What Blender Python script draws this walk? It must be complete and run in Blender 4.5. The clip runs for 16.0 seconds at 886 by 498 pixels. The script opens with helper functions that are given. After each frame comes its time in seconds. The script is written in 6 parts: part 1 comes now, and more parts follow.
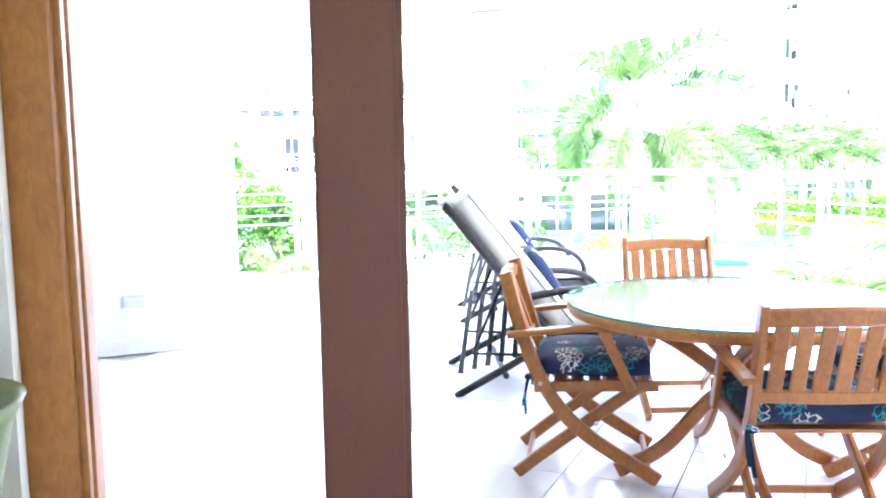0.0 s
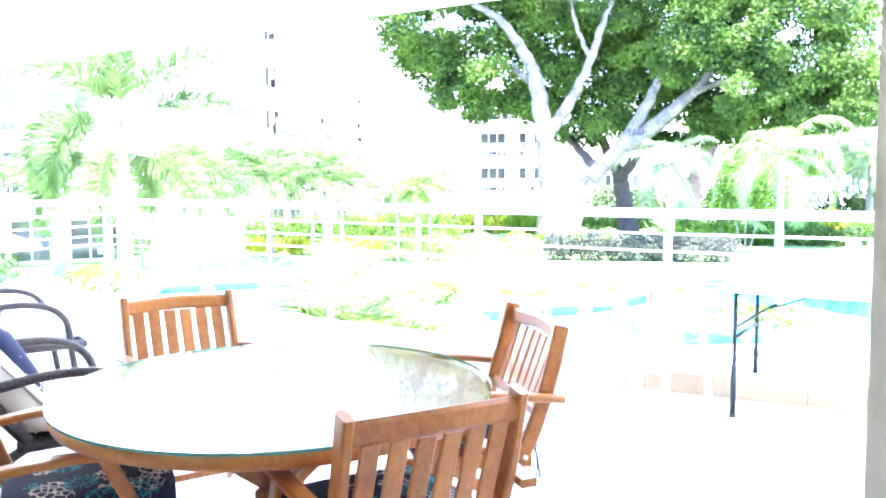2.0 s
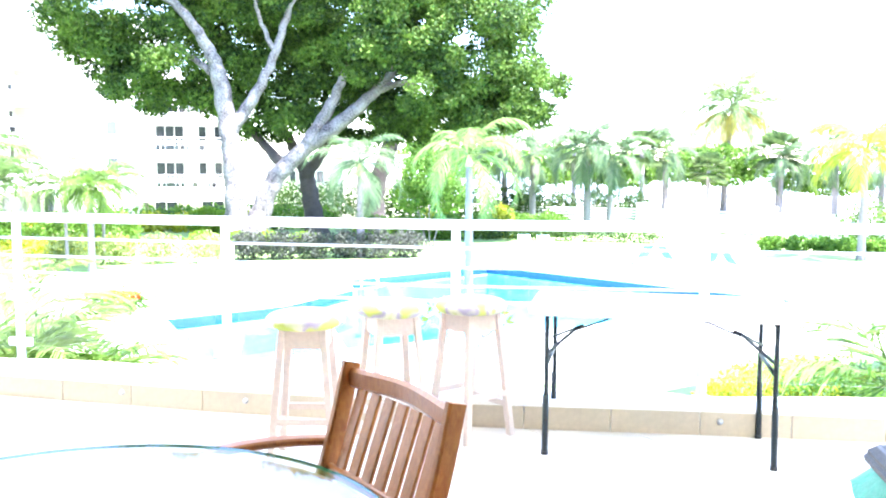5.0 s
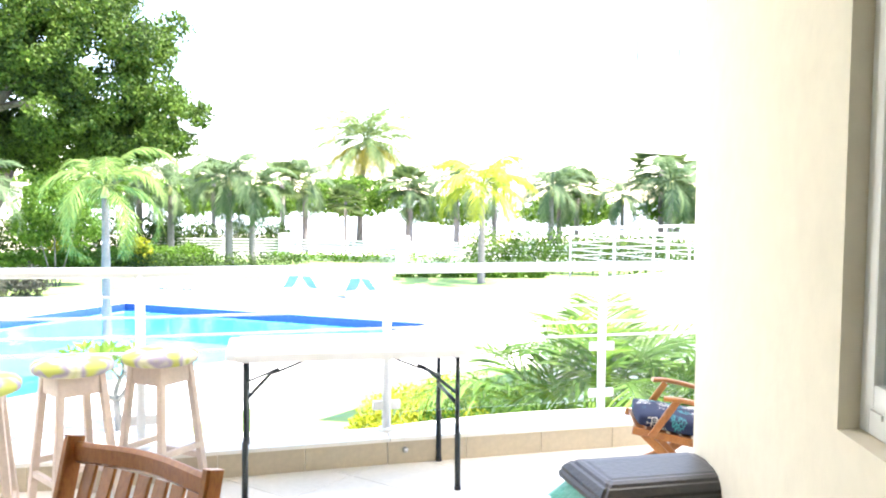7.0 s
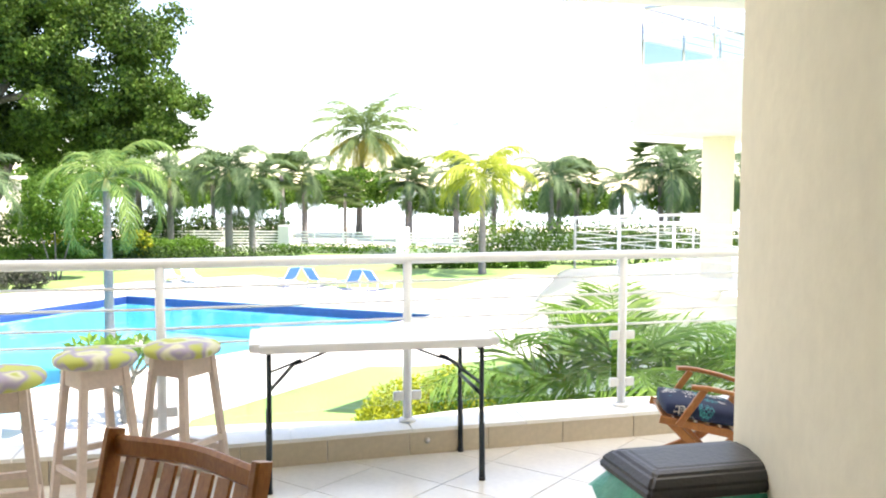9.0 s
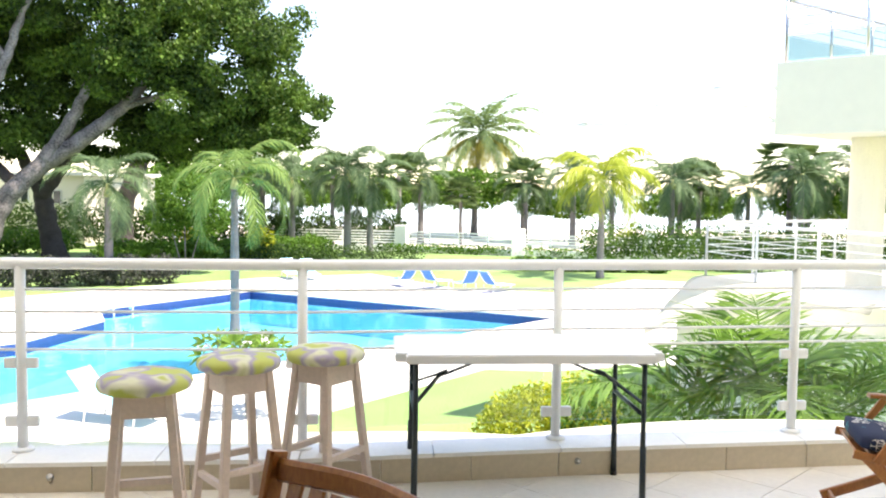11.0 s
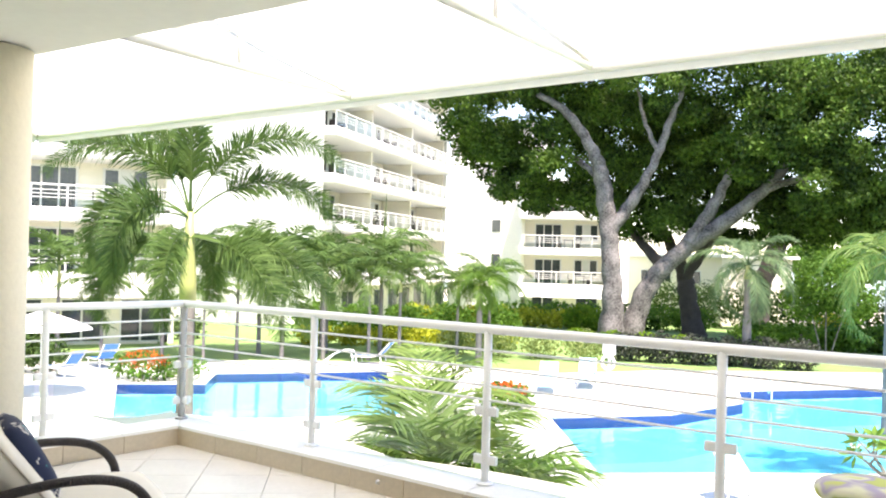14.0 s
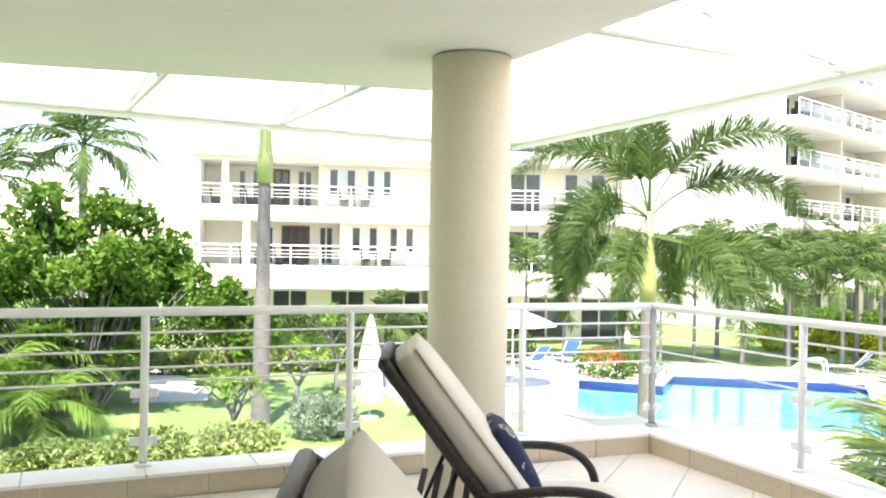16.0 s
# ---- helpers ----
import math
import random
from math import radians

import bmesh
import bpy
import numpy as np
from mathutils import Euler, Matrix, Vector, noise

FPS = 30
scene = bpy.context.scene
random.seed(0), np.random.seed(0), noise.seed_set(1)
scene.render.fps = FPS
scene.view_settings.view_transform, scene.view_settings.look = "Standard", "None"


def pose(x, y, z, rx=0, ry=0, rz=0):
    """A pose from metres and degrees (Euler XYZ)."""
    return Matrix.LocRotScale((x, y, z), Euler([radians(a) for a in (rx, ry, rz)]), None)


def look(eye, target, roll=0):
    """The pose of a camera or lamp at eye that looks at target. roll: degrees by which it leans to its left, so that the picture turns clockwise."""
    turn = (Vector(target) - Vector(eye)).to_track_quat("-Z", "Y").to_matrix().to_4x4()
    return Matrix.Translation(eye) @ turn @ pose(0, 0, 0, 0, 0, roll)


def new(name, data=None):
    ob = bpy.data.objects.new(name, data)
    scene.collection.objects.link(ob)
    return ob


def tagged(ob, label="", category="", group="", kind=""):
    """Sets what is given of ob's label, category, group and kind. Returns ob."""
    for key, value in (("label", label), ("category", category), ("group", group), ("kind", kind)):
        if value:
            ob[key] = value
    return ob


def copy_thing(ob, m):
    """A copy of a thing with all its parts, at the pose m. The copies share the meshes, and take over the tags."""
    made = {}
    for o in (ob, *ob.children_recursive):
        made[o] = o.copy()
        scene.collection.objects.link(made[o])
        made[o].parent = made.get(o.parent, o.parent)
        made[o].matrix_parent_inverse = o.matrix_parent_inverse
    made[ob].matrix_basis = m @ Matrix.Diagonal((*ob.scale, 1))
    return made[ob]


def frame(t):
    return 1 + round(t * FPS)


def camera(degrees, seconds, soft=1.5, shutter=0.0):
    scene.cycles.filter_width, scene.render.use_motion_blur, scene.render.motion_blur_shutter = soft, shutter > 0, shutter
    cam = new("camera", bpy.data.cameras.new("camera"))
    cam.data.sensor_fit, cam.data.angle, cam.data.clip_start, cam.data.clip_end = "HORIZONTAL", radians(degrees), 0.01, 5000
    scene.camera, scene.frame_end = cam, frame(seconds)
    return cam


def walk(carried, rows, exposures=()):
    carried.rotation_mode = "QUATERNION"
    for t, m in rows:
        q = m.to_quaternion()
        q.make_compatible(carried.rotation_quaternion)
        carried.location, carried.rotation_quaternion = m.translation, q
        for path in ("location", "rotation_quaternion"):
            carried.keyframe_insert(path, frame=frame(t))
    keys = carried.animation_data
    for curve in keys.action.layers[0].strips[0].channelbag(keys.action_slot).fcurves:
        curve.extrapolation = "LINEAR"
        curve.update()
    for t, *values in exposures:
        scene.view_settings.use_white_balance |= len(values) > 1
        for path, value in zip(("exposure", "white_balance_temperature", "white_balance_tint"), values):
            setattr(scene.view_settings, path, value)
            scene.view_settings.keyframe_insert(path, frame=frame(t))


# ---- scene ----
cam = camera(54.33, 16.0, soft=2.0)
PATH = [
    (0, (4.212, -6.012, 1.304), (2.380, -5.237, 1.092), -1.05),
    (0.5, (4.037, -5.938, 1.299), (2.353, -4.879, 1.096), -0.25),
    (1, (3.778, -5.764, 1.326), (2.290, -4.440, 1.136), -0.20),
    (1.5, (3.613, -5.675, 1.360), (2.282, -4.193, 1.184), -1.20),
    (2, (3.414, -5.511, 1.369), (2.301, -3.859, 1.192), -0.40),
    (2.5, (3.280, -5.278, 1.358), (2.284, -3.552, 1.184), -0.10),
    (3, (3.165, -5.141, 1.367), (2.243, -3.377, 1.180), 0.30),
    (5.5, (2.434, -4.890, 1.455), (2.190, -2.913, 1.277), -0.14),
    (6, (2.358, -4.934, 1.495), (2.348, -2.941, 1.332), -0.26),
    (6.5, (2.306, -4.978, 1.508), (2.522, -2.994, 1.373), 0.08),
    (7, (2.278, -5.013, 1.510), (2.653, -3.052, 1.394), 0.57),
    (7.5, (2.258, -5.028, 1.510), (2.708, -3.082, 1.399), 0.85),
    (8, (2.226, -5.025, 1.499), (2.685, -3.081, 1.381), 0.64),
    (8.5, (2.196, -5.013, 1.498), (2.615, -3.062, 1.368), 0.37),
    (11, (1.998, -4.612, 1.491), (2.119, -2.620, 1.355), 0.77),
    (11.5, (1.957, -4.620, 1.510), (1.902, -2.625, 1.383), 0.66),
    (12, (1.889, -4.624, 1.509), (1.634, -2.643, 1.403), 0.43),
    (12.5, (1.827, -4.618, 1.515), (1.337, -2.680, 1.446), 0.58),
    (13, (1.773, -4.634, 1.517), (1.037, -2.774, 1.485), 0.75),
    (13.5, (1.714, -4.641, 1.525), (0.735, -2.897, 1.526), 1.13),
    (14, (1.641, -4.608, 1.521), (0.444, -3.006, 1.545), 1.49),
    (14.5, (1.551, -4.546, 1.505), (0.163, -3.106, 1.532), 1.29),
    (15, (1.463, -4.506, 1.505), (-0.093, -3.249, 1.525), 0.84),
    (15.5, (1.364, -4.483, 1.515), (-0.336, -3.430, 1.522), 0.59),
    (16, (1.248, -4.465, 1.519), (-0.581, -3.656, 1.520), 1.07),
]
walk(cam, [(t, look(eye, target, roll)) for t, eye, target, roll in PATH],
     exposures=[(0, 4.45, 5400, 27), (1.5, 4.4, 5500, 27), (3, 4.2, 5700, 25), (5.5, 3.45, 6100, 21), (7, 2.9, 6800, 21), (8.5, 2.18, 7200, 20), (11, 1.78, 7250, 19), (14.5, 1.86, 7150, 20), (16, 1.92, 7200, 20)])

# ---- world, sun ----
world = bpy.data.worlds.new("world")
scene.world = world
world.use_nodes = True
wn = world.node_tree
sky = wn.nodes.new("ShaderNodeTexSky")
sky.sky_type = 'NISHITA'
sky.sun_disc = False
SUN = Vector((0.55, -0.28, 1.35)).normalized()
sky.sun_elevation = math.asin(SUN.z)
sky.sun_rotation = math.atan2(SUN.x, SUN.y)
sky.air_density, sky.dust_density, sky.ozone_density = 1.0, 0.35, 1.0
wn.links.new(sky.outputs[0], wn.nodes["Background"].inputs[0])
wn.nodes["Background"].inputs[1].default_value = 0.15
sun_data = bpy.data.lights.new("sun", 'SUN')
sun_data.energy, sun_data.angle, sun_data.color = 4.2, radians(0.53), (1.0, 0.955, 0.88)
sun = new("sun", sun_data)
sun.matrix_world = look(SUN * 60, (0, 0, 0))


# ---- materials ----
def mat(name, base, rough=0.55, metal=0.0, var=0.12, scale=6.0, bump=0.08, fine=9.0, tint=None, spec=0.5):
    """Principled surface with variation of colour at two scales and a fine relief."""
    m = bpy.data.materials.new(name)
    m.use_nodes = True
    nt = m.node_tree
    b = nt.nodes["Principled BSDF"]
    b.inputs["Roughness"].default_value = rough
    b.inputs["Metallic"].default_value = metal
    b.inputs["Specular IOR Level"].default_value = spec
    co = nt.nodes.new("ShaderNodeTexCoord")
    n1, n2 = nt.nodes.new("ShaderNodeTexNoise"), nt.nodes.new("ShaderNodeTexNoise")
    n1.inputs["Scale"].default_value, n2.inputs["Scale"].default_value = scale, scale * fine
    n1.inputs["Detail"].default_value, n2.inputs["Detail"].default_value = 4, 3
    for n in (n1, n2):
        nt.links.new(co.outputs["Object"], n.inputs["Vector"])
    add = nt.nodes.new("ShaderNodeMath")
    add.operation = 'ADD'
    nt.links.new(n1.outputs["Fac"], add.inputs[0])
    nt.links.new(n2.outputs["Fac"], add.inputs[1])
    ramp = nt.nodes.new("ShaderNodeMapRange")
    ramp.inputs["From Min"].default_value, ramp.inputs["From Max"].default_value = 0.6, 1.4
    nt.links.new(add.outputs[0], ramp.inputs["Value"])
    mix = nt.nodes.new("ShaderNodeMixRGB")
    lo = [c * (1 - var) for c in base]
    hi = [min(1, c * (1 + var)) for c in (tint or base)]
    mix.inputs[1].default_value, mix.inputs[2].default_value = (*lo, 1), (*hi, 1)
    nt.links.new(ramp.outputs[0], mix.inputs[0])
    nt.links.new(mix.outputs[0], b.inputs["Base Color"])
    if bump:
        bp = nt.nodes.new("ShaderNodeBump")
        bp.inputs["Strength"].default_value, bp.inputs["Distance"].default_value = bump, 0.02
        nt.links.new(n2.outputs["Fac"], bp.inputs["Height"])
        nt.links.new(bp.outputs[0], b.inputs["Normal"])
    return m


def wood(name, dark, light, scale=1.0, rough=0.38):
    m = bpy.data.materials.new(name)
    m.use_nodes = True
    nt = m.node_tree
    b = nt.nodes["Principled BSDF"]
    b.inputs["Roughness"].default_value = rough
    co, mp = nt.nodes.new("ShaderNodeTexCoord"), nt.nodes.new("ShaderNodeMapping")
    mp.inputs["Scale"].default_value = (20 * scale, 20 * scale, 9.0 * scale)
    nz, ob = nt.nodes.new("ShaderNodeTexNoise"), nt.nodes.new("ShaderNodeObjectInfo")
    nz.inputs["Scale"].default_value, nz.inputs["Detail"].default_value, nz.inputs["Distortion"].default_value = 3.0, 6, 1.2
    nt.links.new(co.outputs["Object"], mp.inputs[0])
    nt.links.new(mp.outputs[0], nz.inputs["Vector"])
    add = nt.nodes.new("ShaderNodeMath")
    add.operation = 'MULTIPLY_ADD'
    add.inputs[1].default_value = 0.30
    nt.links.new(ob.outputs["Random"], add.inputs[0])
    nt.links.new(nz.outputs["Fac"], add.inputs[2])
    r = nt.nodes.new("ShaderNodeMapRange")
    r.inputs["From Min"].default_value, r.inputs["From Max"].default_value = 0.35, 1.05
    nt.links.new(add.outputs[0], r.inputs["Value"])
    mix = nt.nodes.new("ShaderNodeMixRGB")
    mix.inputs[1].default_value, mix.inputs[2].default_value = (*dark, 1), (*light, 1)
    nt.links.new(r.outputs[0], mix.inputs[0])
    nt.links.new(mix.outputs[0], b.inputs["Base Color"])
    bp = nt.nodes.new("ShaderNodeBump")
    bp.inputs["Strength"].default_value, bp.inputs["Distance"].default_value = 0.06, 0.004
    nt.links.new(nz.outputs["Fac"], bp.inputs["Height"])
    nt.links.new(bp.outputs[0], b.inputs["Normal"])
    return m


def leaf(name, dark, light, through_light=0.35):
    """Leaves: colour by leaf and by clump, with light shining through."""
    m = bpy.data.materials.new(name)
    m.use_nodes = True
    nt = m.node_tree
    out = nt.nodes["Material Output"]
    b = nt.nodes["Principled BSDF"]
    b.inputs["Roughness"].default_value = 0.6
    b.inputs["Specular IOR Level"].default_value = 0.25
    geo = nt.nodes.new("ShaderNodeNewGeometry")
    # Noise lightens and darkens whole clumps, standing in for sunlit boughs and shaded gaps.
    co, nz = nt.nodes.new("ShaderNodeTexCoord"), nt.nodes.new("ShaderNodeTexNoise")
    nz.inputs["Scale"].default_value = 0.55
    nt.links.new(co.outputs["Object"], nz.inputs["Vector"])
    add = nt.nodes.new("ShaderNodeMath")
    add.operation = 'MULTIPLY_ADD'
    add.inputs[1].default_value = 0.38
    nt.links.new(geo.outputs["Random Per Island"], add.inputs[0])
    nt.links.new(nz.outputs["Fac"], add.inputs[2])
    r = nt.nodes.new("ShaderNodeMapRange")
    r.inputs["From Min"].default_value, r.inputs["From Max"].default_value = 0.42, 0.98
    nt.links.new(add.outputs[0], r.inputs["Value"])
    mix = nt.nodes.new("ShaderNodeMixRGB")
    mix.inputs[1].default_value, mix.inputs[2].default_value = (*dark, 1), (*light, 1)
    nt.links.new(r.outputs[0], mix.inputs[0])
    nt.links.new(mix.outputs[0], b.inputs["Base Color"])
    tr = nt.nodes.new("ShaderNodeBsdfTranslucent")
    nt.links.new(mix.outputs[0], tr.inputs["Color"])
    ms = nt.nodes.new("ShaderNodeMixShader")
    ms.inputs[0].default_value = through_light
    nt.links.new(b.outputs[0], ms.inputs[1])
    nt.links.new(tr.outputs[0], ms.inputs[2])
    nt.links.new(ms.outputs[0], out.inputs["Surface"])
    return m


def glass(name, tint, gloss_rough=0.02):
    """Thin pane: clear with a mirror-like reflection that grows at grazing angles."""
    m = bpy.data.materials.new(name)
    m.use_nodes = True
    nt = m.node_tree
    nt.nodes.remove(nt.nodes["Principled BSDF"])
    t, g, f, mx = (nt.nodes.new(k) for k in ("ShaderNodeBsdfTransparent", "ShaderNodeBsdfGlossy", "ShaderNodeLayerWeight", "ShaderNodeMixShader"))
    pw, mr = nt.nodes.new("ShaderNodeMath"), nt.nodes.new("ShaderNodeMapRange")
    pw.operation, pw.inputs[1].default_value = 'POWER', 5.0
    mr.inputs["To Min"].default_value, mr.inputs["To Max"].default_value = 0.04, 0.92
    t.inputs["Color"].default_value = (*tint, 1)
    g.inputs["Roughness"].default_value = gloss_rough
    f.inputs["Blend"].default_value = 0.5
    nt.links.new(f.outputs["Facing"], pw.inputs[0])
    nt.links.new(pw.outputs[0], mr.inputs["Value"])
    nt.links.new(mr.outputs[0], mx.inputs[0])
    nt.links.new(t.outputs[0], mx.inputs[1])
    nt.links.new(g.outputs[0], mx.inputs[2])
    nt.links.new(mx.outputs[0], nt.nodes["Material Output"].inputs["Surface"])
    return m


def cloth_print(name, ground, inks, scale):
    """Printed cloth: branching coral sprigs in several inks on one ground colour."""
    m = bpy.data.materials.new(name)
    m.use_nodes = True
    nt = m.node_tree
    b = nt.nodes["Principled BSDF"]
    b.inputs["Roughness"].default_value = 0.85
    co = nt.nodes.new("ShaderNodeTexCoord")
    last = None
    for i, ink in enumerate(inks):
        mp = nt.nodes.new("ShaderNodeMapping")
        mp.inputs["Location"].default_value = (3.1 * i, 1.7 * i, 0.9 * i)
        nt.links.new(co.outputs["Object"], mp.inputs[0])
        wob = nt.nodes.new("ShaderNodeTexNoise")
        wob.inputs["Scale"].default_value = scale * 1.2
        nt.links.new(mp.outputs[0], wob.inputs["Vector"])
        ve = nt.nodes.new("ShaderNodeTexVoronoi")
        ve.feature = 'DISTANCE_TO_EDGE'
        ve.inputs["Scale"].default_value = scale * 7.0
        mixv = nt.nodes.new("ShaderNodeMixRGB")
        mixv.inputs[0].default_value = 0.06
        nt.links.new(mp.outputs[0], mixv.inputs[1])
        nt.links.new(wob.outputs["Color"], mixv.inputs[2])
        nt.links.new(mixv.outputs[0], ve.inputs["Vector"])
        thin = nt.nodes.new("ShaderNodeMath")
        thin.operation = 'LESS_THAN'
        thin.inputs[1].default_value = 0.075
        nt.links.new(ve.outputs["Distance"], thin.inputs[0])
        blob = nt.nodes.new("ShaderNodeTexVoronoi")
        blob.inputs["Scale"].default_value = scale
        nt.links.new(mp.outputs[0], blob.inputs["Vector"])
        near = nt.nodes.new("ShaderNodeMath")
        near.operation = 'LESS_THAN'
        near.inputs[1].default_value = 0.36
        nt.links.new(blob.outputs["Distance"], near.inputs[0])
        both = nt.nodes.new("ShaderNodeMath")
        both.operation = 'MULTIPLY'
        nt.links.new(thin.outputs[0], both.inputs[0])
        nt.links.new(near.outputs[0], both.inputs[1])
        mix = nt.nodes.new("ShaderNodeMixRGB")
        nt.links.new(both.outputs[0], mix.inputs[0])
        if last is None:
            mix.inputs[1].default_value = (*ground, 1)
        else:
            nt.links.new(last.outputs[0], mix.inputs[1])
        mix.inputs[2].default_value = (*ink, 1)
        last = mix
    nt.links.new(last.outputs[0], b.inputs["Base Color"])
    wv = nt.nodes.new("ShaderNodeTexNoise")
    wv.inputs["Scale"].default_value = 260
    nt.links.new(co.outputs["Object"], wv.inputs["Vector"])
    bp = nt.nodes.new("ShaderNodeBump")
    bp.inputs["Strength"].default_value, bp.inputs["Distance"].default_value = 0.2, 0.002
    nt.links.new(wv.outputs["Fac"], bp.inputs["Height"])
    nt.links.new(bp.outputs[0], b.inputs["Normal"])
    return m


def patches(name, cols, scale, rough=0.6):
    """Large soft patches of a few colours."""
    m = bpy.data.materials.new(name)
    m.use_nodes = True
    nt = m.node_tree
    b = nt.nodes["Principled BSDF"]
    b.inputs["Roughness"].default_value = rough
    co, nz = nt.nodes.new("ShaderNodeTexCoord"), nt.nodes.new("ShaderNodeTexNoise")
    nz.inputs["Scale"].default_value, nz.inputs["Detail"].default_value = scale, 1.5
    oi = nt.nodes.new("ShaderNodeObjectInfo")
    mp = nt.nodes.new("ShaderNodeVectorMath")
    mp.operation = 'ADD'
    nt.links.new(co.outputs["Object"], mp.inputs[0])
    nt.links.new(oi.outputs["Random"], mp.inputs[1])
    nt.links.new(mp.outputs[0], nz.inputs["Vector"])
    r = nt.nodes.new("ShaderNodeValToRGB")
    r.color_ramp.interpolation = 'EASE'
    r.color_ramp.elements[0].position, r.color_ramp.elements[0].color = 0.36, (*cols[0], 1)
    r.color_ramp.elements[1].position, r.color_ramp.elements[1].color = 0.62, (*cols[-1], 1)
    for i, c in enumerate(cols[1:-1]):
        e = r.color_ramp.elements.new(0.36 + 0.26 * (i + 1) / (len(cols) - 1))
        e.color = (*c, 1)
    nt.links.new(nz.outputs["Fac"], r.inputs[0])
    nt.links.new(r.outputs[0], b.inputs["Base Color"])
    return m


def fabric(name, base, through_light):
    m = mat(name, base, 0.8, var=0.03, scale=3, bump=0.03)
    nt = m.node_tree
    tr, ms = nt.nodes.new("ShaderNodeBsdfTranslucent"), nt.nodes.new("ShaderNodeMixShader")
    tr.inputs["Color"].default_value = (*base, 1)
    ms.inputs[0].default_value = through_light
    nt.links.new(nt.nodes["Principled BSDF"].outputs[0], ms.inputs[1])
    nt.links.new(tr.outputs[0], ms.inputs[2])
    nt.links.new(ms.outputs[0], nt.nodes["Material Output"].inputs["Surface"])
    return m


M_TILE = mat("floor_tile", (0.78, 0.735, 0.655), 0.22, var=0.07, scale=3, bump=0.02)
M_GROUT = mat("grout", (0.42, 0.39, 0.34), 0.9, var=0.15, scale=20)
M_KERB = mat("kerb_tile", (0.56, 0.47, 0.34), 0.35, var=0.10, scale=4, bump=0.03)
M_SILL = mat("sill_stone", (0.87, 0.84, 0.77), 0.5, var=0.05, scale=5)
M_PLASTER = mat("plaster_cream", (0.74, 0.68, 0.54), 0.85, var=0.06, scale=1.6, bump=0.10, fine=9)
M_COLUMN = mat("column_plaster", (0.77, 0.715, 0.575), 0.85, var=0.05, scale=3, bump=0.12, fine=9)
M_CEIL = mat("ceiling_paint", (0.80, 0.79, 0.74), 0.9, var=0.03, scale=1.5, bump=0.05)
M_WHITE = mat("white_powder_coat", (0.82, 0.82, 0.80), 0.35, var=0.04, scale=6, bump=0.02)
M_FRAMEW = mat("white_upvc", (0.80, 0.80, 0.77), 0.3, var=0.03, scale=6, bump=0.01)
M_CANOPY = fabric("canopy_membrane", (0.90, 0.88, 0.83), 0.58)
M_GLASS = glass("clear_glass", (0.94, 0.98, 0.97))
M_WINGLASS = glass("window_glass", (0.72, 0.78, 0.76))
M_TEAK = wood("teak", (0.26, 0.084, 0.020), (0.46, 0.185, 0.045), 1.0, 0.30)
M_DOORWOOD = wood("door_wood", (0.130, 0.034, 0.012), (0.165, 0.048, 0.017), 2.5, 0.55)
M_NAVY = cloth_print("navy_coral_cloth", (0.010, 0.018, 0.055), [(0.62, 0.60, 0.56), (0.03, 0.25, 0.28)], 6.5)
M_CREAM = mat("cream_canvas", (0.74, 0.70, 0.61), 0.9, var=0.05, scale=7, bump=0.12, fine=40)
M_PIPING = mat("cream_piping", (0.55, 0.50, 0.42), 0.9)
M_WICKER = mat("dark_wicker", (0.030, 0.022, 0.019), 0.45, var=0.45, scale=40, bump=0.8, fine=3)
M_STOOLWOOD = mat("pale_wood", (0.62, 0.50, 0.42), 0.55, var=0.12, scale=9, bump=0.1, fine=6)
M_STOOLSEAT = patches("stool_print", [(0.42, 0.47, 0.07), (0.62, 0.62, 0.42), (0.36, 0.31, 0.40), (0.46, 0.50, 0.10)], 7.0)
M_PLASTIC = mat("white_plastic", (0.80, 0.80, 0.79), 0.45, var=0.03, scale=10, bump=0.12, fine=20)
M_DARKSTEEL = mat("dark_steel", (0.035, 0.042, 0.045), 0.4, 0.6, var=0.15, scale=20)
M_BLACKPL = mat("black_plastic", (0.030, 0.028, 0.028), 0.42, var=0.15, scale=9, bump=0.1)
M_BAG = mat("green_bag", (0.05, 0.33, 0.22), 0.35, var=0.2, scale=12, bump=0.3, fine=3)
M_TABGLASS = glass("table_glass", (0.93, 0.97, 0.96))
M_GLASSEDGE = mat("glass_edge", (0.06, 0.22, 0.19), 0.15, var=0.1)
M_STEEL = mat("brushed_steel", (0.55, 0.55, 0.55), 0.3, 1.0, var=0.1, scale=20)
M_GRASS = mat("lawn", (0.145, 0.245, 0.075), 0.9, var=0.22, scale=0.5, bump=0.6, fine=30, tint=(0.19, 0.29, 0.10), spec=0.2)
M_DECK = mat("pool_deck", (0.62, 0.58, 0.54), 0.8, var=0.06, scale=0.6, bump=0.1, fine=20)
M_SAND = mat("sand", (0.62, 0.56, 0.46), 0.95, var=0.06, scale=0.2)
M_POOLTILE = mat("pool_basin", (0.24, 0.68, 0.84), 0.3, var=0.06, scale=0.5, fine=14)
M_NAVYTILE = mat("navy_waterline_tile", (0.02, 0.05, 0.17), 0.25, var=0.25, scale=6)
M_SEA = mat("sea", (0.62, 0.72, 0.74), 0.25, var=0.1, scale=0.05, bump=0.2)
M_BARK = mat("grey_bark", (0.062, 0.056, 0.054), 0.95, var=0.65, scale=1.4, bump=1.0, fine=7, tint=(0.165, 0.155, 0.15), spec=0.12)
# Darker copy of the bark: shade under the crown is put into its colour.
M_SHADEBARK = mat("shaded_bark", (0.05, 0.042, 0.038), 0.95, var=0.35, scale=2, bump=0.8, fine=5)
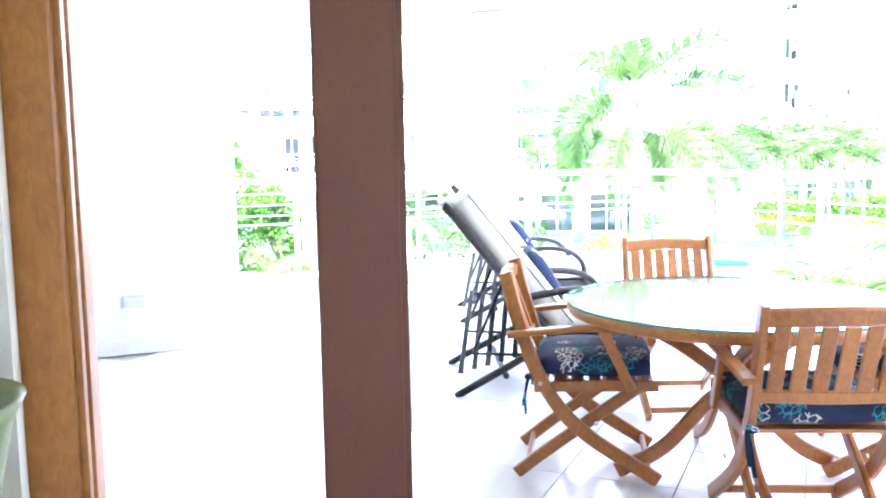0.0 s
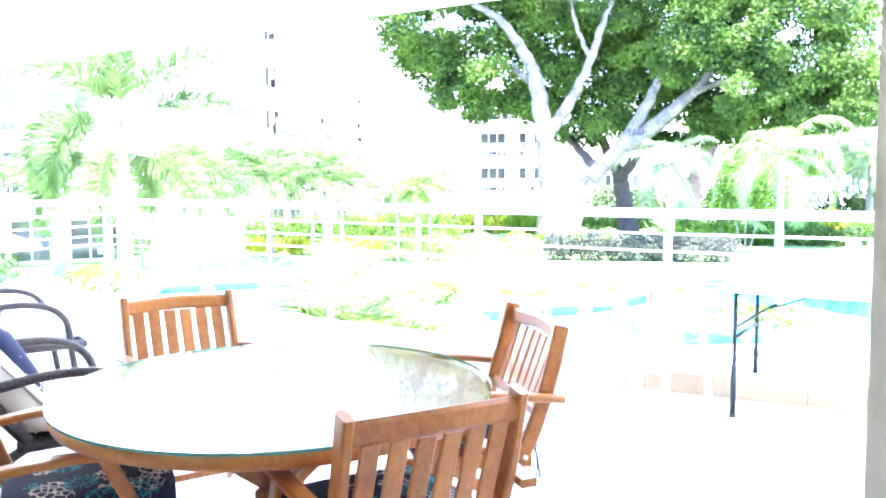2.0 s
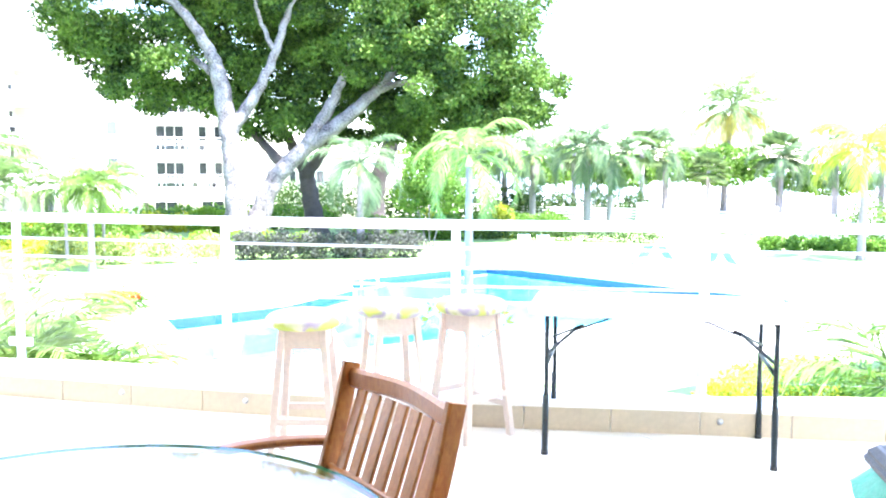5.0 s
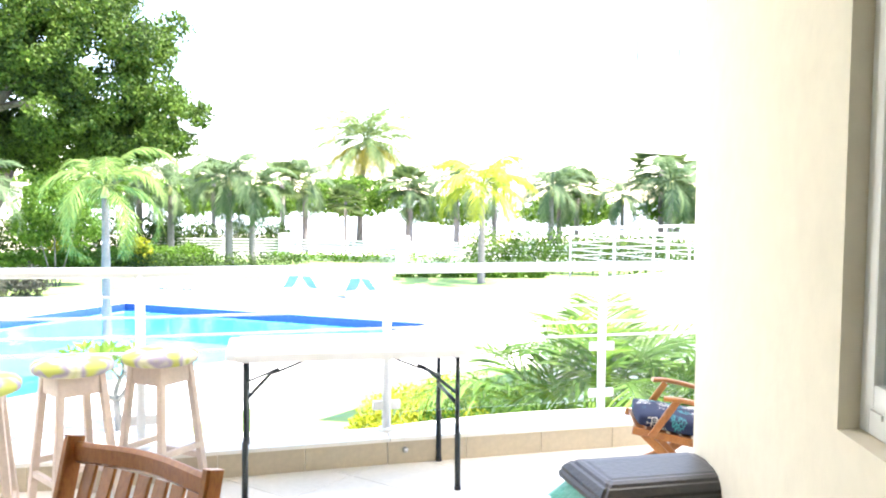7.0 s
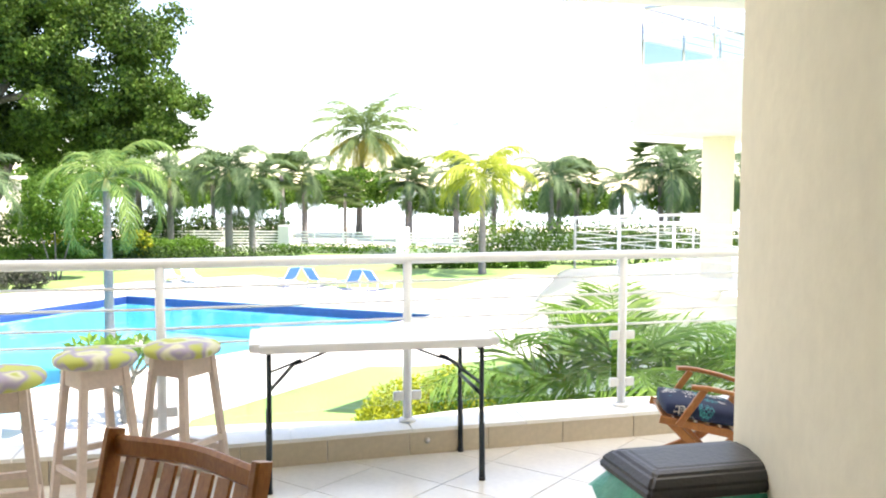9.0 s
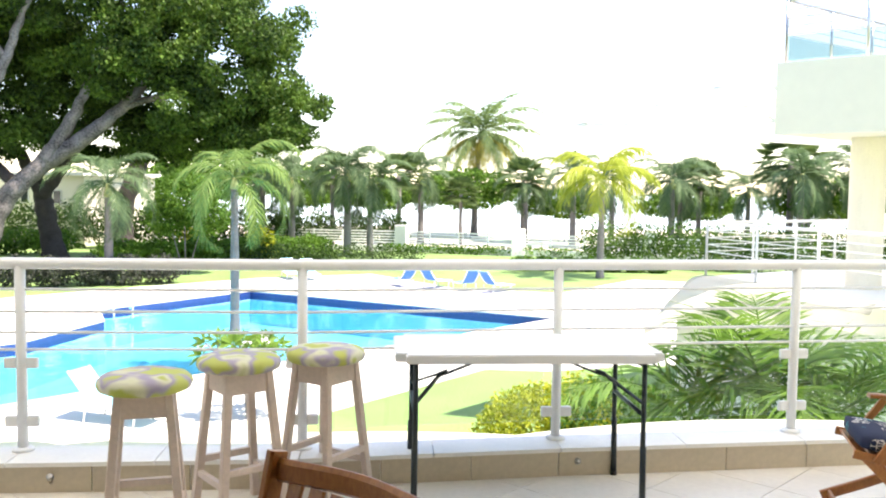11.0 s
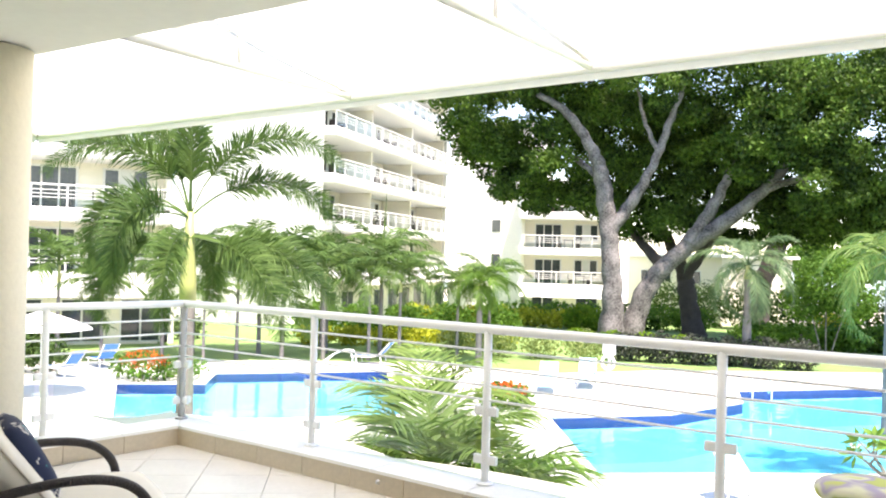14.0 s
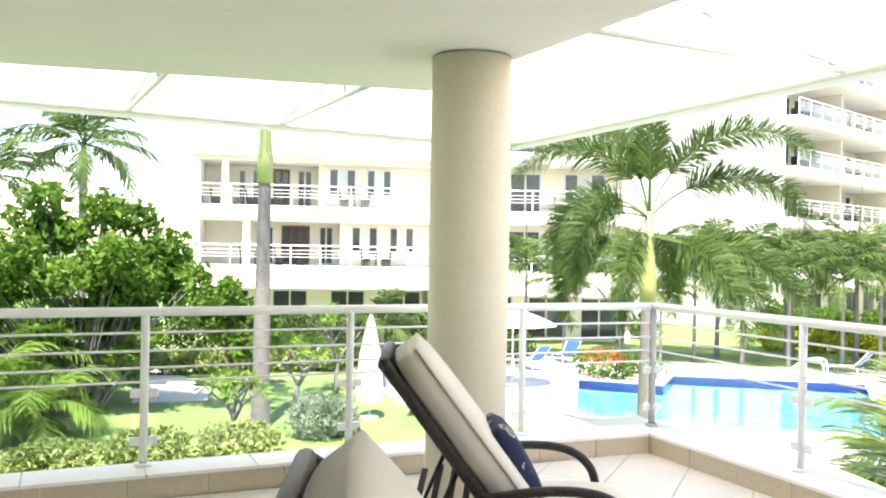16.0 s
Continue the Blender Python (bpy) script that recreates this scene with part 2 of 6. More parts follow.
M_PALMBARK = mat("palm_bark", (0.185, 0.175, 0.165), 0.9, var=0.3, scale=5, bump=0.7, fine=5)
M_CROWNSHAFT = mat("palm_crownshaft", (0.34, 0.37, 0.14), 0.5, var=0.15, scale=4)
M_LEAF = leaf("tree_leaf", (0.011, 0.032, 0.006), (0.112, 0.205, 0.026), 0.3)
M_GARDENLEAF = leaf("garden_leaf", (0.022, 0.065, 0.010), (0.135, 0.235, 0.045), 0.35)
# Pale middle pane of the three-pane facade windows.
M_PALEPANE = mat("pale_pane", (0.62, 0.64, 0.60), 0.35, var=0.12, scale=1.5, bump=0.02)
M_LEAFBRIGHT = leaf("bright_leaf", (0.04, 0.11, 0.012), (0.145, 0.28, 0.035), 0.4)
M_PALM = leaf("palm_leaf", (0.036, 0.072, 0.022), (0.13, 0.195, 0.06), 0.42)
M_PALMGREY = leaf("palm_leaf_grey", (0.075, 0.135, 0.045), (0.22, 0.31, 0.11), 0.45)
M_PALMLIME = leaf("palm_leaf_lime", (0.070, 0.135, 0.025), (0.22, 0.31, 0.080), 0.42)
M_PALMBLUE = leaf("palm_leaf_bluish", (0.05, 0.105, 0.05), (0.19, 0.28, 0.13), 0.4)
M_PALMFRESH = leaf("palm_leaf_fresh", (0.05, 0.125, 0.018), (0.19, 0.32, 0.055), 0.45)
M_PLUMERIA = leaf("plumeria_leaf", (0.075, 0.17, 0.02), (0.20, 0.33, 0.055), 0.4)
M_PALMMID = leaf("palm_leaf_mid", (0.034, 0.082, 0.020), (0.145, 0.235, 0.060), 0.4)
M_PALMYELLOW = leaf("palm_leaf_yellow", (0.19, 0.26, 0.02), (0.38, 0.43, 0.06), 0.45)
M_YELLOWLEAF = leaf("yellow_leaf", (0.22, 0.28, 0.015), (0.50, 0.50, 0.04))
M_HEDGE = leaf("hedge_leaf", (0.016, 0.045, 0.009), (0.06, 0.11, 0.02), 0.2)
M_HEDGEGREY = leaf("hedge_leaf_grey", (0.030, 0.038, 0.026), (0.075, 0.085, 0.062), 0.15)
M_VARIEG = leaf("variegated_leaf", (0.1, 0.17, 0.03), (0.36, 0.42, 0.16), 0.35)
M_PALMGOLD = leaf("palm_leaf_gold", (0.2, 0.21, 0.035), (0.44, 0.4, 0.1), 0.45)
M_YELLOWGREEN = leaf("yellow_green_leaf", (0.09, 0.19, 0.012), (0.24, 0.38, 0.03), 0.45)
M_SILVER = leaf("silver_leaf", (0.16, 0.22, 0.15), (0.30, 0.36, 0.25))
M_FLOWER = leaf("orange_flower", (0.45, 0.06, 0.01), (0.7, 0.2, 0.03))
M_BWALL = mat("facade_paint", (0.78, 0.74, 0.62), 0.85, var=0.03, scale=0.6, bump=0.05)
M_BWHITE = mat("facade_white", (0.80, 0.79, 0.75), 0.85, var=0.03, scale=0.6, bump=0.05)
M_BGLASS = mat("dark_pane", (0.05, 0.06, 0.065), 0.08, var=0.3, scale=0.8, bump=0)
M_BFRAME = mat("pale_frame", (0.70, 0.70, 0.66), 0.5)
M_ROOF = mat("white_roof", (0.80, 0.80, 0.78), 0.7, var=0.04, scale=0.7)
M_BLUECLOTH = mat("blue_sling", (0.03, 0.17, 0.55), 0.6, var=0.1, scale=10)
M_PALEBLUE = mat("pale_blue_sling", (0.25, 0.55, 0.72), 0.6, var=0.1, scale=10)
M_UMBRELLA = fabric("umbrella_cloth", (0.80, 0.80, 0.78), 0.3)


def water_material():
    m = glass("pool_water", (0.42, 0.87, 0.96), 0.03)
    nt = m.node_tree
    g, f = nt.nodes["Glossy BSDF"], nt.nodes["Layer Weight"]
    co, nz, bp = (nt.nodes.new(k) for k in ("ShaderNodeTexCoord", "ShaderNodeTexNoise", "ShaderNodeBump"))
    nz.inputs["Scale"].default_value, nz.inputs["Detail"].default_value = 1.6, 3
    bp.inputs["Strength"].default_value, bp.inputs["Distance"].default_value = 0.25, 0.05
    nt.links.new(co.outputs["Object"], nz.inputs["Vector"])
    nt.links.new(nz.outputs["Fac"], bp.inputs["Height"])
    nt.links.new(bp.outputs[0], g.inputs["Normal"])
    nt.links.new(bp.outputs[0], f.inputs["Normal"])
    return m


M_WATER = water_material()


# ---- mesh helpers ----
def part(name, bm, material, parent=None, label="", smooth=False):
    """Links a bmesh (or mesh data) as one mesh object, under a thing when one is given."""
    if isinstance(bm, bmesh.types.BMesh):
        me = bpy.data.meshes.new(name)
        bm.normal_update()
        bm.to_mesh(me)
        bm.free()
    else:
        me = bm
    if not me.materials:
        me.materials.append(material)
    if smooth:
        me.polygons.foreach_set("use_smooth", [True] * len(me.polygons))
    ob = new(name, me)
    if parent is not None:
        ob.parent = parent
    return tagged(ob, label)


def thing(name, m, label, category, group="", kind=""):
    ob = new(name)
    ob.empty_display_size = 0.1
    ob.matrix_basis = m
    return tagged(ob, label, category, group, kind)


def setting(ob, label, category):
    return tagged(ob, label, category, "", "structure")


def box(bm, size, m=None, bevel=0.0):
    r = bmesh.ops.create_cube(bm, size=1.0, matrix=(m or Matrix()) @ Matrix.Diagonal((*size, 1)))
    if bevel:
        es = {e for v in r["verts"] for e in v.link_edges}
        bmesh.ops.bevel(bm, geom=list(es), offset=bevel, segments=2, affect='EDGES', profile=0.7)
    return bm


def cbox(x, y, z, sx, sy, sz, bevel=0.0, rz=0.0):
    return box(bmesh.new(), (sx, sy, sz), pose(x, y, z, 0, 0, rz), bevel)


def frames_along(pts):
    pts = [Vector(p) for p in pts]
    tans = []
    for i in range(len(pts)):
        a, b = pts[max(i - 1, 0)], pts[min(i + 1, len(pts) - 1)]
        tans.append((b - a).normalized())
    ref = Vector((0, 0, 1)) if abs(tans[0].z) < 0.9 else Vector((1, 0, 0))
    u = (ref - tans[0] * ref.dot(tans[0])).normalized()
    out = []
    for p, t in zip(pts, tans):
        u = (u - t * u.dot(t)).normalized()
        out.append((p, u, t.cross(u)))
    return out


def sweep(bm, pts, section):
    """Sweeps a closed section, a list of (u, v) or a function of the step, along a polyline."""
    rings = []
    fr = frames_along(pts)
    for i, (p, u, v) in enumerate(fr):
        sec = section(i / (len(fr) - 1)) if callable(section) else section
        rings.append([bm.verts.new(p + u * a + v * b) for a, b in sec])
    n = len(rings[0])
    for a, b in zip(rings, rings[1:]):
        for k in range(n):
            bm.faces.new((a[k], a[(k + 1) % n], b[(k + 1) % n], b[k]))
    bm.faces.new(rings[0][::-1])
    bm.faces.new(rings[-1])
    return bm


def circle(r, n=10, q=1.0):
    return [(r * math.cos(2 * math.pi * k / n), q * r * math.sin(2 * math.pi * k / n)) for k in range(n)]


def tube(bm, pts, r, n=10, r2=None):
    if r2 is None:
        return sweep(bm, pts, circle(r, n))
    return sweep(bm, pts, lambda s: circle(r + (r2 - r) * s, n))


def bar(bm, pts, w, h, c=0.004):
    a, b = h / 2, w / 2
    return sweep(bm, pts, [(-a + c, -b), (a - c, -b), (a, -b + c), (a, b - c), (a - c, b), (-a + c, b), (-a, b - c), (-a, -b + c)])


def arc(points, n=10):
    """A smooth curve (Catmull-Rom) through a few points."""
    p = [Vector(q) for q in points]
    p = [2 * p[0] - p[1]] + p + [2 * p[-1] - p[-2]]
    out = []
    for i in range(1, len(p) - 2):
        for k in range(n):
            t = k / n
            out.append(0.5 * ((2 * p[i]) + (p[i + 1] - p[i - 1]) * t + (2 * p[i - 1] - 5 * p[i] + 4 * p[i + 1] - p[i + 2]) * t * t
                              + (3 * p[i] - p[i - 1] - 3 * p[i + 1] + p[i + 2]) * t ** 3))
    return out + [p[-2]]


def lathe(bm, prof, n=24):
    rings = [[bm.verts.new((r * math.cos(2 * math.pi * k / n), r * math.sin(2 * math.pi * k / n), z)) for k in range(n)] for r, z in prof]
    for a, b in zip(rings, rings[1:]):
        for k in range(n):
            bm.faces.new((a[k], a[(k + 1) % n], b[(k + 1) % n], b[k]))
    bm.faces.new(rings[0][::-1])
    bm.faces.new(rings[-1])
    return bm


def prism(bm, poly, z0, z1):
    lo = [bm.verts.new((x, y, z0)) for x, y in poly]
    hi = [bm.verts.new((x, y, z1)) for x, y in poly]
    n = len(poly)
    bm.faces.new(lo[::-1])
    bm.faces.new(hi)
    for k in range(n):
        bm.faces.new((lo[k], lo[(k + 1) % n], hi[(k + 1) % n], hi[k]))
    bmesh.ops.recalc_face_normals(bm, faces=bm.faces)
    return bm


def sheet(outer, holes, z):
    """A flat sheet with holes."""
    bm = bmesh.new()
    edges = []
    for loop in [outer] + holes:
        vs = [bm.verts.new((x, y, z)) for x, y in loop]
        edges += [bm.edges.new((a, b)) for a, b in zip(vs, vs[1:] + vs[:1])]
    bmesh.ops.triangle_fill(bm, edges=edges, use_beauty=True, normal=(0, 0, 1))
    bm.normal_update()
    for f in bm.faces:
        if f.normal.z < 0:
            f.normal_flip()
    return bm


def pillow(bm, w, d, h, m, n=10, puff=0.55):
    """A stuffed rectangular cushion."""
    def pt(i, j, s):
        a, b = -1 + 2 * i / n, -1 + 2 * j / n
        e = (1 - abs(a) ** 3.5) * (1 - abs(b) ** 3.5)
        rx, ry = a * (1 - 0.05 * b * b), b * (1 - 0.05 * a * a)
        return m @ Vector((rx * w / 2, ry * d / 2, s * h / 2 * (1 - puff + puff * max(e, 0) ** 0.5)))
    g = {}
    for s in (1, -1):
        for i in range(n + 1):
            for j in range(n + 1):
                g[i, j, s] = bm.verts.new(pt(i, j, s))
        for i in range(n):
            for j in range(n):
                q = (g[i, j, s], g[i + 1, j, s], g[i + 1, j + 1, s], g[i, j + 1, s])
                bm.faces.new(q if s > 0 else q[::-1])
    for k in range(n):
        for a, b in (((k, 0), (k + 1, 0)), ((n, k), (n, k + 1)), ((n - k, n), (n - k - 1, n)), ((0, n - k), (0, n - k - 1))):
            bm.faces.new((g[(*a, -1)], g[(*b, -1)], g[(*b, 1)], g[(*a, 1)]))
    return bm

# ---- ground, pools ----
GZ = -3.0
POOL_R = [(-6.6, 12.1), (-10.7, 17.2), (-8.3, 20.3), (-7.4, 24.2), (-8.4, 26.8), (-4.0, 32.7), (7.8, 25.1), (2.2, 19.8), (-4.2, 14.4)]
POOL_L = [(-24.5, 12.2), (-22.5, 14.3), (-24.3, 16.2), (-20.5, 21.5), (-13.9, 14.5), (-16.0, 11.6), (-18.9, 8.5)]
ground = part("ground", sheet([(-1500, -1500), (1500, -1500), (1500, 1500), (-1500, 1500)], [POOL_R, POOL_L], GZ), M_GRASS)
setting(ground, "mown green lawn spreading round the pools", "lawn")
DECK = [(-30, 5.5), (-33, 12), (-27, 20), (-21.5, 25), (-15.5, 26.5), (-13.0, 30.5), (-9.0, 34.5), (-4.5, 38.5), (1.0, 41.0), (5.0, 34.6), (9.5, 33.0), (14.5, 39.0),
        (30, 33.0), (26.0, 20.0), (14.0, 18.0), (8.0, 17.0), (5.9, 16.5), (4.4, 16.7), (0.5, 12.2), (0.2, 8.0), (0.0, 5.0), (-9.0, 5.0), (-16.0, 7.2), (-22, 4.6)]
setting(part("pavement", sheet(DECK, [POOL_R, POOL_L], GZ + 0.012), M_DECK), "pale sunlit stone pool deck", "pool deck")
setting(part("beach", sheet([(-90, 62), (-40, 75), (0, 61), (30, 54), (60, 45), (160, 20), (400, 60), (300, 140), (-60, 160)], [], GZ + 0.02), M_SAND), "pale beach sand beyond the fence", "beach")
setting(part("water", sheet([(-300, 120), (0, 100), (400, 70), (1400, 200), (1400, 1400), (-900, 1400)], [], GZ + 0.04), M_SEA), "bright hazy sea beyond the beach", "sea")
setting(part("pavement", sheet([(-24.6, -2.6), (-24.4, -0.5), (-26.2, -0.2), (-29.2, -0.5), (-31.5, -1.2), (-31.2, -2.1), (-28.5, -1.7), (-26.4, -2.2)], [], GZ + 0.010), M_DECK), "short pale paved path across the lawn", "path")
setting(part("pavement", sheet([(-31.4, -8.0), (-31.3, -1.2), (-31.0, 2.6), (-30.4, 6.0), (-31.6, 6.3), (-32.2, 2.6), (-32.4, -1.2), (-32.4, -8.0)], [], GZ + 0.014), M_DECK), "pale garden path in front of the hedge", "path")
for loop in (POOL_R, POOL_L):
    n = len(loop)
    basin = bmesh.new()
    bot = [basin.verts.new((x, y, GZ - 1.35)) for x, y in loop]
    top = [basin.verts.new((x, y, GZ - 0.02)) for x, y in loop]
    basin.faces.new(bot)
    for k in range(n):
        basin.faces.new((bot[k], top[k], top[(k + 1) % n], bot[(k + 1) % n]))
    pool = setting(part("pool", basin, M_POOLTILE), "turquoise swimming pool with a navy tiled waterline", "swimming pool")
    cx, cy = sum(p[0] for p in loop) / n, sum(p[1] for p in loop) / n

    def toward(p, d):
        l = math.hypot(p[0] - cx, p[1] - cy)
        return (p[0] + (cx - p[0]) * d / l, p[1] + (cy - p[1]) * d / l)
    band, cop = bmesh.new(), bmesh.new()
    for k in range(n):
        a, b = loop[k], loop[(k + 1) % n]
        ai, bi = toward(a, 0.012), toward(b, 0.012)
        q = [band.verts.new((*ai, GZ - 0.3)), band.verts.new((*ai, GZ + 0.03)), band.verts.new((*bi, GZ + 0.03)), band.verts.new((*bi, GZ - 0.3))]
        band.faces.new(q)
        ao, bo, a2, b2 = toward(a, -0.38), toward(b, -0.38), toward(a, 0.03), toward(b, 0.03)
        prism(cop, [a2, b2, bo, ao], GZ + 0.03, GZ + 0.075)
    part("waterline_band", band, M_NAVYTILE, pool, "navy blue waterline tiles")
    part("coping", cop, M_DECK, pool)
    w = part("pool_water", sheet([toward(p, 0.02) for p in loop], [], GZ - 0.14), M_WATER, pool, "clear turquoise water surface")
    w.visible_shadow = False

# ---- terrace shell ----
FRONT = [(-4.343, -0.152), (-2.839, -0.142), (-1.298, -0.186), (0.154, -0.21), (1.551, -0.196), (2.901, -0.04), (4.273, 0.08), (5.648, 0.199), (7.024, 0.317), (8.0, 0.385)]
SIDE = [(-4.343, -0.152), (-4.40, -1.305), (-4.39, -2.65), (-4.37, -3.98), (-4.36, -5.33), (-4.35, -6.7), (-4.34, -8.1)]


def wall_x(y):
    return 3.66 + 0.264 * (y + 2.34)


OUT = [(x, y + 0.07) for x, y in FRONT]
OUT[0] = (FRONT[0][0] - 0.08, FRONT[0][1] + 0.07)
SOUT = [(x - 0.08, y) for x, y in SIDE]
INN = [(x, y - 0.16 - 0.03 * (x < 1)) for x, y in FRONT]
INN[0] = (FRONT[0][0] + 0.22, FRONT[0][1] - 0.19)
SINN = [(x + 0.22, y) for x, y in SIDE]
SINN[0] = INN[0]
SLAB = OUT + [(8.0, -9.0), (-4.7, -9.0)] + SOUT[:0:-1]
floor = setting(part("floor", prism(bmesh.new(), SLAB, -0.32, -0.012), M_GROUT), "grouted terrace slab under the tiles", "floor")
room_floor = setting(part("floor_inside", prism(bmesh.new(), [(wall_x(-2.4), -2.4), (8.0, -2.4), (8.0, -9.0), (wall_x(-9) , -9.0)], -0.011, 0.002), M_TILE), "pale tiled floor of the living room", "floor")
kb = bmesh.new()
for a, b, c, d in zip(INN, INN[1:], OUT[1:], OUT):
    prism(kb, [a, b, c, d], -0.01, 0.128)
for a, b, c, d in zip(SINN, SINN[1:], SOUT[1:], SOUT):
    if a == SINN[0]:
        d = OUT[0]
    prism(kb, [a, b, c, d], -0.01, 0.128)
kerb = setting(part("kerb", kb, M_SILL), "low kerb round the terrace edge", "kerb")

# slab over the terrace
CEIL = [(-4.45, -2.08), (-1.3, -1.93), (1.5, -1.90), (4.5, -1.78), (8.0, -1.6), (8.0, -9.0), (-5.5, -9.0), (-4.92, -4.85)]
ceiling = setting(part("ceiling", prism(bmesh.new(), CEIL, 2.65, 2.98), M_CEIL), "smooth off-white concrete soffit over the terrace", "ceiling")
upper = part("upper_wall", prism(bmesh.new(), [(-4.3, -2.25), (8.0, -1.8), (8.0, -9.0), (-5.4, -9.0)], 2.985, 6.2), M_PLASTER)
setting(upper, "cream upper storey wall above the soffit", "wall")

# house wall with a window and the wide door opening
def wall_block(name, y0, y1, z0, z1, label="cream rendered house wall"):
    return setting(part(name, prism(bmesh.new(), [(wall_x(y0), y0), (wall_x(y0) + 0.24, y0), (wall_x(y1) + 0.24, y1), (wall_x(y1), y1)], z0, z1), M_PLASTER), label, "wall")


WIN0, WIN1, DOOR0, DOOR1 = -3.53, -3.93, -4.01, -6.106
wall_block("wall_corner", -2.34, WIN0, 0.0, 2.65)
wall_block("wall_under_window", WIN0, WIN1, 0.0, 1.07)
wall_block("wall_over_window", WIN0, WIN1, 2.25, 2.65)
wall_block("wall_pier", WIN1, DOOR0, 0.0, 2.65)
wall_block("wall_over_door", DOOR0, DOOR1, 2.2, 2.65)
wall_block("wall_beyond_door", DOOR1, -9.0, 0.0, 2.65)
setting(part("wall_front", prism(bmesh.new(), [(wall_x(-2.34) + 0.242, -2.34), (8.0, -2.0), (8.0, -2.24), (wall_x(-2.34) + 0.242, -2.58)], 0.0, 2.65), M_PLASTER), "cream rendered wall round the corner", "wall")
# Unseen end wall; its opening is added to let daylight onto the door frame.
for nm, y, z, sy, sz in (("wall_room_end", -3.7, 1.325, 3.0, 2.65), ("wall_room_end", -7.66, 1.325, 2.5, 2.65), ("wall_room_end", -5.8, 2.5, 1.2, 0.3), ("wall_room_end", -5.8, 0.45, 1.2, 0.9)):
    setting(part(nm, cbox(7.95, y, z, 0.12, sy, sz), M_CEIL), "unseen living room wall round an opening added for light", "wall")
setting(part("wall_room_back", cbox(1.2, -8.95, 1.325, 13.4, 0.12, 2.65), M_CEIL), "plain wall closing the back", "wall")

# return wall that closes the far end of the terrace
setting(part("wall_return", prism(bmesh.new(), [(-2.0, -4.97), (-1.95, -8.88), (-6.3, -8.88), (-6.3, -5.62), (-5.2, -5.46)], 0.0, 2.65), M_CEIL), "white rendered wall closing the terrace end", "wall")
setting(part("baseboard", cbox(-1.96, -6.9, 0.05, 0.02, 3.8, 0.10, 0.003, 0.7), M_TILE), "beige tile skirting along the white wall", "baseboard")
sk = thing("wall_socket", pose(-1.972, -5.695, 0.363), "grey weatherproof double socket low on the white wall", "socket")
part("plate", cbox(0, 0, 0, 0.02, 0.14, 0.08, 0.004), M_STEEL, sk)
part("cover", cbox(0.014, 0, 0, 0.018, 0.125, 0.065, 0.006), M_DECK, sk)

# window
WANG = -math.degrees(math.atan2(0.264, 1))


def on_wall(y, z, dx=0.0):
    return pose(wall_x(y) + dx, y, z, 0, 0, WANG)


win = setting(thing("window_1", on_wall((WIN0 + WIN1) / 2, 1.66, 0.085), "white framed casement window set deep in the wall", "window"), "white framed casement window set deep in the wall", "window")
ww, wh = 0.412, 1.18
fb = bmesh.new()
for s in (-1, 1):
    box(fb, (0.07, 0.045, wh), pose(0, s * (ww / 2 - 0.023), 0), 0.006)
    box(fb, (0.07, ww - 0.094, 0.055), pose(0, 0, s * (wh / 2 - 0.028)), 0.006)
part("window_frame", fb, M_FRAMEW, win)
sb = bmesh.new()
for s in (-1, 1):
    box(sb, (0.045, 0.035, wh - 0.115), pose(-0.02, s * (ww / 2 - 0.064), 0), 0.006)
    box(sb, (0.045, ww - 0.166, 0.045), pose(-0.02, 0, s * (wh / 2 - 0.08)), 0.006)
part("sash", sb, M_FRAMEW, win)
pn = part("pane", cbox(-0.02, 0, 0, 0.008, ww - 0.160, wh - 0.20), M_WINGLASS, win)
pn.visible_shadow = False
part("drain_cap", cbox(-0.037, 0.12, -wh / 2 + 0.045, 0.006, 0.05, 0.012, 0.002), M_FRAMEW, win)

# sliding door frame
door = setting(thing("door_1", on_wall(-5.125, 0.0, 0.04), "open wooden sliding door frame with a meeting stile", "door"), "open wooden sliding door frame with a meeting stile", "door")
part("door_stile", cbox(0.0, -0.476, 1.1, 0.05, 0.136, 2.16, 0.006), M_DOORWOOD, door)
part("stile_strip", cbox(-0.004, -0.402, 1.1, 0.04, 0.012, 2.16, 0.002), M_DOORWOOD, door)
jb = box(bmesh.new(), (0.12, 0.09, 2.16), pose(-0.01, -0.970, 1.1), 0.006)
box(jb, (0.05, 0.014, 2.16), pose(-0.02, -0.918, 1.1), 0.003)
box(jb, (0.02, 0.012, 2.16), pose(0.03, -0.919, 1.1), 0.003)
# Brighter wood than the stile: the orange light on the jamb is in its colour.
part("door_jamb", jb, M_TEAK, door, "wooden door jamb in brighter teak, coloured as lit from outside")
part("door_head", cbox(0, 0.065, 2.177, 0.12, 2.16, 0.045, 0.004), M_DOORWOOD, door)
part("lock_plate", cbox(-0.004, -0.3945, 0.95, 0.024, 0.004, 0.22, 0.001), M_STEEL, door, "brushed steel lock plate")
part("door_track", cbox(0, 0.065, 0.009, 0.11, 2.16, 0.012, 0.003), M_STEEL, door)

# column
col = bmesh.new()
lathe(col, [(0.235, 0.0), (0.235, 2.64)], 48)
c = part("column", col, M_COLUMN, None, "", True)
c.location = (-3.34, -2.27, 0)
c.data.polygons.foreach_set("use_smooth", [len(p.vertices) == 4 for p in c.data.polygons])
setting(c, "round cream rendered column under the soffit corner", "column")


# ---- canopy of white membrane on steel trusses ----
canopy = thing("canopy", pose(0, 0, 0), "white stretched membrane canopy on slim steel trusses", "canopy")
EDGE_Y, EDGE_Z = 0.30, 2.75
CX, CY2 = -7.66, -8.2


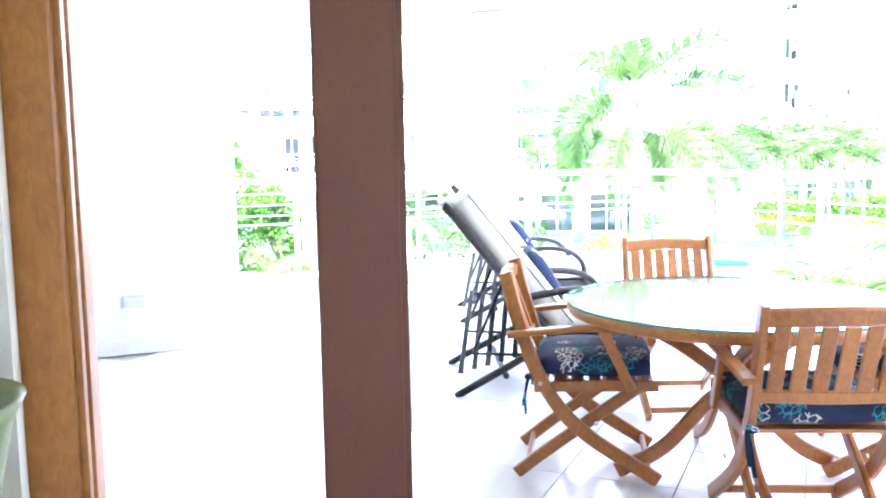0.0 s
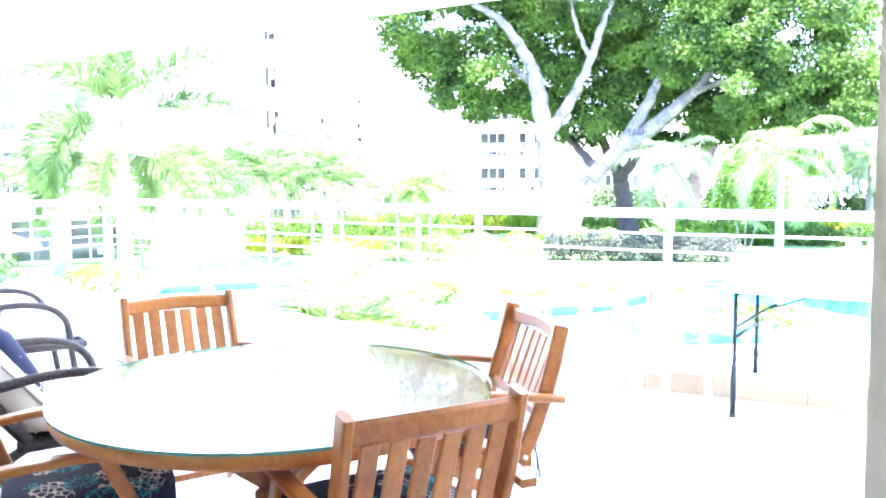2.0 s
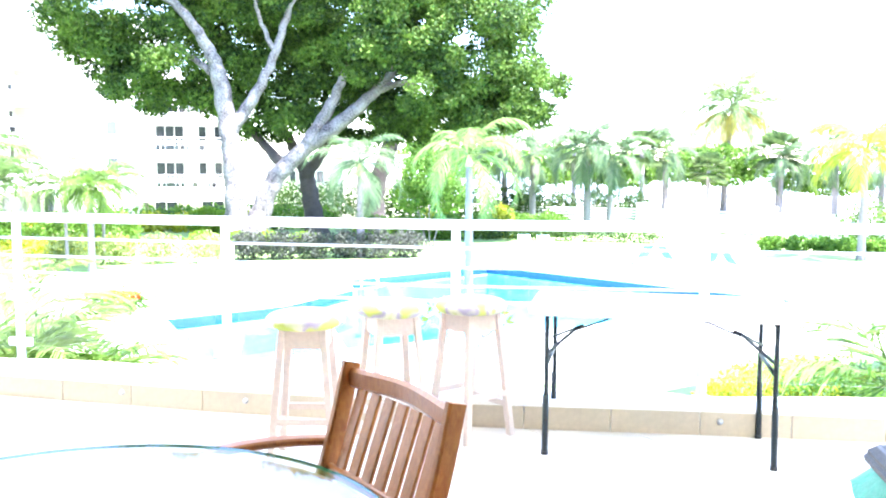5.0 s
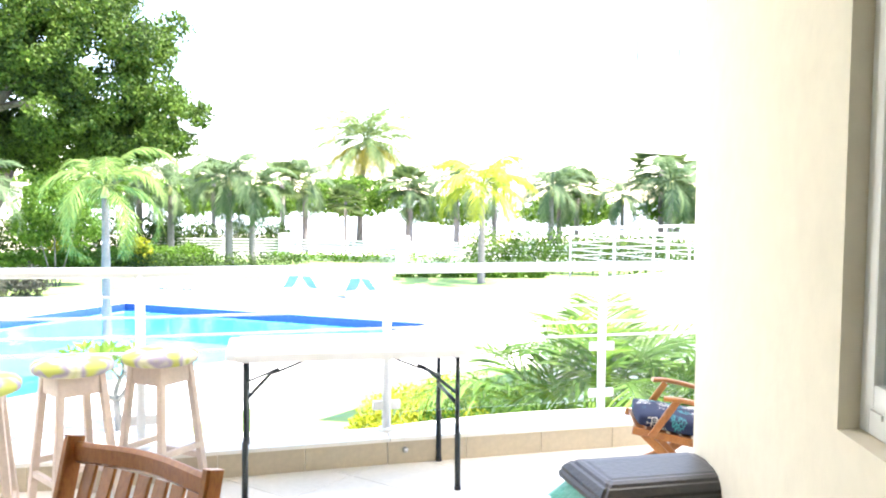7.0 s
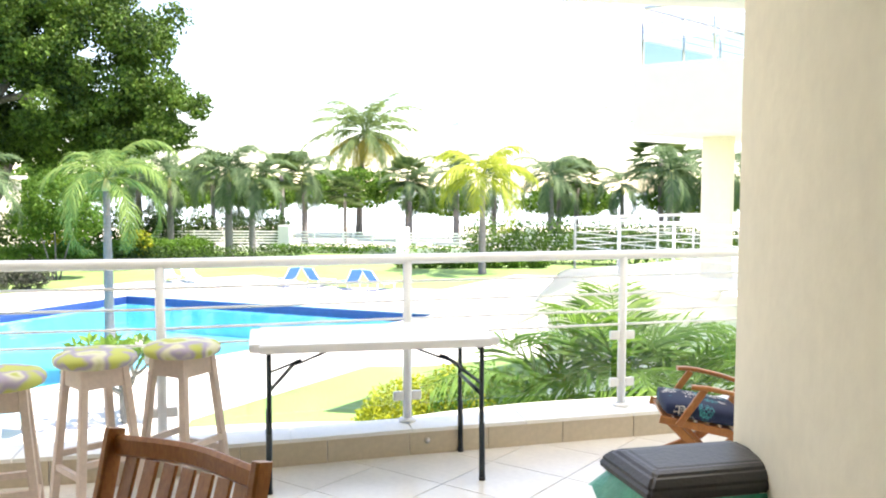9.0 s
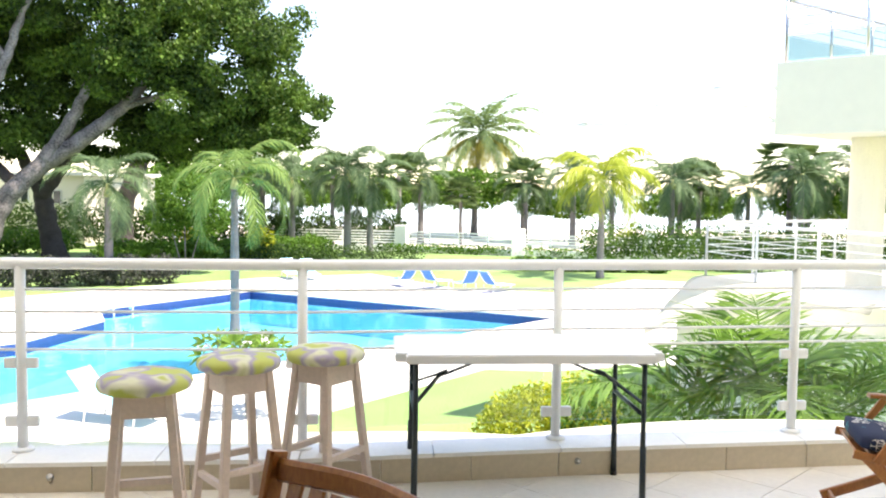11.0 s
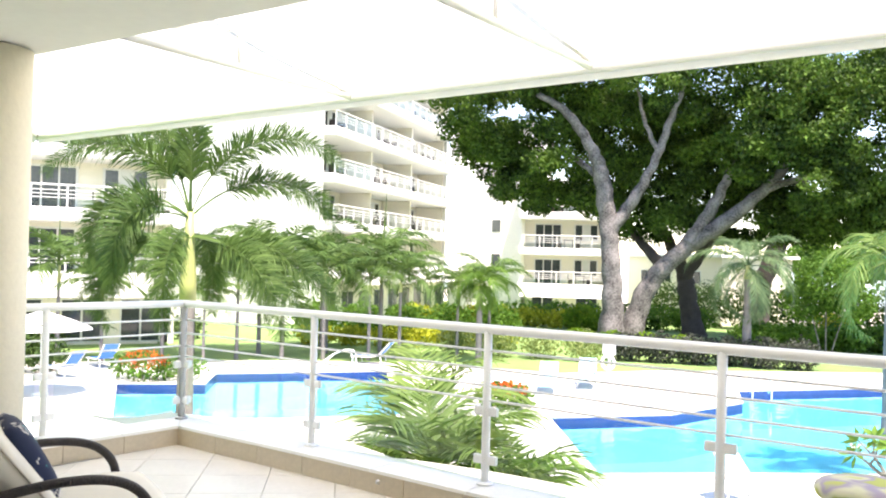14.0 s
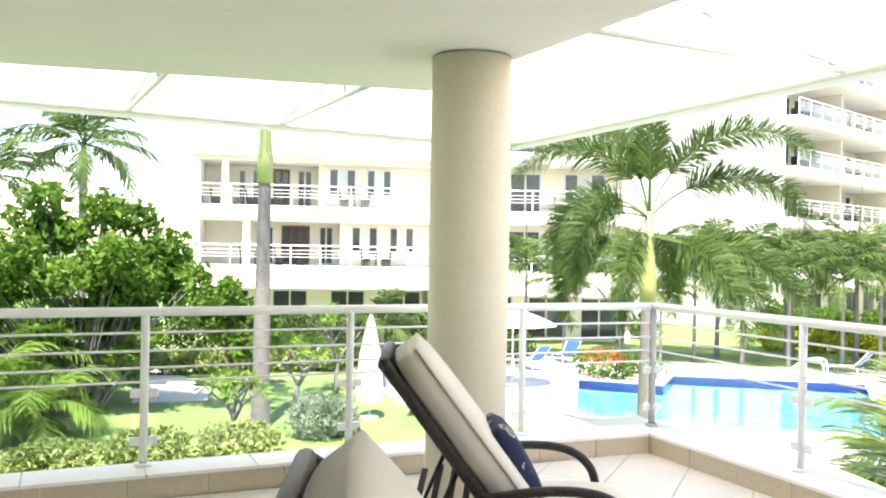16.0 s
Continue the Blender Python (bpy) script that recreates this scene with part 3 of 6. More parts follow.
def sidx(y):
    return CX - 0.10 * (y - EDGE_Y)


def slab_front(x):
    return -2.02 + 0.045 * (x + 2)


mem = bmesh.new()
NX = 40
prev = None
for k in range(NX + 1):
    x = CX + (8.0 - CX) * k / NX
    row = []
    for j in range(9):
        s = j / 8
        inner = Vector((max(x, -4.45 + 0.0), slab_front(max(x, -4.45)), 3.42))
        edge = Vector((x, EDGE_Y, EDGE_Z + 0.04))
        p = inner.lerp(edge, s)
        p.z -= 0.10 * math.sin(math.pi * s)
        row.append(mem.verts.new(p))
    if prev:
        for j in range(8):
            mem.faces.new((prev[j], row[j], row[j + 1], prev[j + 1]))
    prev = row
prev = None
for k in range(31):
    y = EDGE_Y + (CY2 - EDGE_Y) * k / 30
    row = []
    for j in range(9):
        s = j / 8
        yi = min(y, slab_front(-4.45))
        inner = Vector((-4.45 + 0.165 * (yi + 2.08), yi, 3.42))
        edge = Vector((sidx(y), y, EDGE_Z + 0.04))
        p = inner.lerp(edge, s)
        p.z -= 0.10 * math.sin(math.pi * s)
        row.append(mem.verts.new(p))
    if prev:
        for j in range(8):
            mem.faces.new((prev[j], prev[j + 1], row[j + 1], row[j]))
    prev = row
part("membrane", mem, M_CANOPY, canopy, "taut white canopy membrane", True)
part("edge_beam", tube(bmesh.new(), [(CX, EDGE_Y, EDGE_Z), (8.0, EDGE_Y, EDGE_Z)], 0.028, 10), M_WHITE, canopy, "", True)
part("edge_beam", tube(bmesh.new(), [(CX, EDGE_Y, EDGE_Z), (sidx(CY2), CY2, EDGE_Z)], 0.028, 10), M_WHITE, canopy, "", True)
part("edge_valance", bar(bmesh.new(), [(CX, EDGE_Y + 0.03, EDGE_Z - 0.005), (8.0, EDGE_Y + 0.03, EDGE_Z - 0.005)], 0.012, 0.125), M_CANOPY, canopy)
part("edge_valance", bar(bmesh.new(), [(CX - 0.03, EDGE_Y, EDGE_Z - 0.005), (sidx(CY2) - 0.03, CY2, EDGE_Z - 0.005)], 0.012, 0.125), M_CANOPY, canopy)
for x in (-2.95, -0.89, 1.12, 3.15, 5.2):
    tr = bmesh.new()
    y0 = slab_front(x) + 0.05
    tube(tr, [(x, y0, 2.80), (x, EDGE_Y, EDGE_Z + 0.01)], 0.024, 8)
    tube(tr, [(x, y0, 3.36), (x, EDGE_Y, EDGE_Z + 0.03)], 0.024, 8)
    tube(tr, [(x, -0.81, 2.785), (x, -0.81, 3.03)], 0.016, 8)
    tube(tr, [(x, y0, 2.80), (x, -0.81, 3.03)], 0.014, 8)
    part("truss", tr, M_WHITE, canopy, "", True)
for y in (-2.44, -3.92, -5.4):
    tr = bmesh.new()
    xi = -4.5 + 0.165 * (y + 2.08)
    tube(tr, [(xi, y + 0.2, 2.80), (sidx(y), y, EDGE_Z + 0.01)], 0.024, 8)
    tube(tr, [(xi, y + 0.2, 3.36), (sidx(y), y, EDGE_Z + 0.03)], 0.024, 8)
    xm = xi + (sidx(y) - xi) * 0.4
    tube(tr, [(xm, y + 0.12, 2.785), (xm, y + 0.12, 3.14)], 0.016, 8)
    part("truss", tr, M_WHITE, canopy, "", True)
tr = tube(bmesh.new(), [(-4.47, -2.02, 2.80), (CX, EDGE_Y, EDGE_Z + 0.01)], 0.024, 8)
tube(tr, [(-4.47, -2.02, 3.36), (CX, EDGE_Y, EDGE_Z + 0.03)], 0.024, 8)
part("truss", tr, M_WHITE, canopy, "", True)


# ---- railing ----
RZ, BASE = 1.10, 0.15


def railing(name, line, label):
    rail = thing(name, pose(*line[0], BASE), label, "railing")
    o = Vector((*line[0], BASE))

    def loc(p, z):
        return Vector((p[0], p[1], z)) - o
    part("handrail", tube(bmesh.new(), [loc(p, RZ) for p in line], 0.029, 14), M_WHITE, rail, "", True)
    for z in (0.970, 0.858, 0.753, 0.666):
        part("rod", tube(bmesh.new(), [loc(p, z) for p in line], 0.0075, 8), M_WHITE, rail, "", True)
    for a, b in zip(line, line[1:]):
        a3, b3 = Vector((*a, 0)), Vector((*b, 0))
        d = (b3 - a3).normalized()
        l = (b3 - a3).length - 0.15
        mid = (a3 + b3) / 2
        ang = math.degrees(math.atan2(d.y, d.x))
        g = part("pane", box(bmesh.new(), (l, 0.010, 0.39), pose(mid.x - o.x, mid.y - o.y, 0.448 - BASE, 0, 0, ang), 0.002), M_GLASS, rail, "clear glass panel")
        g.visible_shadow = False
    for i, p in enumerate(line):
        po = bmesh.new()
        tube(po, [loc(p, BASE), loc(p, RZ)], 0.026, 14)
        post = part("post", po, M_WHITE, rail, "", True)
        fl = bmesh.new()
        lathe(fl, [(0.052, 0), (0.052, 0.012), (0.046, 0.018), (0.03, 0.022)], 20)
        q = part("base_flange", fl, M_WHITE, post, "", True)
        q.location = loc(p, BASE)
        nb = line[i + 1] if i + 1 < len(line) else line[i - 1]
        ang = math.degrees(math.atan2(nb[1] - p[1], nb[0] - p[0]))
        for z in (0.598, 0.302):
            cb = bmesh.new()
            for s in (-1, 1):
                box(cb, (0.062, 0.030, 0.056), pose(s * 0.052, 0, 0), 0.012)
            box(cb, (0.13, 0.016, 0.030))
            q = part("glass_clamp", cb, M_WHITE, post)
            q.matrix_basis = Matrix.Translation(loc(p, z)) @ pose(0, 0, 0, 0, 0, ang)
    return rail


railing("railing", FRONT, "white tubular railing with thin rods over glass panels")
railing("railing", SIDE, "white tubular railing along the terrace side")


# ---- scalloped white awning over the ground floor ----
aw = bmesh.new()
prev = None
for k in range(161):
    x = -6.0 + 14.0 * k / 160
    y0 = np.interp(x, [p[0] for p in OUT], [p[1] for p in OUT])
    s = abs(math.sin(math.pi * (x + 2.95) / 2.9))
    d = 0.95 + 0.38 * s ** 0.8
    row = [aw.verts.new((x, y0 + d * t, -0.03 - 0.10 * d * t - 0.05 * math.sin(math.pi * t))) for t in (0, 0.3, 0.6, 0.85, 1.0)]
    if prev:
        for a, b in zip(range(4), range(1, 5)):
            aw.faces.new((prev[a], row[a], row[b], prev[b]))
    prev = row
awn = tagged(part("awning", aw, M_CANOPY, None, "", True), "white scalloped fabric awning below the terrace edge", "awning")


# ---- furniture ----
def facing(x, y, dx, dy, z=0.0):
    """Pose of a thing whose own +y looks along (dx, dy)."""
    return pose(x, y, z, 0, 0, math.degrees(math.atan2(dy, dx)) - 90)


def folding_chair(m, label, group="", W=0.228, slats=6):
    ch = thing("folding_armchair", m, label, "chair", group)
    for s in (-1, 1):
        x = s * W
        part("back_post", bar(bmesh.new(), arc([(x, -0.325, 0.845), (x, -0.27, 0.63), (x, -0.19, 0.42), (x, -0.04, 0.22), (x, 0.27, 0.015)], 6), 0.056, 0.028, 0.006), M_TEAK, ch)
        x2 = s * (W - 0.034)
        part("leg", bar(bmesh.new(), arc([(x2, 0.21, 0.395), (x2, 0.02, 0.255), (x2, -0.16, 0.12), (x2, -0.29, 0.015)], 6), 0.024, 0.050, 0.005), M_TEAK, ch)
        part("seat_rail", bar(bmesh.new(), [(s * (W - 0.0), -0.215, 0.385), (s * W, 0.05, 0.395), (s * W, 0.27, 0.40)], 0.022, 0.045, 0.005), M_TEAK, ch)
        xa = s * (W + 0.035)
        part("armrest", bar(bmesh.new(), arc([(xa, -0.315, 0.60), (xa + s * 0.012, -0.12, 0.625), (xa + s * 0.012, 0.04, 0.632), (xa, 0.135, 0.622)], 6), 0.050, 0.024, 0.006), M_TEAK, ch)
        part("arm_strut", bar(bmesh.new(), [(xa - s * 0.012, 0.055, 0.62), (xa - s * 0.012, 0.165, 0.385)], 0.040, 0.022, 0.004), M_TEAK, ch)
        for y, z in ((-0.19, 0.40), (0.03, 0.245), (0.165, 0.40)):
            b = bmesh.new()
            lathe(b, [(0.009, 0), (0.009, 0.003), (0.005, 0.005)], 10)
            part("bolt", b, M_STEEL, ch).matrix_basis = pose(x + s * 0.0145, y, z, 0, s * 90, 0)
    part("top_rail", bar(bmesh.new(), arc([(-W + 0.01, -0.322, 0.80), (0, -0.350, 0.808), (W - 0.01, -0.322, 0.80)], 8), 0.024, 0.060, 0.010), M_TEAK, ch)
    part("lower_rail", bar(bmesh.new(), arc([(-W + 0.01, -0.243, 0.535), (0, -0.262, 0.535), (W - 0.01, -0.243, 0.535)], 6), 0.022, 0.042, 0.006), M_TEAK, ch)
    for k in range(slats):
        x = (k - (slats - 1) / 2) * 0.068
        dy = -0.024 * (1 - (x / W) ** 2)
        part("back_slat", bar(bmesh.new(), [(x, -0.318 + dy, 0.775), (x, -0.243 + dy * 0.7, 0.55)], 0.012, 0.049, 0.003), M_TEAK, ch)
    for k in range(7):
        part("seat_slat", cbox(0, -0.18 + 0.068 * k, 0.408, 2 * W - 0.006, 0.050, 0.014, 0.003), M_TEAK, ch)
    part("stretcher", bar(bmesh.new(), [(-W, 0.235, 0.045), (W, 0.235, 0.045)], 0.020, 0.032), M_TEAK, ch)
    part("stretcher", bar(bmesh.new(), [(-W + 0.03, -0.245, 0.05), (W - 0.03, -0.245, 0.05)], 0.020, 0.032), M_TEAK, ch)
    return ch


def seat_cushion(m, label, group):
    cu = thing("seat_cushion", m, label, "cushion", group)
    part("pad", pillow(bmesh.new(), 0.47, 0.46, 0.10, pose(0, 0.02, 0.465), 12, 0.5), M_NAVY, cu, "", True)
    for s in (-1, 1):
        for k in range(2):
            tp = arc([(s * 0.21, -0.20, 0.45), (s * 0.245, -0.235, 0.43 - 0.01 * k), (s * (0.235 + 0.012 * k), -0.25, 0.36), (s * (0.222 + 0.02 * k), -0.25 - 0.01 * k, 0.27 + 0.04 * k)], 5)
            part("tie", bar(bmesh.new(), tp, 0.014, 0.004, 0.001), M_NAVY, cu)
        kn = bmesh.new()
        bmesh.ops.create_icosphere(kn, subdivisions=2, radius=0.018, matrix=pose(s * 0.228, -0.238, 0.425) @ Matrix.Diagonal((1.2, 0.9, 0.8, 1)))
        part("tie_knot", kn, M_NAVY, cu, "", True)
    return cu


CHAIRS = [(2.325, -3.915, -0.894, 0.447), (0.346, -3.05, 0.92, -0.39), (0.985, -4.35, 0.534, 0.845)]
chair0 = cush0 = None
for bx, by, dx, dy in CHAIRS:
    l = math.hypot(dx, dy)
    m = facing(bx + dx / l * 0.335, by + dy / l * 0.335, dx, dy)
    if chair0 is None:
        chair0 = folding_chair(m, "slatted teak folding armchair drawn up to the round table", "chairs round the table")
        cush0 = seat_cushion(m, "navy seat cushion printed with coral sprigs, tied on", "chair cushions")
    else:
        copy_thing(chair0, m)
        copy_thing(cush0, m)
mbroad = facing(1.93 - 0.68 * 0.335, -2.68 - 0.73 * 0.335, -0.68, -0.73)
folding_chair(mbroad, "broad slatted teak folding armchair with seven back slats", "chairs round the table", 0.272, 7)
copy_thing(cush0, mbroad)
mspare = facing(4.19, -0.99, -0.95, 0.30, 0.03) @ pose(0, 0, 0, 9) @ Matrix.Scale(0.84, 4)
tagged(copy_thing(chair0, mspare), "slatted teak folding armchair standing beyond the house corner", "chair", "spare chair")
copy_thing(cush0, mspare)

# round table with a glass top
TX, TY = 1.525, -3.625
tab = thing("round_table", pose(TX, TY, 0, 0, 0, 20), "round teak dining table on curved crossing legs", "table")
rim = bmesh.new()
lathe(rim, [(0.53, 0.665), (0.630, 0.665), (0.648, 0.672), (0.654, 0.690), (0.648, 0.706), (0.630, 0.711), (0.53, 0.711)], 72)
part("tabletop_rim", rim, M_TEAK, tab, "", True)
for k in range(11):
    x = -0.50 + 0.1 * k
    h = math.sqrt(max(0.58 ** 2 - x * x, 0.01))
    part("tabletop_slat", cbox(x, 0, 0.695, 0.088, 2 * h, 0.022, 0.003), M_TEAK, tab)
for k in range(4):
    a = math.radians(45 + 90 * k)
    d = Vector((math.cos(a), math.sin(a), 0))
    off = Vector((-d.y, d.x, 0)) * 0.018
    part("leg", bar(bmesh.new(), arc([off - d * 0.40 + Vector((0, 0, 0.65)), off - d * 0.19 + Vector((0, 0, 0.53)), off + d * 0.07 + Vector((0, 0, 0.33)), off + d * 0.27 + Vector((0, 0, 0.12)), off + d * 0.46 + Vector((0, 0, 0.02))], 7), 0.028, 0.062, 0.008), M_TEAK, tab)
part("cross_block", cbox(0, 0, 0.37, 0.12, 0.12, 0.06, 0.008), M_TEAK, tab)
part("under_rail", cbox(0, 0.0, 0.652, 0.95, 0.05, 0.035, 0.004), M_TEAK, tab)
part("under_rail", cbox(0, 0.0, 0.6525, 0.05, 0.95, 0.034, 0.004), M_TEAK, tab)
gt = thing("glass_top", pose(TX, TY, 0.712), "round sheet of clear glass lying on the table", "glass top")
g1 = bmesh.new()
lathe(g1, [(0.6585, 0.0005), (0.6585, 0.0085)], 72)
part("glass_sheet", g1, M_TABGLASS, gt)
ge = bmesh.new()
for z0, z1 in ((0.0, 0.009),):
    lo = [ge.verts.new((0.660 * math.cos(2 * math.pi * k / 96), 0.660 * math.sin(2 * math.pi * k / 96), z0)) for k in range(96)]
    hi = [ge.verts.new((0.660 * math.cos(2 * math.pi * k / 96), 0.660 * math.sin(2 * math.pi * k / 96), z1)) for k in range(96)]
    for k in range(96):
        ge.faces.new((lo[k], lo[(k + 1) % 96], hi[(k + 1) % 96], hi[k]))
part("polished_edge", ge, M_GLASSEDGE, gt, "dark green polished glass edge", True)


# reclining armchairs
def lounger(m, label, hz):
    lo = thing("reclining_armchair", m, label, "recliner", "terrace recliners")
    W = 0.36
    tilt, bl = math.atan2(hz - 0.31, 0.57), math.hypot(hz - 0.31, 0.57)
    for s in (-1, 1):
        part("side_rail", tube(bmesh.new(), [(s * W, 0.50, 0.29), (s * W, 1.07, 0.29)], 0.027, 10), M_WICKER, lo, "", True)
        part("back_side", tube(bmesh.new(), [(s * W, 0.54, 0.31), (s * W, -0.01, hz - 0.02), (s * (W - 0.03), -0.03, hz)], 0.025, 10), M_WICKER, lo, "", True)
        part("leg", tube(bmesh.new(), [(s * W, 0.56, 0.30), (s * (W + 0.02), 0.0, 0.0)], 0.022, 10), M_WICKER, lo, "", True)
        part("leg", tube(bmesh.new(), [(s * W, 0.99, 0.29), (s * W, 1.03, 0.0)], 0.022, 10), M_WICKER, lo, "", True)
        part("prop", tube(bmesh.new(), [(s * (W - 0.05), 0.27, 0.31 + 0.42 * (hz - 0.31)), (s * (W - 0.05), 0.10, 0.22), (s * (W - 0.05), 0.50, 0.20)], 0.012, 8), M_WICKER, lo, "", True)
        part("armrest", tube(bmesh.new(), arc([(s * (W + 0.03), 0.34, 0.53), (s * (W + 0.045), 0.62, 0.575), (s * (W + 0.045), 0.84, 0.555), (s * (W + 0.04), 0.96, 0.46), (s * (W + 0.03), 0.99, 0.29)], 6), 0.021, 10), M_WICKER, lo, "woven dark armrest", True)
    part("head_bar", tube(bmesh.new(), [(-W + 0.02, -0.03, hz), (W - 0.02, -0.03, hz)], 0.026, 10), M_WICKER, lo, "", True)
    part("foot_bar", tube(bmesh.new(), [(-W, 1.07, 0.29), (W, 1.07, 0.29)], 0.027, 10), M_WICKER, lo, "", True)
    part("back_weave", box(bmesh.new(), (2 * W, bl, 0.014), pose(0, 0.255, (hz + 0.31) / 2, -math.degrees(tilt)), 0.003), M_WICKER, lo)
    part("seat_weave", cbox(0, 0.80, 0.300, 2 * W, 0.54, 0.016, 0.003), M_WICKER, lo)
    for k in range(5):
        y = 0.03 + 0.075 * k
        part("lattice_slat", bar(bmesh.new(), [(-W + 0.02, y + 0.12, 0.47 + 0.02 * k), (W - 0.02, y, 0.12 + 0.02 * k)], 0.03, 0.008, 0.002), M_WICKER, lo)
    part("back_stretcher", tube(bmesh.new(), [(-W, 0.28, 0.10), (W, 0.28, 0.10)], 0.018, 8), M_WICKER, lo, "", True)
    return lo


def lounger_cushion(m, hz):
    cu = thing("recliner_cushion", m, "thick cream canvas cushion with piped edges on the recliner", "cushion", "recliner cushions")
    tilt = math.degrees(math.atan2(hz - 0.31, 0.57))
    mb = pose(0, 0.325, (hz + 0.31) / 2 + 0.06, -tilt)
    part("back_pad", pillow(bmesh.new(), 0.70, 0.95, 0.17, mb @ pose(0, 0.02, 0), 14, 0.38), M_CREAM, cu, "", True)
    part("seat_pad", pillow(bmesh.new(), 0.68, 0.58, 0.135, pose(0, 0.80, 0.374), 14, 0.45), M_CREAM, cu, "", True)
    for s in (-1, 1):
        pt = [mb @ Vector((s * (0.352 - 0.018 * abs(k - 5) ** 2 / 25), -0.44 + 0.092 * k, 0.045)) for k in range(11)]
        part("piping", tube(bmesh.new(), pt, 0.005, 6), M_PIPING, cu, "", True)
    return cu


LOUNGERS = [(-0.370, -4.030, 69.5, 1.03), (-2.291, -3.125, 67.8, 1.055)]
for x, y, a, hz in LOUNGERS:
    m = pose(x, y, 0, 0, 0, a - 90)
    lounger(m, "dark woven reclining armchair with cream cushions beside the column" if x < -2 else "dark woven reclining armchair with cream cushions near the table", hz)
    lounger_cushion(m, hz)
    pl = thing("throw_pillow", m, "square navy pillow printed with white coral", "pillow", "recliner pillows")
    part("cover", pillow(bmesh.new(), 0.42, 0.40, 0.13, pose(0.02, 0.53, 0.575 + 0.2 * (hz - 0.91), -60), 12, 0.8), M_NAVY, pl, "", True)


# bar stools
def bar_stool(m):
    st = thing("bar_stool", m, "pale wooden bar stool with a lime and mauve padded seat", "stool", "bar stools at the railing")
    for k in range(4):
        a = math.radians(45 + 90 * k)
        c, s = math.cos(a), math.sin(a)
        part("leg", bar(bmesh.new(), [(0.215 * c, 0.215 * s, 0.0), (0.135 * c, 0.135 * s, 0.665)], 0.036, 0.036, 0.004), M_STOOLWOOD, st)
    for k in range(4):
        rz = 90 * k
        for z, r, h, t in ((0.615, 0.101, 0.095, 0.018), (0.17 if k % 2 else 0.23, 0.138, 0.030, 0.024)):
            part("apron" if h > 0.05 else "stretcher", box(bmesh.new(), (2 * r - 0.02, t, h), pose(0, 0, 0, 0, 0, rz) @ pose(0, r, z), 0.003), M_STOOLWOOD, st)
    se = bmesh.new()
    lathe(se, [(0.05, 0.662), (0.165, 0.664), (0.182, 0.672), (0.190, 0.690), (0.188, 0.706), (0.172, 0.722), (0.13, 0.734), (0.06, 0.738)], 40)
    part("seat", se, M_STOOLSEAT, st, "padded print seat", True)
    return st


s0 = None
for i, (x, y, a) in enumerate(((1.00, -1.06, 12), (1.31, -0.655, 35), (1.69, -0.46, 52))):
    if s0 is None:
        s0 = bar_stool(pose(x, y, 0, 0, 0, a))
    else:
        copy_thing(s0, pose(x, y, 0, 0, 0, a))

# folding table
ft = thing("folding_table", pose(2.65, -0.44, 0, 0, 0, 0.8), "white plastic folding table on dark steel legs", "table")
tb = bmesh.new()
box(tb, (1.26, 0.60, 0.042), pose(0, 0, 0.722))
ve = [e for e in tb.edges if abs((e.verts[0].co - e.verts[1].co).z) > 0.03]
bmesh.ops.bevel(tb, geom=ve, offset=0.05, segments=6, affect='EDGES')
bmesh.ops.bevel(tb, geom=[e for e in tb.edges if abs((e.verts[0].co - e.verts[1].co).z) < 0.001], offset=0.006, segments=2, affect='EDGES')
part("tabletop", tb, M_PLASTIC, ft, "white moulded plastic top")
for s in (-1, 1):
    for y in (-0.26, 0.24):
        yy = y
        part("leg", tube(bmesh.new(), [(s * 0.535, yy, 0.70), (s * 0.535, yy, 0.32), (s * 0.54, yy, 0.0)], 0.0125, 10), M_DARKSTEEL, ft, "", True)
        part("leg_sleeve", tube(bmesh.new(), [(s * 0.54, yy, 0.0), (s * 0.537, yy, 0.30)], 0.0155, 10), M_DARKSTEEL, ft, "", True)
        part("foot", tube(bmesh.new(), [(s * 0.54, yy, 0.0), (s * 0.54, yy, 0.02)], 0.018, 10), M_BLACKPL, ft, "", True)
    part("crossbar", tube(bmesh.new(), [(s * 0.535, -0.26, 0.45), (s * 0.535, 0.24, 0.45)], 0.011, 8), M_DARKSTEEL, ft, "", True)
    part("crossbar", tube(bmesh.new(), [(s * 0.535, -0.26, 0.685), (s * 0.535, 0.24, 0.685)], 0.011, 8), M_DARKSTEEL, ft, "", True)
    for y in (-0.255, ):
        part("brace", bar(bmesh.new(), [(s * 0.13, y + 0.25, 0.695), (s * 0.38, y + 0.25, 0.595)], 0.024, 0.010, 0.002), M_DARKSTEEL, ft)
        part("brace", bar(bmesh.new(), [(s * 0.40, y + 0.25, 0.60), (s * 0.54, y + 0.02, 0.50)], 0.020, 0.010, 0.002), M_DARKSTEEL, ft)
        part("brace", bar(bmesh.new(), [(s * 0.40, y + 0.25, 0.60), (s * 0.54, y + 0.48, 0.50)], 0.020, 0.010, 0.002), M_DARKSTEEL, ft)
        part("brace_lock", box(bmesh.new(), (0.05, 0.03, 0.022), pose(s * 0.39, y + 0.25, 0.60, 0, s * 22, 0), 0.004), M_DARKSTEEL, ft)

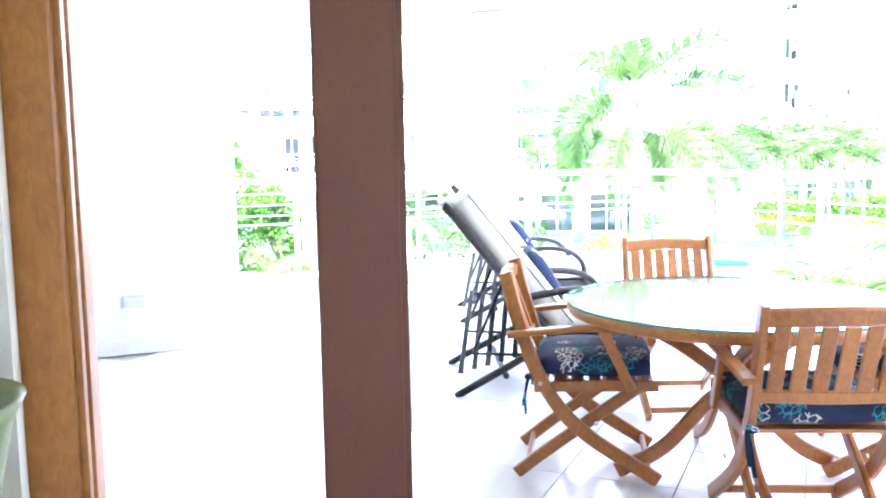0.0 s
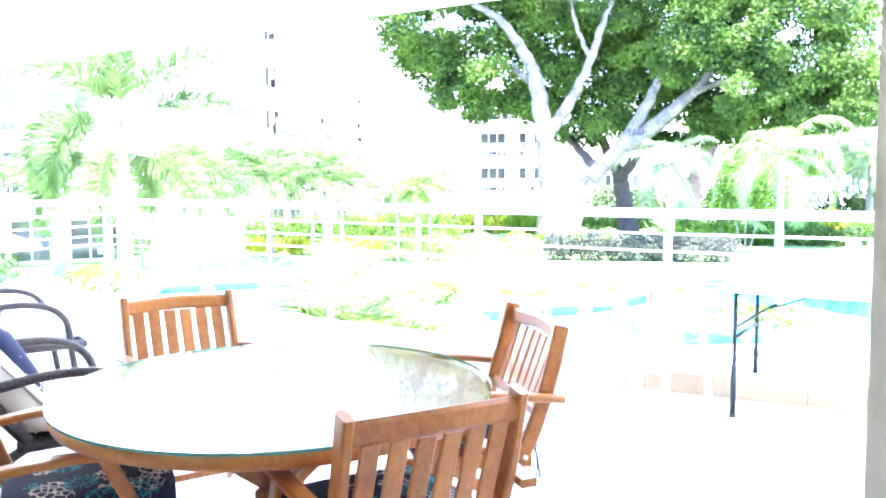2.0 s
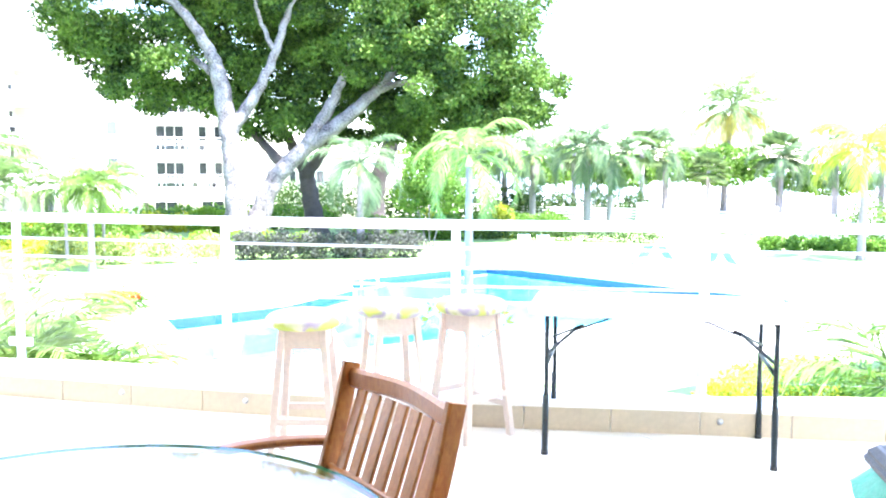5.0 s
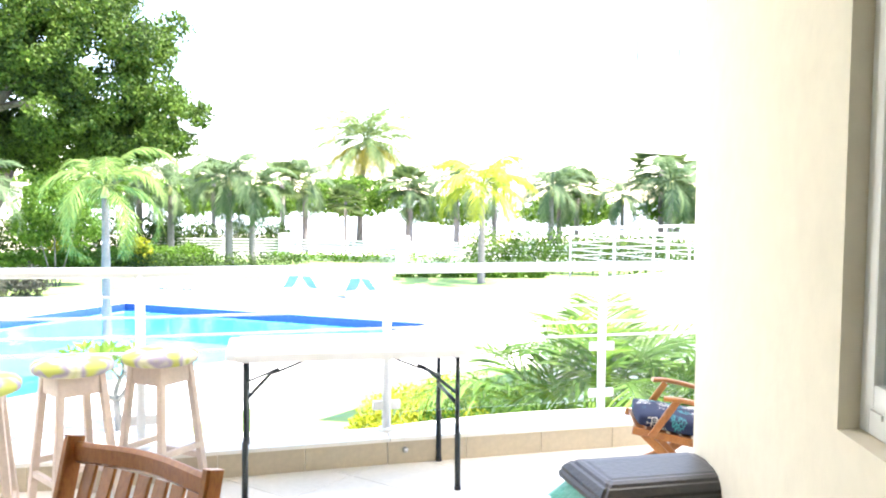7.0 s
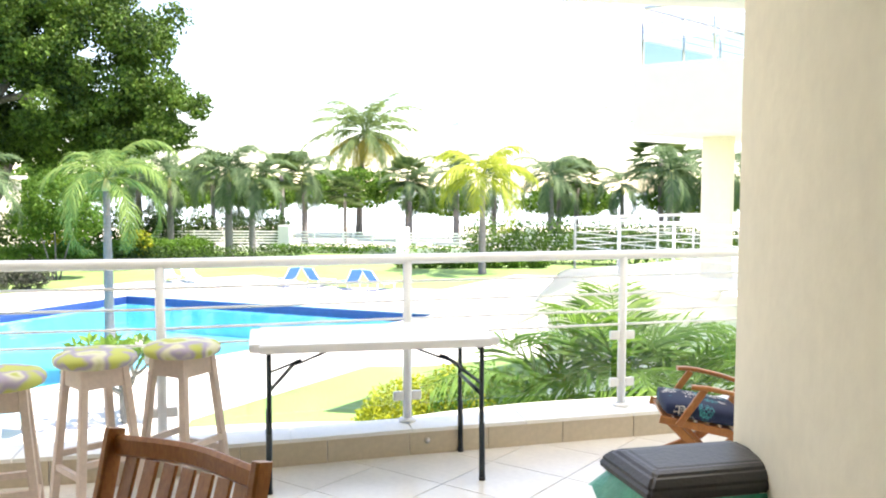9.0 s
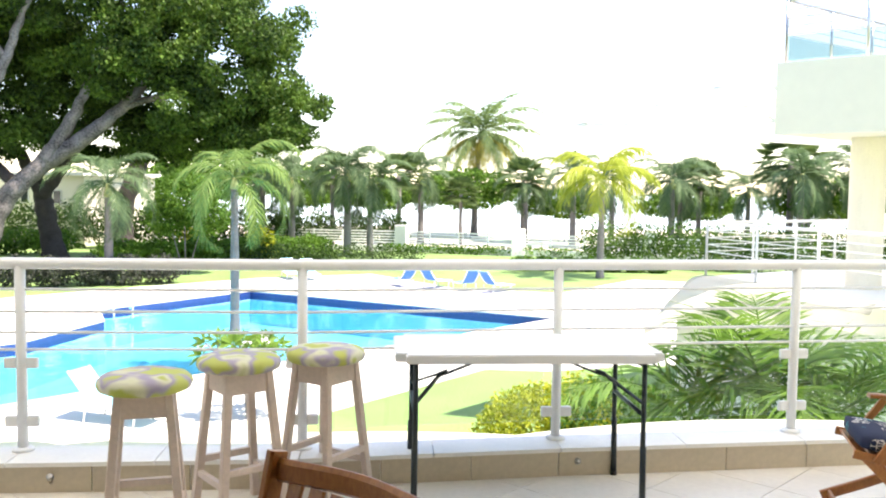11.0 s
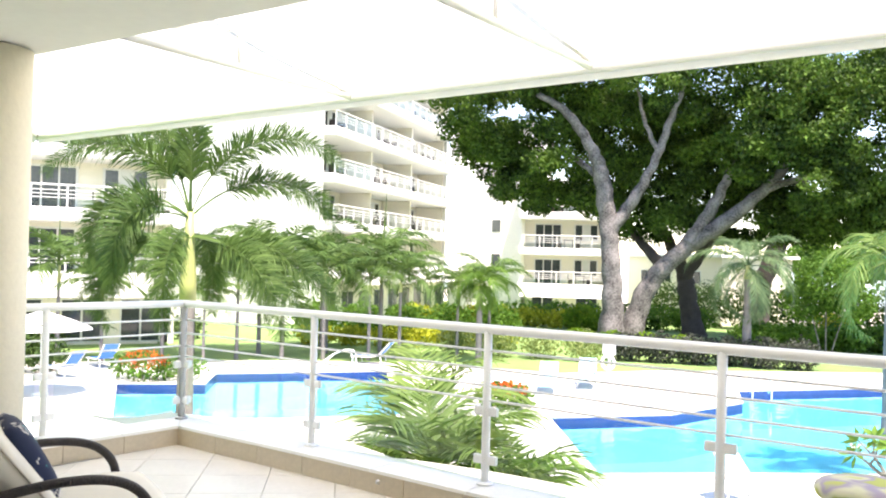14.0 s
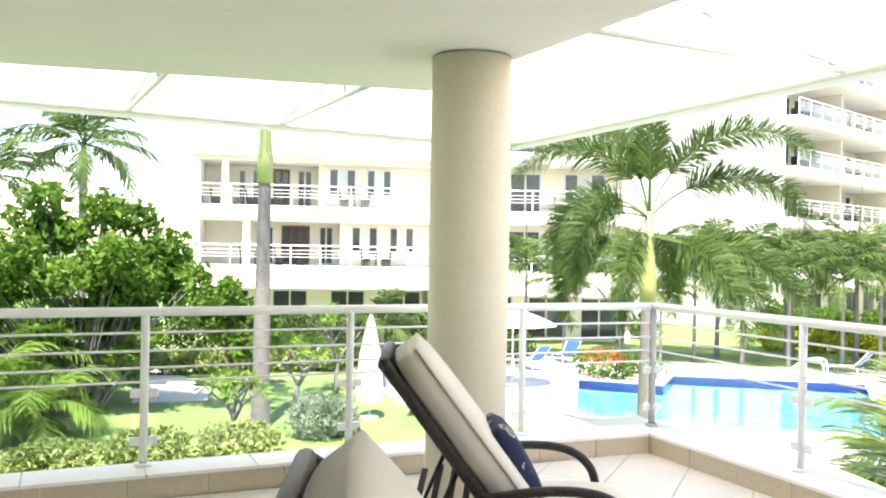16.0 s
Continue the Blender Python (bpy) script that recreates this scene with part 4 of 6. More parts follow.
# waste bin with its liner
wb = thing("waste_bin", pose(3.415, -2.555, 0, 0, 0, 3) @ Matrix.Diagonal((1.03, 1.03, 1.05, 1)), "black plastic swing bin with a green liner hanging out", "waste bin")
bb = bmesh.new()
vs = []
for z, a, b in ((0.0, 0.17, 0.115), (0.30, 0.195, 0.13), (0.56, 0.215, 0.145)):
    vs.append([bb.verts.new((sx * a, sy * b, z)) for sx, sy in ((-1, -1), (1, -1), (1, 1), (-1, 1))])
for p, q in zip(vs, vs[1:]):
    for k in range(4):
        bb.faces.new((p[k], p[(k + 1) % 4], q[(k + 1) % 4], q[k]))
bb.faces.new(vs[0][::-1])
bb.faces.new(vs[-1])
bmesh.ops.bevel(bb, geom=[e for e in bb.edges if abs((e.verts[0].co - e.verts[1].co).z) > 0.1], offset=0.025, segments=4, affect='EDGES')
part("body", bb, M_BLACKPL, wb)
ld = bmesh.new()
ring = []
for z, a, b in ((0.588, 0.236, 0.162), (0.622, 0.240, 0.166), (0.652, 0.210, 0.134), (0.660, 0.18, 0.095)):
    ring.append([ld.verts.new((sx * a, sy * b, z)) for sx, sy in ((-1, -1), (1, -1), (1, 1), (-1, 1))])
for p, q in zip(ring, ring[1:]):
    for k in range(4):
        ld.faces.new((p[k], p[(k + 1) % 4], q[(k + 1) % 4], q[k]))
ld.faces.new(ring[0][::-1])
ld.faces.new(ring[-1])
bmesh.ops.bevel(ld, geom=list(ld.edges), offset=0.010, segments=2, affect='EDGES')
part("lid", ld, M_BLACKPL, wb, "moulded black lid with bevelled edges")
bg = bmesh.new()
rnd = random.Random(4)
n = 56
top, low = [], []
for k in range(n):
    a = 2 * math.pi * k / n
    cx, cy = math.cos(a), math.sin(a)
    q = 1 / max(abs(cx) / 0.222, abs(cy) / 0.152)
    q2 = q * (1.17 + 0.08 * math.sin(5 * a) + 0.03 * rnd.random())
    top.append(bg.verts.new((cx * q, cy * q, 0.586)))
    low.append(bg.verts.new((cx * q2, cy * q2, 0.515 + 0.03 * math.sin(3 * a + 1) + 0.03 * rnd.random())))
for k in range(n):
    bg.faces.new((top[k], low[k], low[(k + 1) % n], top[(k + 1) % n]))
bag = part("liner", bg, M_BAG, wb, "crumpled green plastic liner", True)
tl = bmesh.new()
q = [tl.verts.new(v) for v in ((-0.20, -0.10, 0.565), (-0.20, 0.02, 0.565), (-0.27, -0.02, 0.535), (-0.255, -0.08, 0.50))]
tl.faces.new(q)
part("liner_corner", tl, M_BAG, wb)

# green floor vase inside, beside the door jamb
va = bmesh.new()
lathe(va, [(0.09, 0.003), (0.13, 0.10), (0.15, 0.45), (0.115, 0.80), (0.085, 0.97), (0.105, 1.06), (0.118, 1.085), (0.100, 1.08), (0.078, 0.98)], 36)
vs_ = tagged(part("floor_vase", va, mat("olive_glaze", (0.20, 0.24, 0.07), 0.35, var=0.2, scale=6), None, "", True), "tall olive green glazed floor vase beside the door", "vase")
vs_.location = (3.30, -6.185, 0)


# ---- plants ----
RNG = np.random.default_rng(7)


def mesh_from(name, verts, faces):
    me = bpy.data.meshes.new(name)
    me.from_pydata(verts, [], faces)
    return me


def leaf_cloud(lobes, n, size, shell=0.55, aspect=0.55):
    """n folded leaves over ellipsoid lobes (x, y, z, rx, ry, rz); denser towards the outside."""
    lob = np.array(lobes, float)
    w = (lob[:, 3] * lob[:, 4] * lob[:, 5]) ** 0.67
    pick = RNG.choice(len(lob), n, p=w / w.sum())
    d = RNG.normal(size=(n, 3))
    d /= np.linalg.norm(d, axis=1)[:, None]
    rad = shell + (1.04 - shell) * RNG.random(n) ** 0.6
    rad *= 1 + 0.13 * np.sin(d[:, 0] * 9 + pick) * np.sin(d[:, 1] * 8 + 2 * pick) + 0.08 * np.sin(d[:, 2] * 13)
    c = lob[pick, :3] + d * lob[pick, 3:] * rad[:, None]
    a = RNG.normal(size=(n, 3)) + d * 0.3
    a[:, 2] -= 0.25
    a /= np.linalg.norm(a, axis=1)[:, None]
    b = np.cross(a, RNG.normal(size=(n, 3)))
    b /= np.linalg.norm(b, axis=1)[:, None]
    nn = np.cross(a, b)
    s = size * (0.6 + 0.8 * RNG.random(n))[:, None]
    p0, p2 = c - a * s * 0.5, c + a * s * 0.5
    p1, p3 = c + b * s * aspect * 0.5 + nn * s * 0.12, c - b * s * aspect * 0.5 + nn * s * 0.12
    v = np.stack([p0, p1, p2, p3], 1).reshape(-1, 3)
    i = np.arange(n) * 4
    f = np.concatenate([np.stack([i, i + 1, i + 2], 1), np.stack([i, i + 2, i + 3], 1)])
    return v.tolist(), f.tolist()


def frond(root, heading, rise, length, droop, leaflet, pairs, hang, width=0.035, split=1, plume=0.0):
    """One feather frond: its midrib and pairs of leaflets."""
    bare = 0.24 if plume else 0.14
    V, F = [], []
    h = np.array([math.cos(heading), math.sin(heading), 0.0])
    side = np.array([-h[1], h[0], 0.0])
    pts = []
    for k in range(13):
        s = k / 12
        ang = rise - droop * s ** 1.4
        if k == 0:
            pts.append(np.array(root, float))
        else:
            pts.append(pts[-1] + length / 12 * (h * math.cos(ang) + np.array([0, 0, math.sin(ang)])))
    pts = np.array(pts)
    r0 = 0.012 * length
    for k, p in enumerate(pts):
        r = r0 * (1 - k / 13)
        V += [p + side * r, p - side * r, p + np.array([0, 0, r * 1.2])]
        if k:
            a, b = 3 * (k - 1), 3 * k
            F += [(a, a + 1, b + 1, b), (a + 1, a + 2, b + 2, b + 1), (a + 2, a, b, b + 2)]
    for q in range(pairs):
        s = bare + (1 - bare) * (q + 0.5) / pairs
        x = s * 12
        k = min(int(x), 11)
        p = pts[k] + (pts[k + 1] - pts[k]) * (x - k)
        t = pts[k + 1] - pts[k]
        t = t / np.linalg.norm(t)
        up = np.cross(side, t) * -1
        ll = leaflet * (0.45 + 0.75 * math.sin(math.pi * min(1, 0.12 + s * 0.9))) * (0.85 + 0.3 * RNG.random())
        for sg in (-1, 1):
            for e in range(split):
                out = side * sg * (0.8 + 0.2 * RNG.random()) + t * (0.75 + 0.4 * RNG.random()) + up * (RNG.random() * 0.5 - 0.15 + 0.25 * e)
                if plume:
                    out += up * plume * (2 * RNG.random() - 1)
                out[2] -= hang * (0.6 + 0.5 * RNG.random())
                out /= np.linalg.norm(out)
                mid = p + out * ll * 0.55
                tip = p + out * ll * 0.95
                tip[2] -= hang * ll * 0.35
                wv = t * width * ll * 1.4
                i = len(V)
                V += [p - wv * 0.6, p + wv * 0.6, mid + wv, mid - wv, tip]
                F += [(i, i + 1, i + 2, i + 3), (i + 3, i + 2, i + 4)]
    return V, F


def palm(name, m, label, trunk_h, trunk_r, fronds, length, leaf_mat, leaflet=0.5, pairs=34, droop=1.5, hang=0.5, shaft=0.0, group="", spear=True, lean=0.0, low=-0.2, split=1, width=0.035, plan=()):
    pa = thing(name, m, label, "palm tree", group)
    tr = bmesh.new()
    pts = arc([(0, 0, -0.1), (lean * 0.15, 0, trunk_h * 0.35), (lean * 0.5, 0, trunk_h * 0.7), (lean, 0, trunk_h)], 8)
    sweep(tr, pts, lambda s: circle(trunk_r * (1.25 - 0.45 * s + 0.25 * max(0, 0.12 - s) / 0.12) * (1 + 0.03 * math.sin(s * 140)), 12))
    part("trunk", tr, M_PALMBARK, pa, "", True)
    topz = trunk_h
    if shaft:
        sh = bmesh.new()
        sweep(sh, [(lean, 0, trunk_h - 0.02), (lean, 0, trunk_h + shaft * 0.2), (lean, 0, trunk_h + shaft * 0.6), (lean, 0, trunk_h + shaft)], lambda s: circle(trunk_r * (1.05 - 0.55 * s + 0.25 * math.sin(math.pi * min(1, s * 2.2))), 12))
        part("crownshaft", sh, M_CROWNSHAFT, pa, "smooth green crownshaft", True)
        topz += shaft * 0.92
    V, F = [], []
    for heading, rise, span, bend in plan:
        v, f = frond((lean, 0, topz - (0.35 if rise < 0.3 else 0.0)), heading, rise, span, bend, leaflet, pairs, hang, width, split, 1.3)
        o = len(V)
        V += v
        F += [tuple(i + o for i in q) for q in f]
    for k in range(fronds):
        a = 2 * math.pi * (k * 0.381966 + 0.03 * RNG.random())
        rise = 1.35 - (1.35 - low) * (k / max(1, fronds - 1)) + 0.15 * (RNG.random() - 0.5)
        v, f = frond((lean, 0, topz), a, rise, length * (0.85 + 0.25 * RNG.random()), droop * (0.8 + 0.4 * RNG.random()), leaflet, pairs, hang, width, split)
        o = len(V)
        V += v
        F += [tuple(i + o for i in q) for q in f]
    if spear:
        v, f = frond((lean, 0, topz), 0.3, 1.45, length * 1.05, 0.1, leaflet * 0.10, 10, 0.0)
        o = len(V)
        V += v
        F += [tuple(i + o for i in q) for q in f]
    part("crown", mesh_from("crown", [tuple(p) for p in V], F), leaf_mat, pa)
    return pa


def fan_palm(name, m, label, trunk_h, trunk_r, leaves, size, group):
    pa = thing(name, m, label, "palm tree", group)
    tr = bmesh.new()
    sweep(tr, [(0, 0, -0.1), (0.05, 0, trunk_h * 0.5), (0, 0, trunk_h)], lambda s: circle(trunk_r * (1.15 - 0.3 * s), 10))
    part("trunk", tr, M_PALMBARK, pa, "", True)
    V, F = [], []
    for k in range(leaves):
        az = 2 * math.pi * k * 0.381966
        el = 1.3 - 1.9 * k / leaves
        d = np.array([math.cos(az) * math.cos(el), math.sin(az) * math.cos(el), math.sin(el)])
        c = np.array([0, 0, trunk_h]) + d * size * 0.8
        side = np.cross(d, [0, 0, 1.0])
        side /= np.linalg.norm(side) + 1e-9
        i = len(V)
        V += [np.array([0, 0, trunk_h]) + side * 0.02, np.array([0, 0, trunk_h]) - side * 0.02, c]
        F += [(i, i + 1, i + 2)]
        for q in range(15):
            th = -1.5 + 3.0 * q / 14
            e = d * math.cos(th) + side * math.sin(th)
            e[2] -= 0.15
            wv = np.cross(e, np.cross(d, side)) * size * 0.07
            i = len(V)
            V += [c, c + e * size * 0.5 + wv, c + e * size * (0.9 + 0.1 * RNG.random()) - np.array([0, 0, 0.08 * size]), c + e * size * 0.5 - wv]
            F += [(i, i + 1, i + 2, i + 3)]
    part("crown", mesh_from("crown", [tuple(p) for p in V], F), M_PALM, pa)
    return pa


def bush(name, m, label, lobes, n, size, material, category="shrub", group="", kind="", stems=True, shell=0.55):
    b = thing(name, m, label, category, group, kind)
    v, f = leaf_cloud(lobes, n, size, shell)
    part("foliage", mesh_from("foliage", v, f), material, b)
    if stems:
        st = bmesh.new()
        r = random.Random(len(label) + n)
        for x, y, z, rx, ry, rz in lobes:
            tube(st, arc([(x * 0.15 + r.uniform(-0.1, 0.1), y * 0.15, -0.05), (x * 0.5, y * 0.5 + r.uniform(-0.1, 0.1), z * 0.5), (x, y, z)], 4), 0.035 + 0.012 * rz, 6, 0.012)
        part("stem", st, M_BARK, b, "", True)
    return b


def plumeria(m, label, height, spread, seed, flowers=0):
    """A small frangipani: thick forking limbs, each tip with a rosette of long leaves."""
    pl = thing("plumeria", m, label, "small tree")
    r = random.Random(seed)
    V, F, tips = [], [], []

    def grow(a, d, length, rad, depth):
        b = a + d * length
        mid = a.lerp(b, 0.5) + Vector((r.uniform(-1, 1), r.uniform(-1, 1), -0.5)) * length * 0.10
        part("limb", tube(bmesh.new(), arc([a, mid, b], 4), rad, 7, rad * 0.75), M_PALMBARK, pl, "", True)
        if depth == 0:
            tips.append((b, d))
            return
        base = r.uniform(0, 6.28)
        for k in range(3 if depth > 1 else 2):
            az = base + (2.09 if depth > 1 else 3.14) * k + r.uniform(-0.4, 0.4)
            out = Vector((math.cos(az) * spread, math.sin(az) * spread, r.uniform(0.35, 0.8)))
            grow(b, (d * 0.55 + out * 0.6).normalized(), length * r.uniform(0.66, 0.85), rad * 0.66, depth - 1)
    grow(Vector((0, 0, -0.05)), Vector((r.uniform(-0.2, 0.2), r.uniform(-0.2, 0.2), 1)).normalized(), height * 0.36, 0.085, 3)
    blossoms = []
    for p, d in tips:
        side = d.orthogonal().normalized()
        up = d.cross(side)
        for k in range(15):
            az = 2.4 * k
            e = (side * math.cos(az) + up * math.sin(az)) * (0.45 + 0.04 * k) + d * (0.75 - 0.05 * k)
            e.normalize()
            ln = r.uniform(0.24, 0.36)
            w = e.cross(d).normalized() * ln * 0.15
            tip = p + e * ln - Vector((0, 0, ln * 0.12))
            o = len(V)
            V += [tuple(p + e * 0.02), tuple(p + e * ln * 0.55 + w), tuple(tip), tuple(p + e * ln * 0.55 - w), tuple(p + e * ln * 0.5 - Vector((0, 0, 0.012)))]
            F += [(o, o + 1, o + 4), (o + 1, o + 2, o + 4), (o + 2, o + 3, o + 4), (o + 3, o, o + 4)]
        if r.random() < flowers:
            blossoms.append((p.x, p.y, p.z + 0.14, 0.09, 0.09, 0.06))
    part("foliage", mesh_from("foliage", V, F), M_PLUMERIA, pl, "rosettes of long green leaves")
    if blossoms:
        v, f = leaf_cloud(blossoms, 14 * len(blossoms), 0.06, 0.3, 0.8)
        part("blossoms", mesh_from("blossoms", v, f), M_PLASTIC, pl, "white blossoms")
    return pl


def clumpy(lobes, k, q):
    """Breaks each lobe into k smaller clumps over its surface."""
    out = []
    for x, y, z, a, b, c in lobes:
        for _ in range(k):
            d = RNG.normal(size=3)
            d /= np.linalg.norm(d)
            w = q * (0.75 + 0.5 * RNG.random())
            out.append((x + d[0] * a * 0.8, y + d[1] * b * 0.8, z + d[2] * c * 0.8, a * w, b * w, c * w))
    return out


# the great tree by the pool
def limb(points, r0, r1, n=12):
    pts = arc(points, 8)
    for k, p in enumerate(pts[1:-1]):
        p += Vector((math.sin(k * 1.9 + r0 * 9), math.cos(k * 1.4 + r1 * 7), 0)) * 0.05
    return sweep(bmesh.new(), pts, lambda s: [(c * (1 + 0.10 * math.sin(11 * s + 3 * i)), d * (1 + 0.10 * math.cos(9 * s + 2 * i))) for i, (c, d) in enumerate(circle((r0 + (r1 - r0) * s) * (1 + 0.28 * max(0, 0.1 - s) / 0.1), n))])


T0 = Vector((-19.9, 41.4, GZ))
tree = thing("shade_tree", pose(*T0), "huge spreading shade tree with pale forked trunks and dense crown", "tree")


def tl_(*pts):
    return [Vector(p) - T0 for p in pts]


for pts, a, b in (
    (((-19.94, 40.4, -3.1), (-19.94, 40.4, 0.1), (-20.2, 40.3, 3.3), (-20.6, 40.1, 6.4), (-21.1, 39.8, 8.0), (-22.4, 39.1, 10.1), (-23.9, 38.3, 11.2)), 0.68, 0.16),
    (((-20.2, 40.3, 3.2), (-18.8, 40.9, 5.5), (-17.8, 41.4, 7.8), (-17.1, 41.7, 10.1), (-16.2, 42.0, 12.6)), 0.36, 0.12),
    (((-19.9, 42.6, -3.1), (-19.0, 43.0, 0.1), (-17.2, 43.8, 2.4), (-15.0, 44.6, 4.1), (-13.1, 45.2, 5.9), (-11.5, 45.7, 8.0), (-10.6, 46.0, 10.5)), 0.66, 0.15),
    (((-16.9, 43.9, 2.7), (-15.6, 44.4, 5.1), (-14.7, 44.7, 7.2), (-13.4, 45.1, 9.9), (-12.9, 45.0, 12.0)), 0.40, 0.10),
    (((-20.6, 40.1, 6.3), (-22.5, 40.5, 7.6), (-25.0, 40.0, 9.2)), 0.22, 0.07),
    (((-16.2, 42.0, 12.3), (-15.2, 42.4, 13.8), (-14.0, 42.5, 15.0)), 0.12, 0.05),
    (((-17.8, 41.4, 7.8), (-18.6, 41.0, 10.0), (-18.9, 40.6, 12.6)), 0.16, 0.05),
    (((-13.1, 45.2, 5.9), (-10.0, 45.6, 7.0), (-7.0, 45.9, 8.6)), 0.2, 0.07),
):
    part("limb", limb(tl_(*pts), a, b), M_BARK, tree, "pale grey furrowed limb", True)
# Rear limbs take the darker bark, coloured for the shade they stand in.
for pts, a, b in ((((-18.6, 49.7, -3.1), (-19.0, 49.5, -0.5), (-19.4, 49.4, 1.4), (-20.5, 48.5, 4.0)), 0.7, 0.3),
                  (((-19.2, 49.4, 0.8), (-17.5, 49.0, 3.0), (-16.0, 48.5, 5.5)), 0.4, 0.2),
                  (((-16.0, 54.7, -3.1), (-16.0, 54.7, -0.2), (-14.7, 55.1, 3.9), (-13.8, 55.4, 6.7), (-12.9, 55.6, 9.9)), 0.75, 0.3),
                  (((-14.9, 55.1, 3.5), (-12.0, 55.0, 4.8), (-8.5, 54.6, 7.0)), 0.4, 0.15),
                  (((-18.5, 44.0, 1.5), (-21.5, 46.5, 3.5), (-23.5, 47.0, 6.0)), 0.35, 0.12)):
    part("limb", limb(tl_(*pts), a, b), M_SHADEBARK, tree, "limb in darker bark, coloured as if in shade", True)
LOBES = [(-27.6, 38.5, 11.0, 3.2, 4, 2.6), (-24.8, 40.0, 8.0, 2.8, 3.5, 2.2), (-25.5, 39.5, 13.6, 4.2, 5, 3.0), (-20.5, 42.0, 14.8, 4.5, 5.5, 3.0), (-23.0, 44.5, 6.8, 3.0, 4, 2.4),
         (-15.0, 43.5, 15.0, 4.8, 5.5, 3.0), (-9.8, 45.0, 13.4, 4.4, 5, 3.2), (-5.8, 46.3, 11.2, 3.2, 4.5, 3.0), (-4.6, 47.0, 8.0, 2.2, 4, 2.6), (-7.2, 46.6, 7.2, 3.0, 4, 2.4),
         (-10.5, 47.0, 9.5, 3.5, 4, 2.6), (-17.5, 47.5, 10.5, 4.5, 3.5, 3.0), (-13.5, 49.0, 7.5, 4.5, 3.5, 2.6), (-20.0, 48.5, 8.0, 4.0, 3.5, 2.4), (-9.5, 50.0, 6.0, 4.0, 3.5, 2.0),
         (-15.5, 50.5, 4.6, 4.5, 3, 1.8), (-23.5, 47.5, 10.5, 3.5, 4, 2.5), (-12.0, 44.0, 11.2, 2.6, 3, 2.0), (-18.3, 41.0, 11.6, 2.6, 3, 1.8),
         (-26.5, 41.5, 6.0, 2.6, 3, 1.8), (-22.0, 46.0, 4.6, 2.4, 3, 1.5), (-17.0, 47.5, 6.6, 3.2, 3, 2.0), (-11.5, 48.5, 4.4, 3.2, 3, 1.6), (-7.0, 48.0, 4.6, 2.8, 3, 1.6), (-21.5, 44.0, 10.5, 3.2, 3, 2.4), (-28.0, 40.5, 8.2, 2.4, 3, 1.8), (-24.0, 42.0, 11.0, 3.0, 3, 2.2),
         (-17.5, 44.5, 9.4, 3.2, 2.5, 2.0), (-14.6, 46.5, 9.8, 3.2, 2.5, 2.2), (-18.5, 46.5, 4.2, 2.8, 2.5, 1.8), (-21.0, 45.5, 7.4, 2.8, 2.5, 2.0),
         (-7.5, 43.5, 8.7, 2.2, 2, 1.87), (-9.3, 43.1, 5.9, 2.0, 2, 1.7), (-4.2, 45.0, 4.9, 2.0, 2, 1.7), (-6.5, 45.7, 4.0, 1.8, 2, 1.53), (-9.9, 42.9, 9.6, 2.4, 2, 2.04), (-12.9, 43.1, 8.1, 2.4, 2, 2.04), (-2.9, 45.1, 5.8, 1.5, 2, 1.275)]
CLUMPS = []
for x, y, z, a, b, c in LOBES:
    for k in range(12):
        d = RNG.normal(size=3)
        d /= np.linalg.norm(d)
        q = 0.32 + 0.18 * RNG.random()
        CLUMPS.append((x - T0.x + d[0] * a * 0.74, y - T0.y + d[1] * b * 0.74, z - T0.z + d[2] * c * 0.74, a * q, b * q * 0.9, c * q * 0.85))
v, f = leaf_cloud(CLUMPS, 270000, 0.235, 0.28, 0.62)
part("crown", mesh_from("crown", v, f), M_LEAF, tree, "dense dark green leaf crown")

# palms
ROYAL_FRONDS = ((4.2, 1.32, 3.4, 2.3), (3.3, 1.36, 3.2, 1.2), (2.5, 1.50, 3.0, 0.25), (0.80, 1.32, 3.8, 2.1), (1.0, 0.86, 3.6, 2.1),
                (4.4, 0.75, 3.0, 3.1), (4.9, 0.50, 3.0, 2.6), (5.4, 0.25, 3.0, 2.4), (0.5, 0.10, 3.5, 1.2), (0.1, 0.02, 3.3, 1.5), (0.9, -0.1, 3.2, 1.3), (2.2, 0.25, 2.9, 2.2), (3.6, 0.35, 2.9, 2.5),
                (1.6, 0.0, 3.0, 1.6), (4.0, 0.1, 2.8, 2.2))
palm("royal_palm", pose(-12.05, 5.65, GZ), "tall feather palm with a green crownshaft by the terrace", 3.6, 0.15, 0, 3.4, M_PALMMID, 0.50, 110, 0, 0.30, 1.7, spear=False, width=0.014, split=4, plan=ROYAL_FRONDS)
palm("slim_palm", pose(-20.26, 0.15, GZ), "slender grey palm trunk with green crownshaft rising past the canopy", 6.1, 0.19, 9, 2.6, M_PALM, 0.6, 30, 1.6, 0.5, 2.9)
palm("foxtail_palm", pose(-2.75, 22.0, GZ), "arching feather palm standing between pool and terrace", 4.45, 0.125, 13, 2.9, M_PALMLIME, 0.60, 46, 2.35, 0.55, 0.35, split=1, width=0.030, low=-0.25)
fox = palm("foxtail_palm", pose(-10.8, 35.4, GZ), "grey-green feather palm behind the pool deck", 4.0, 0.18, 14, 3.3, M_PALMBLUE, 0.66, 44, 2.1, 0.45, 0.6, "garden palms", split=2, width=0.028, low=-0.5)
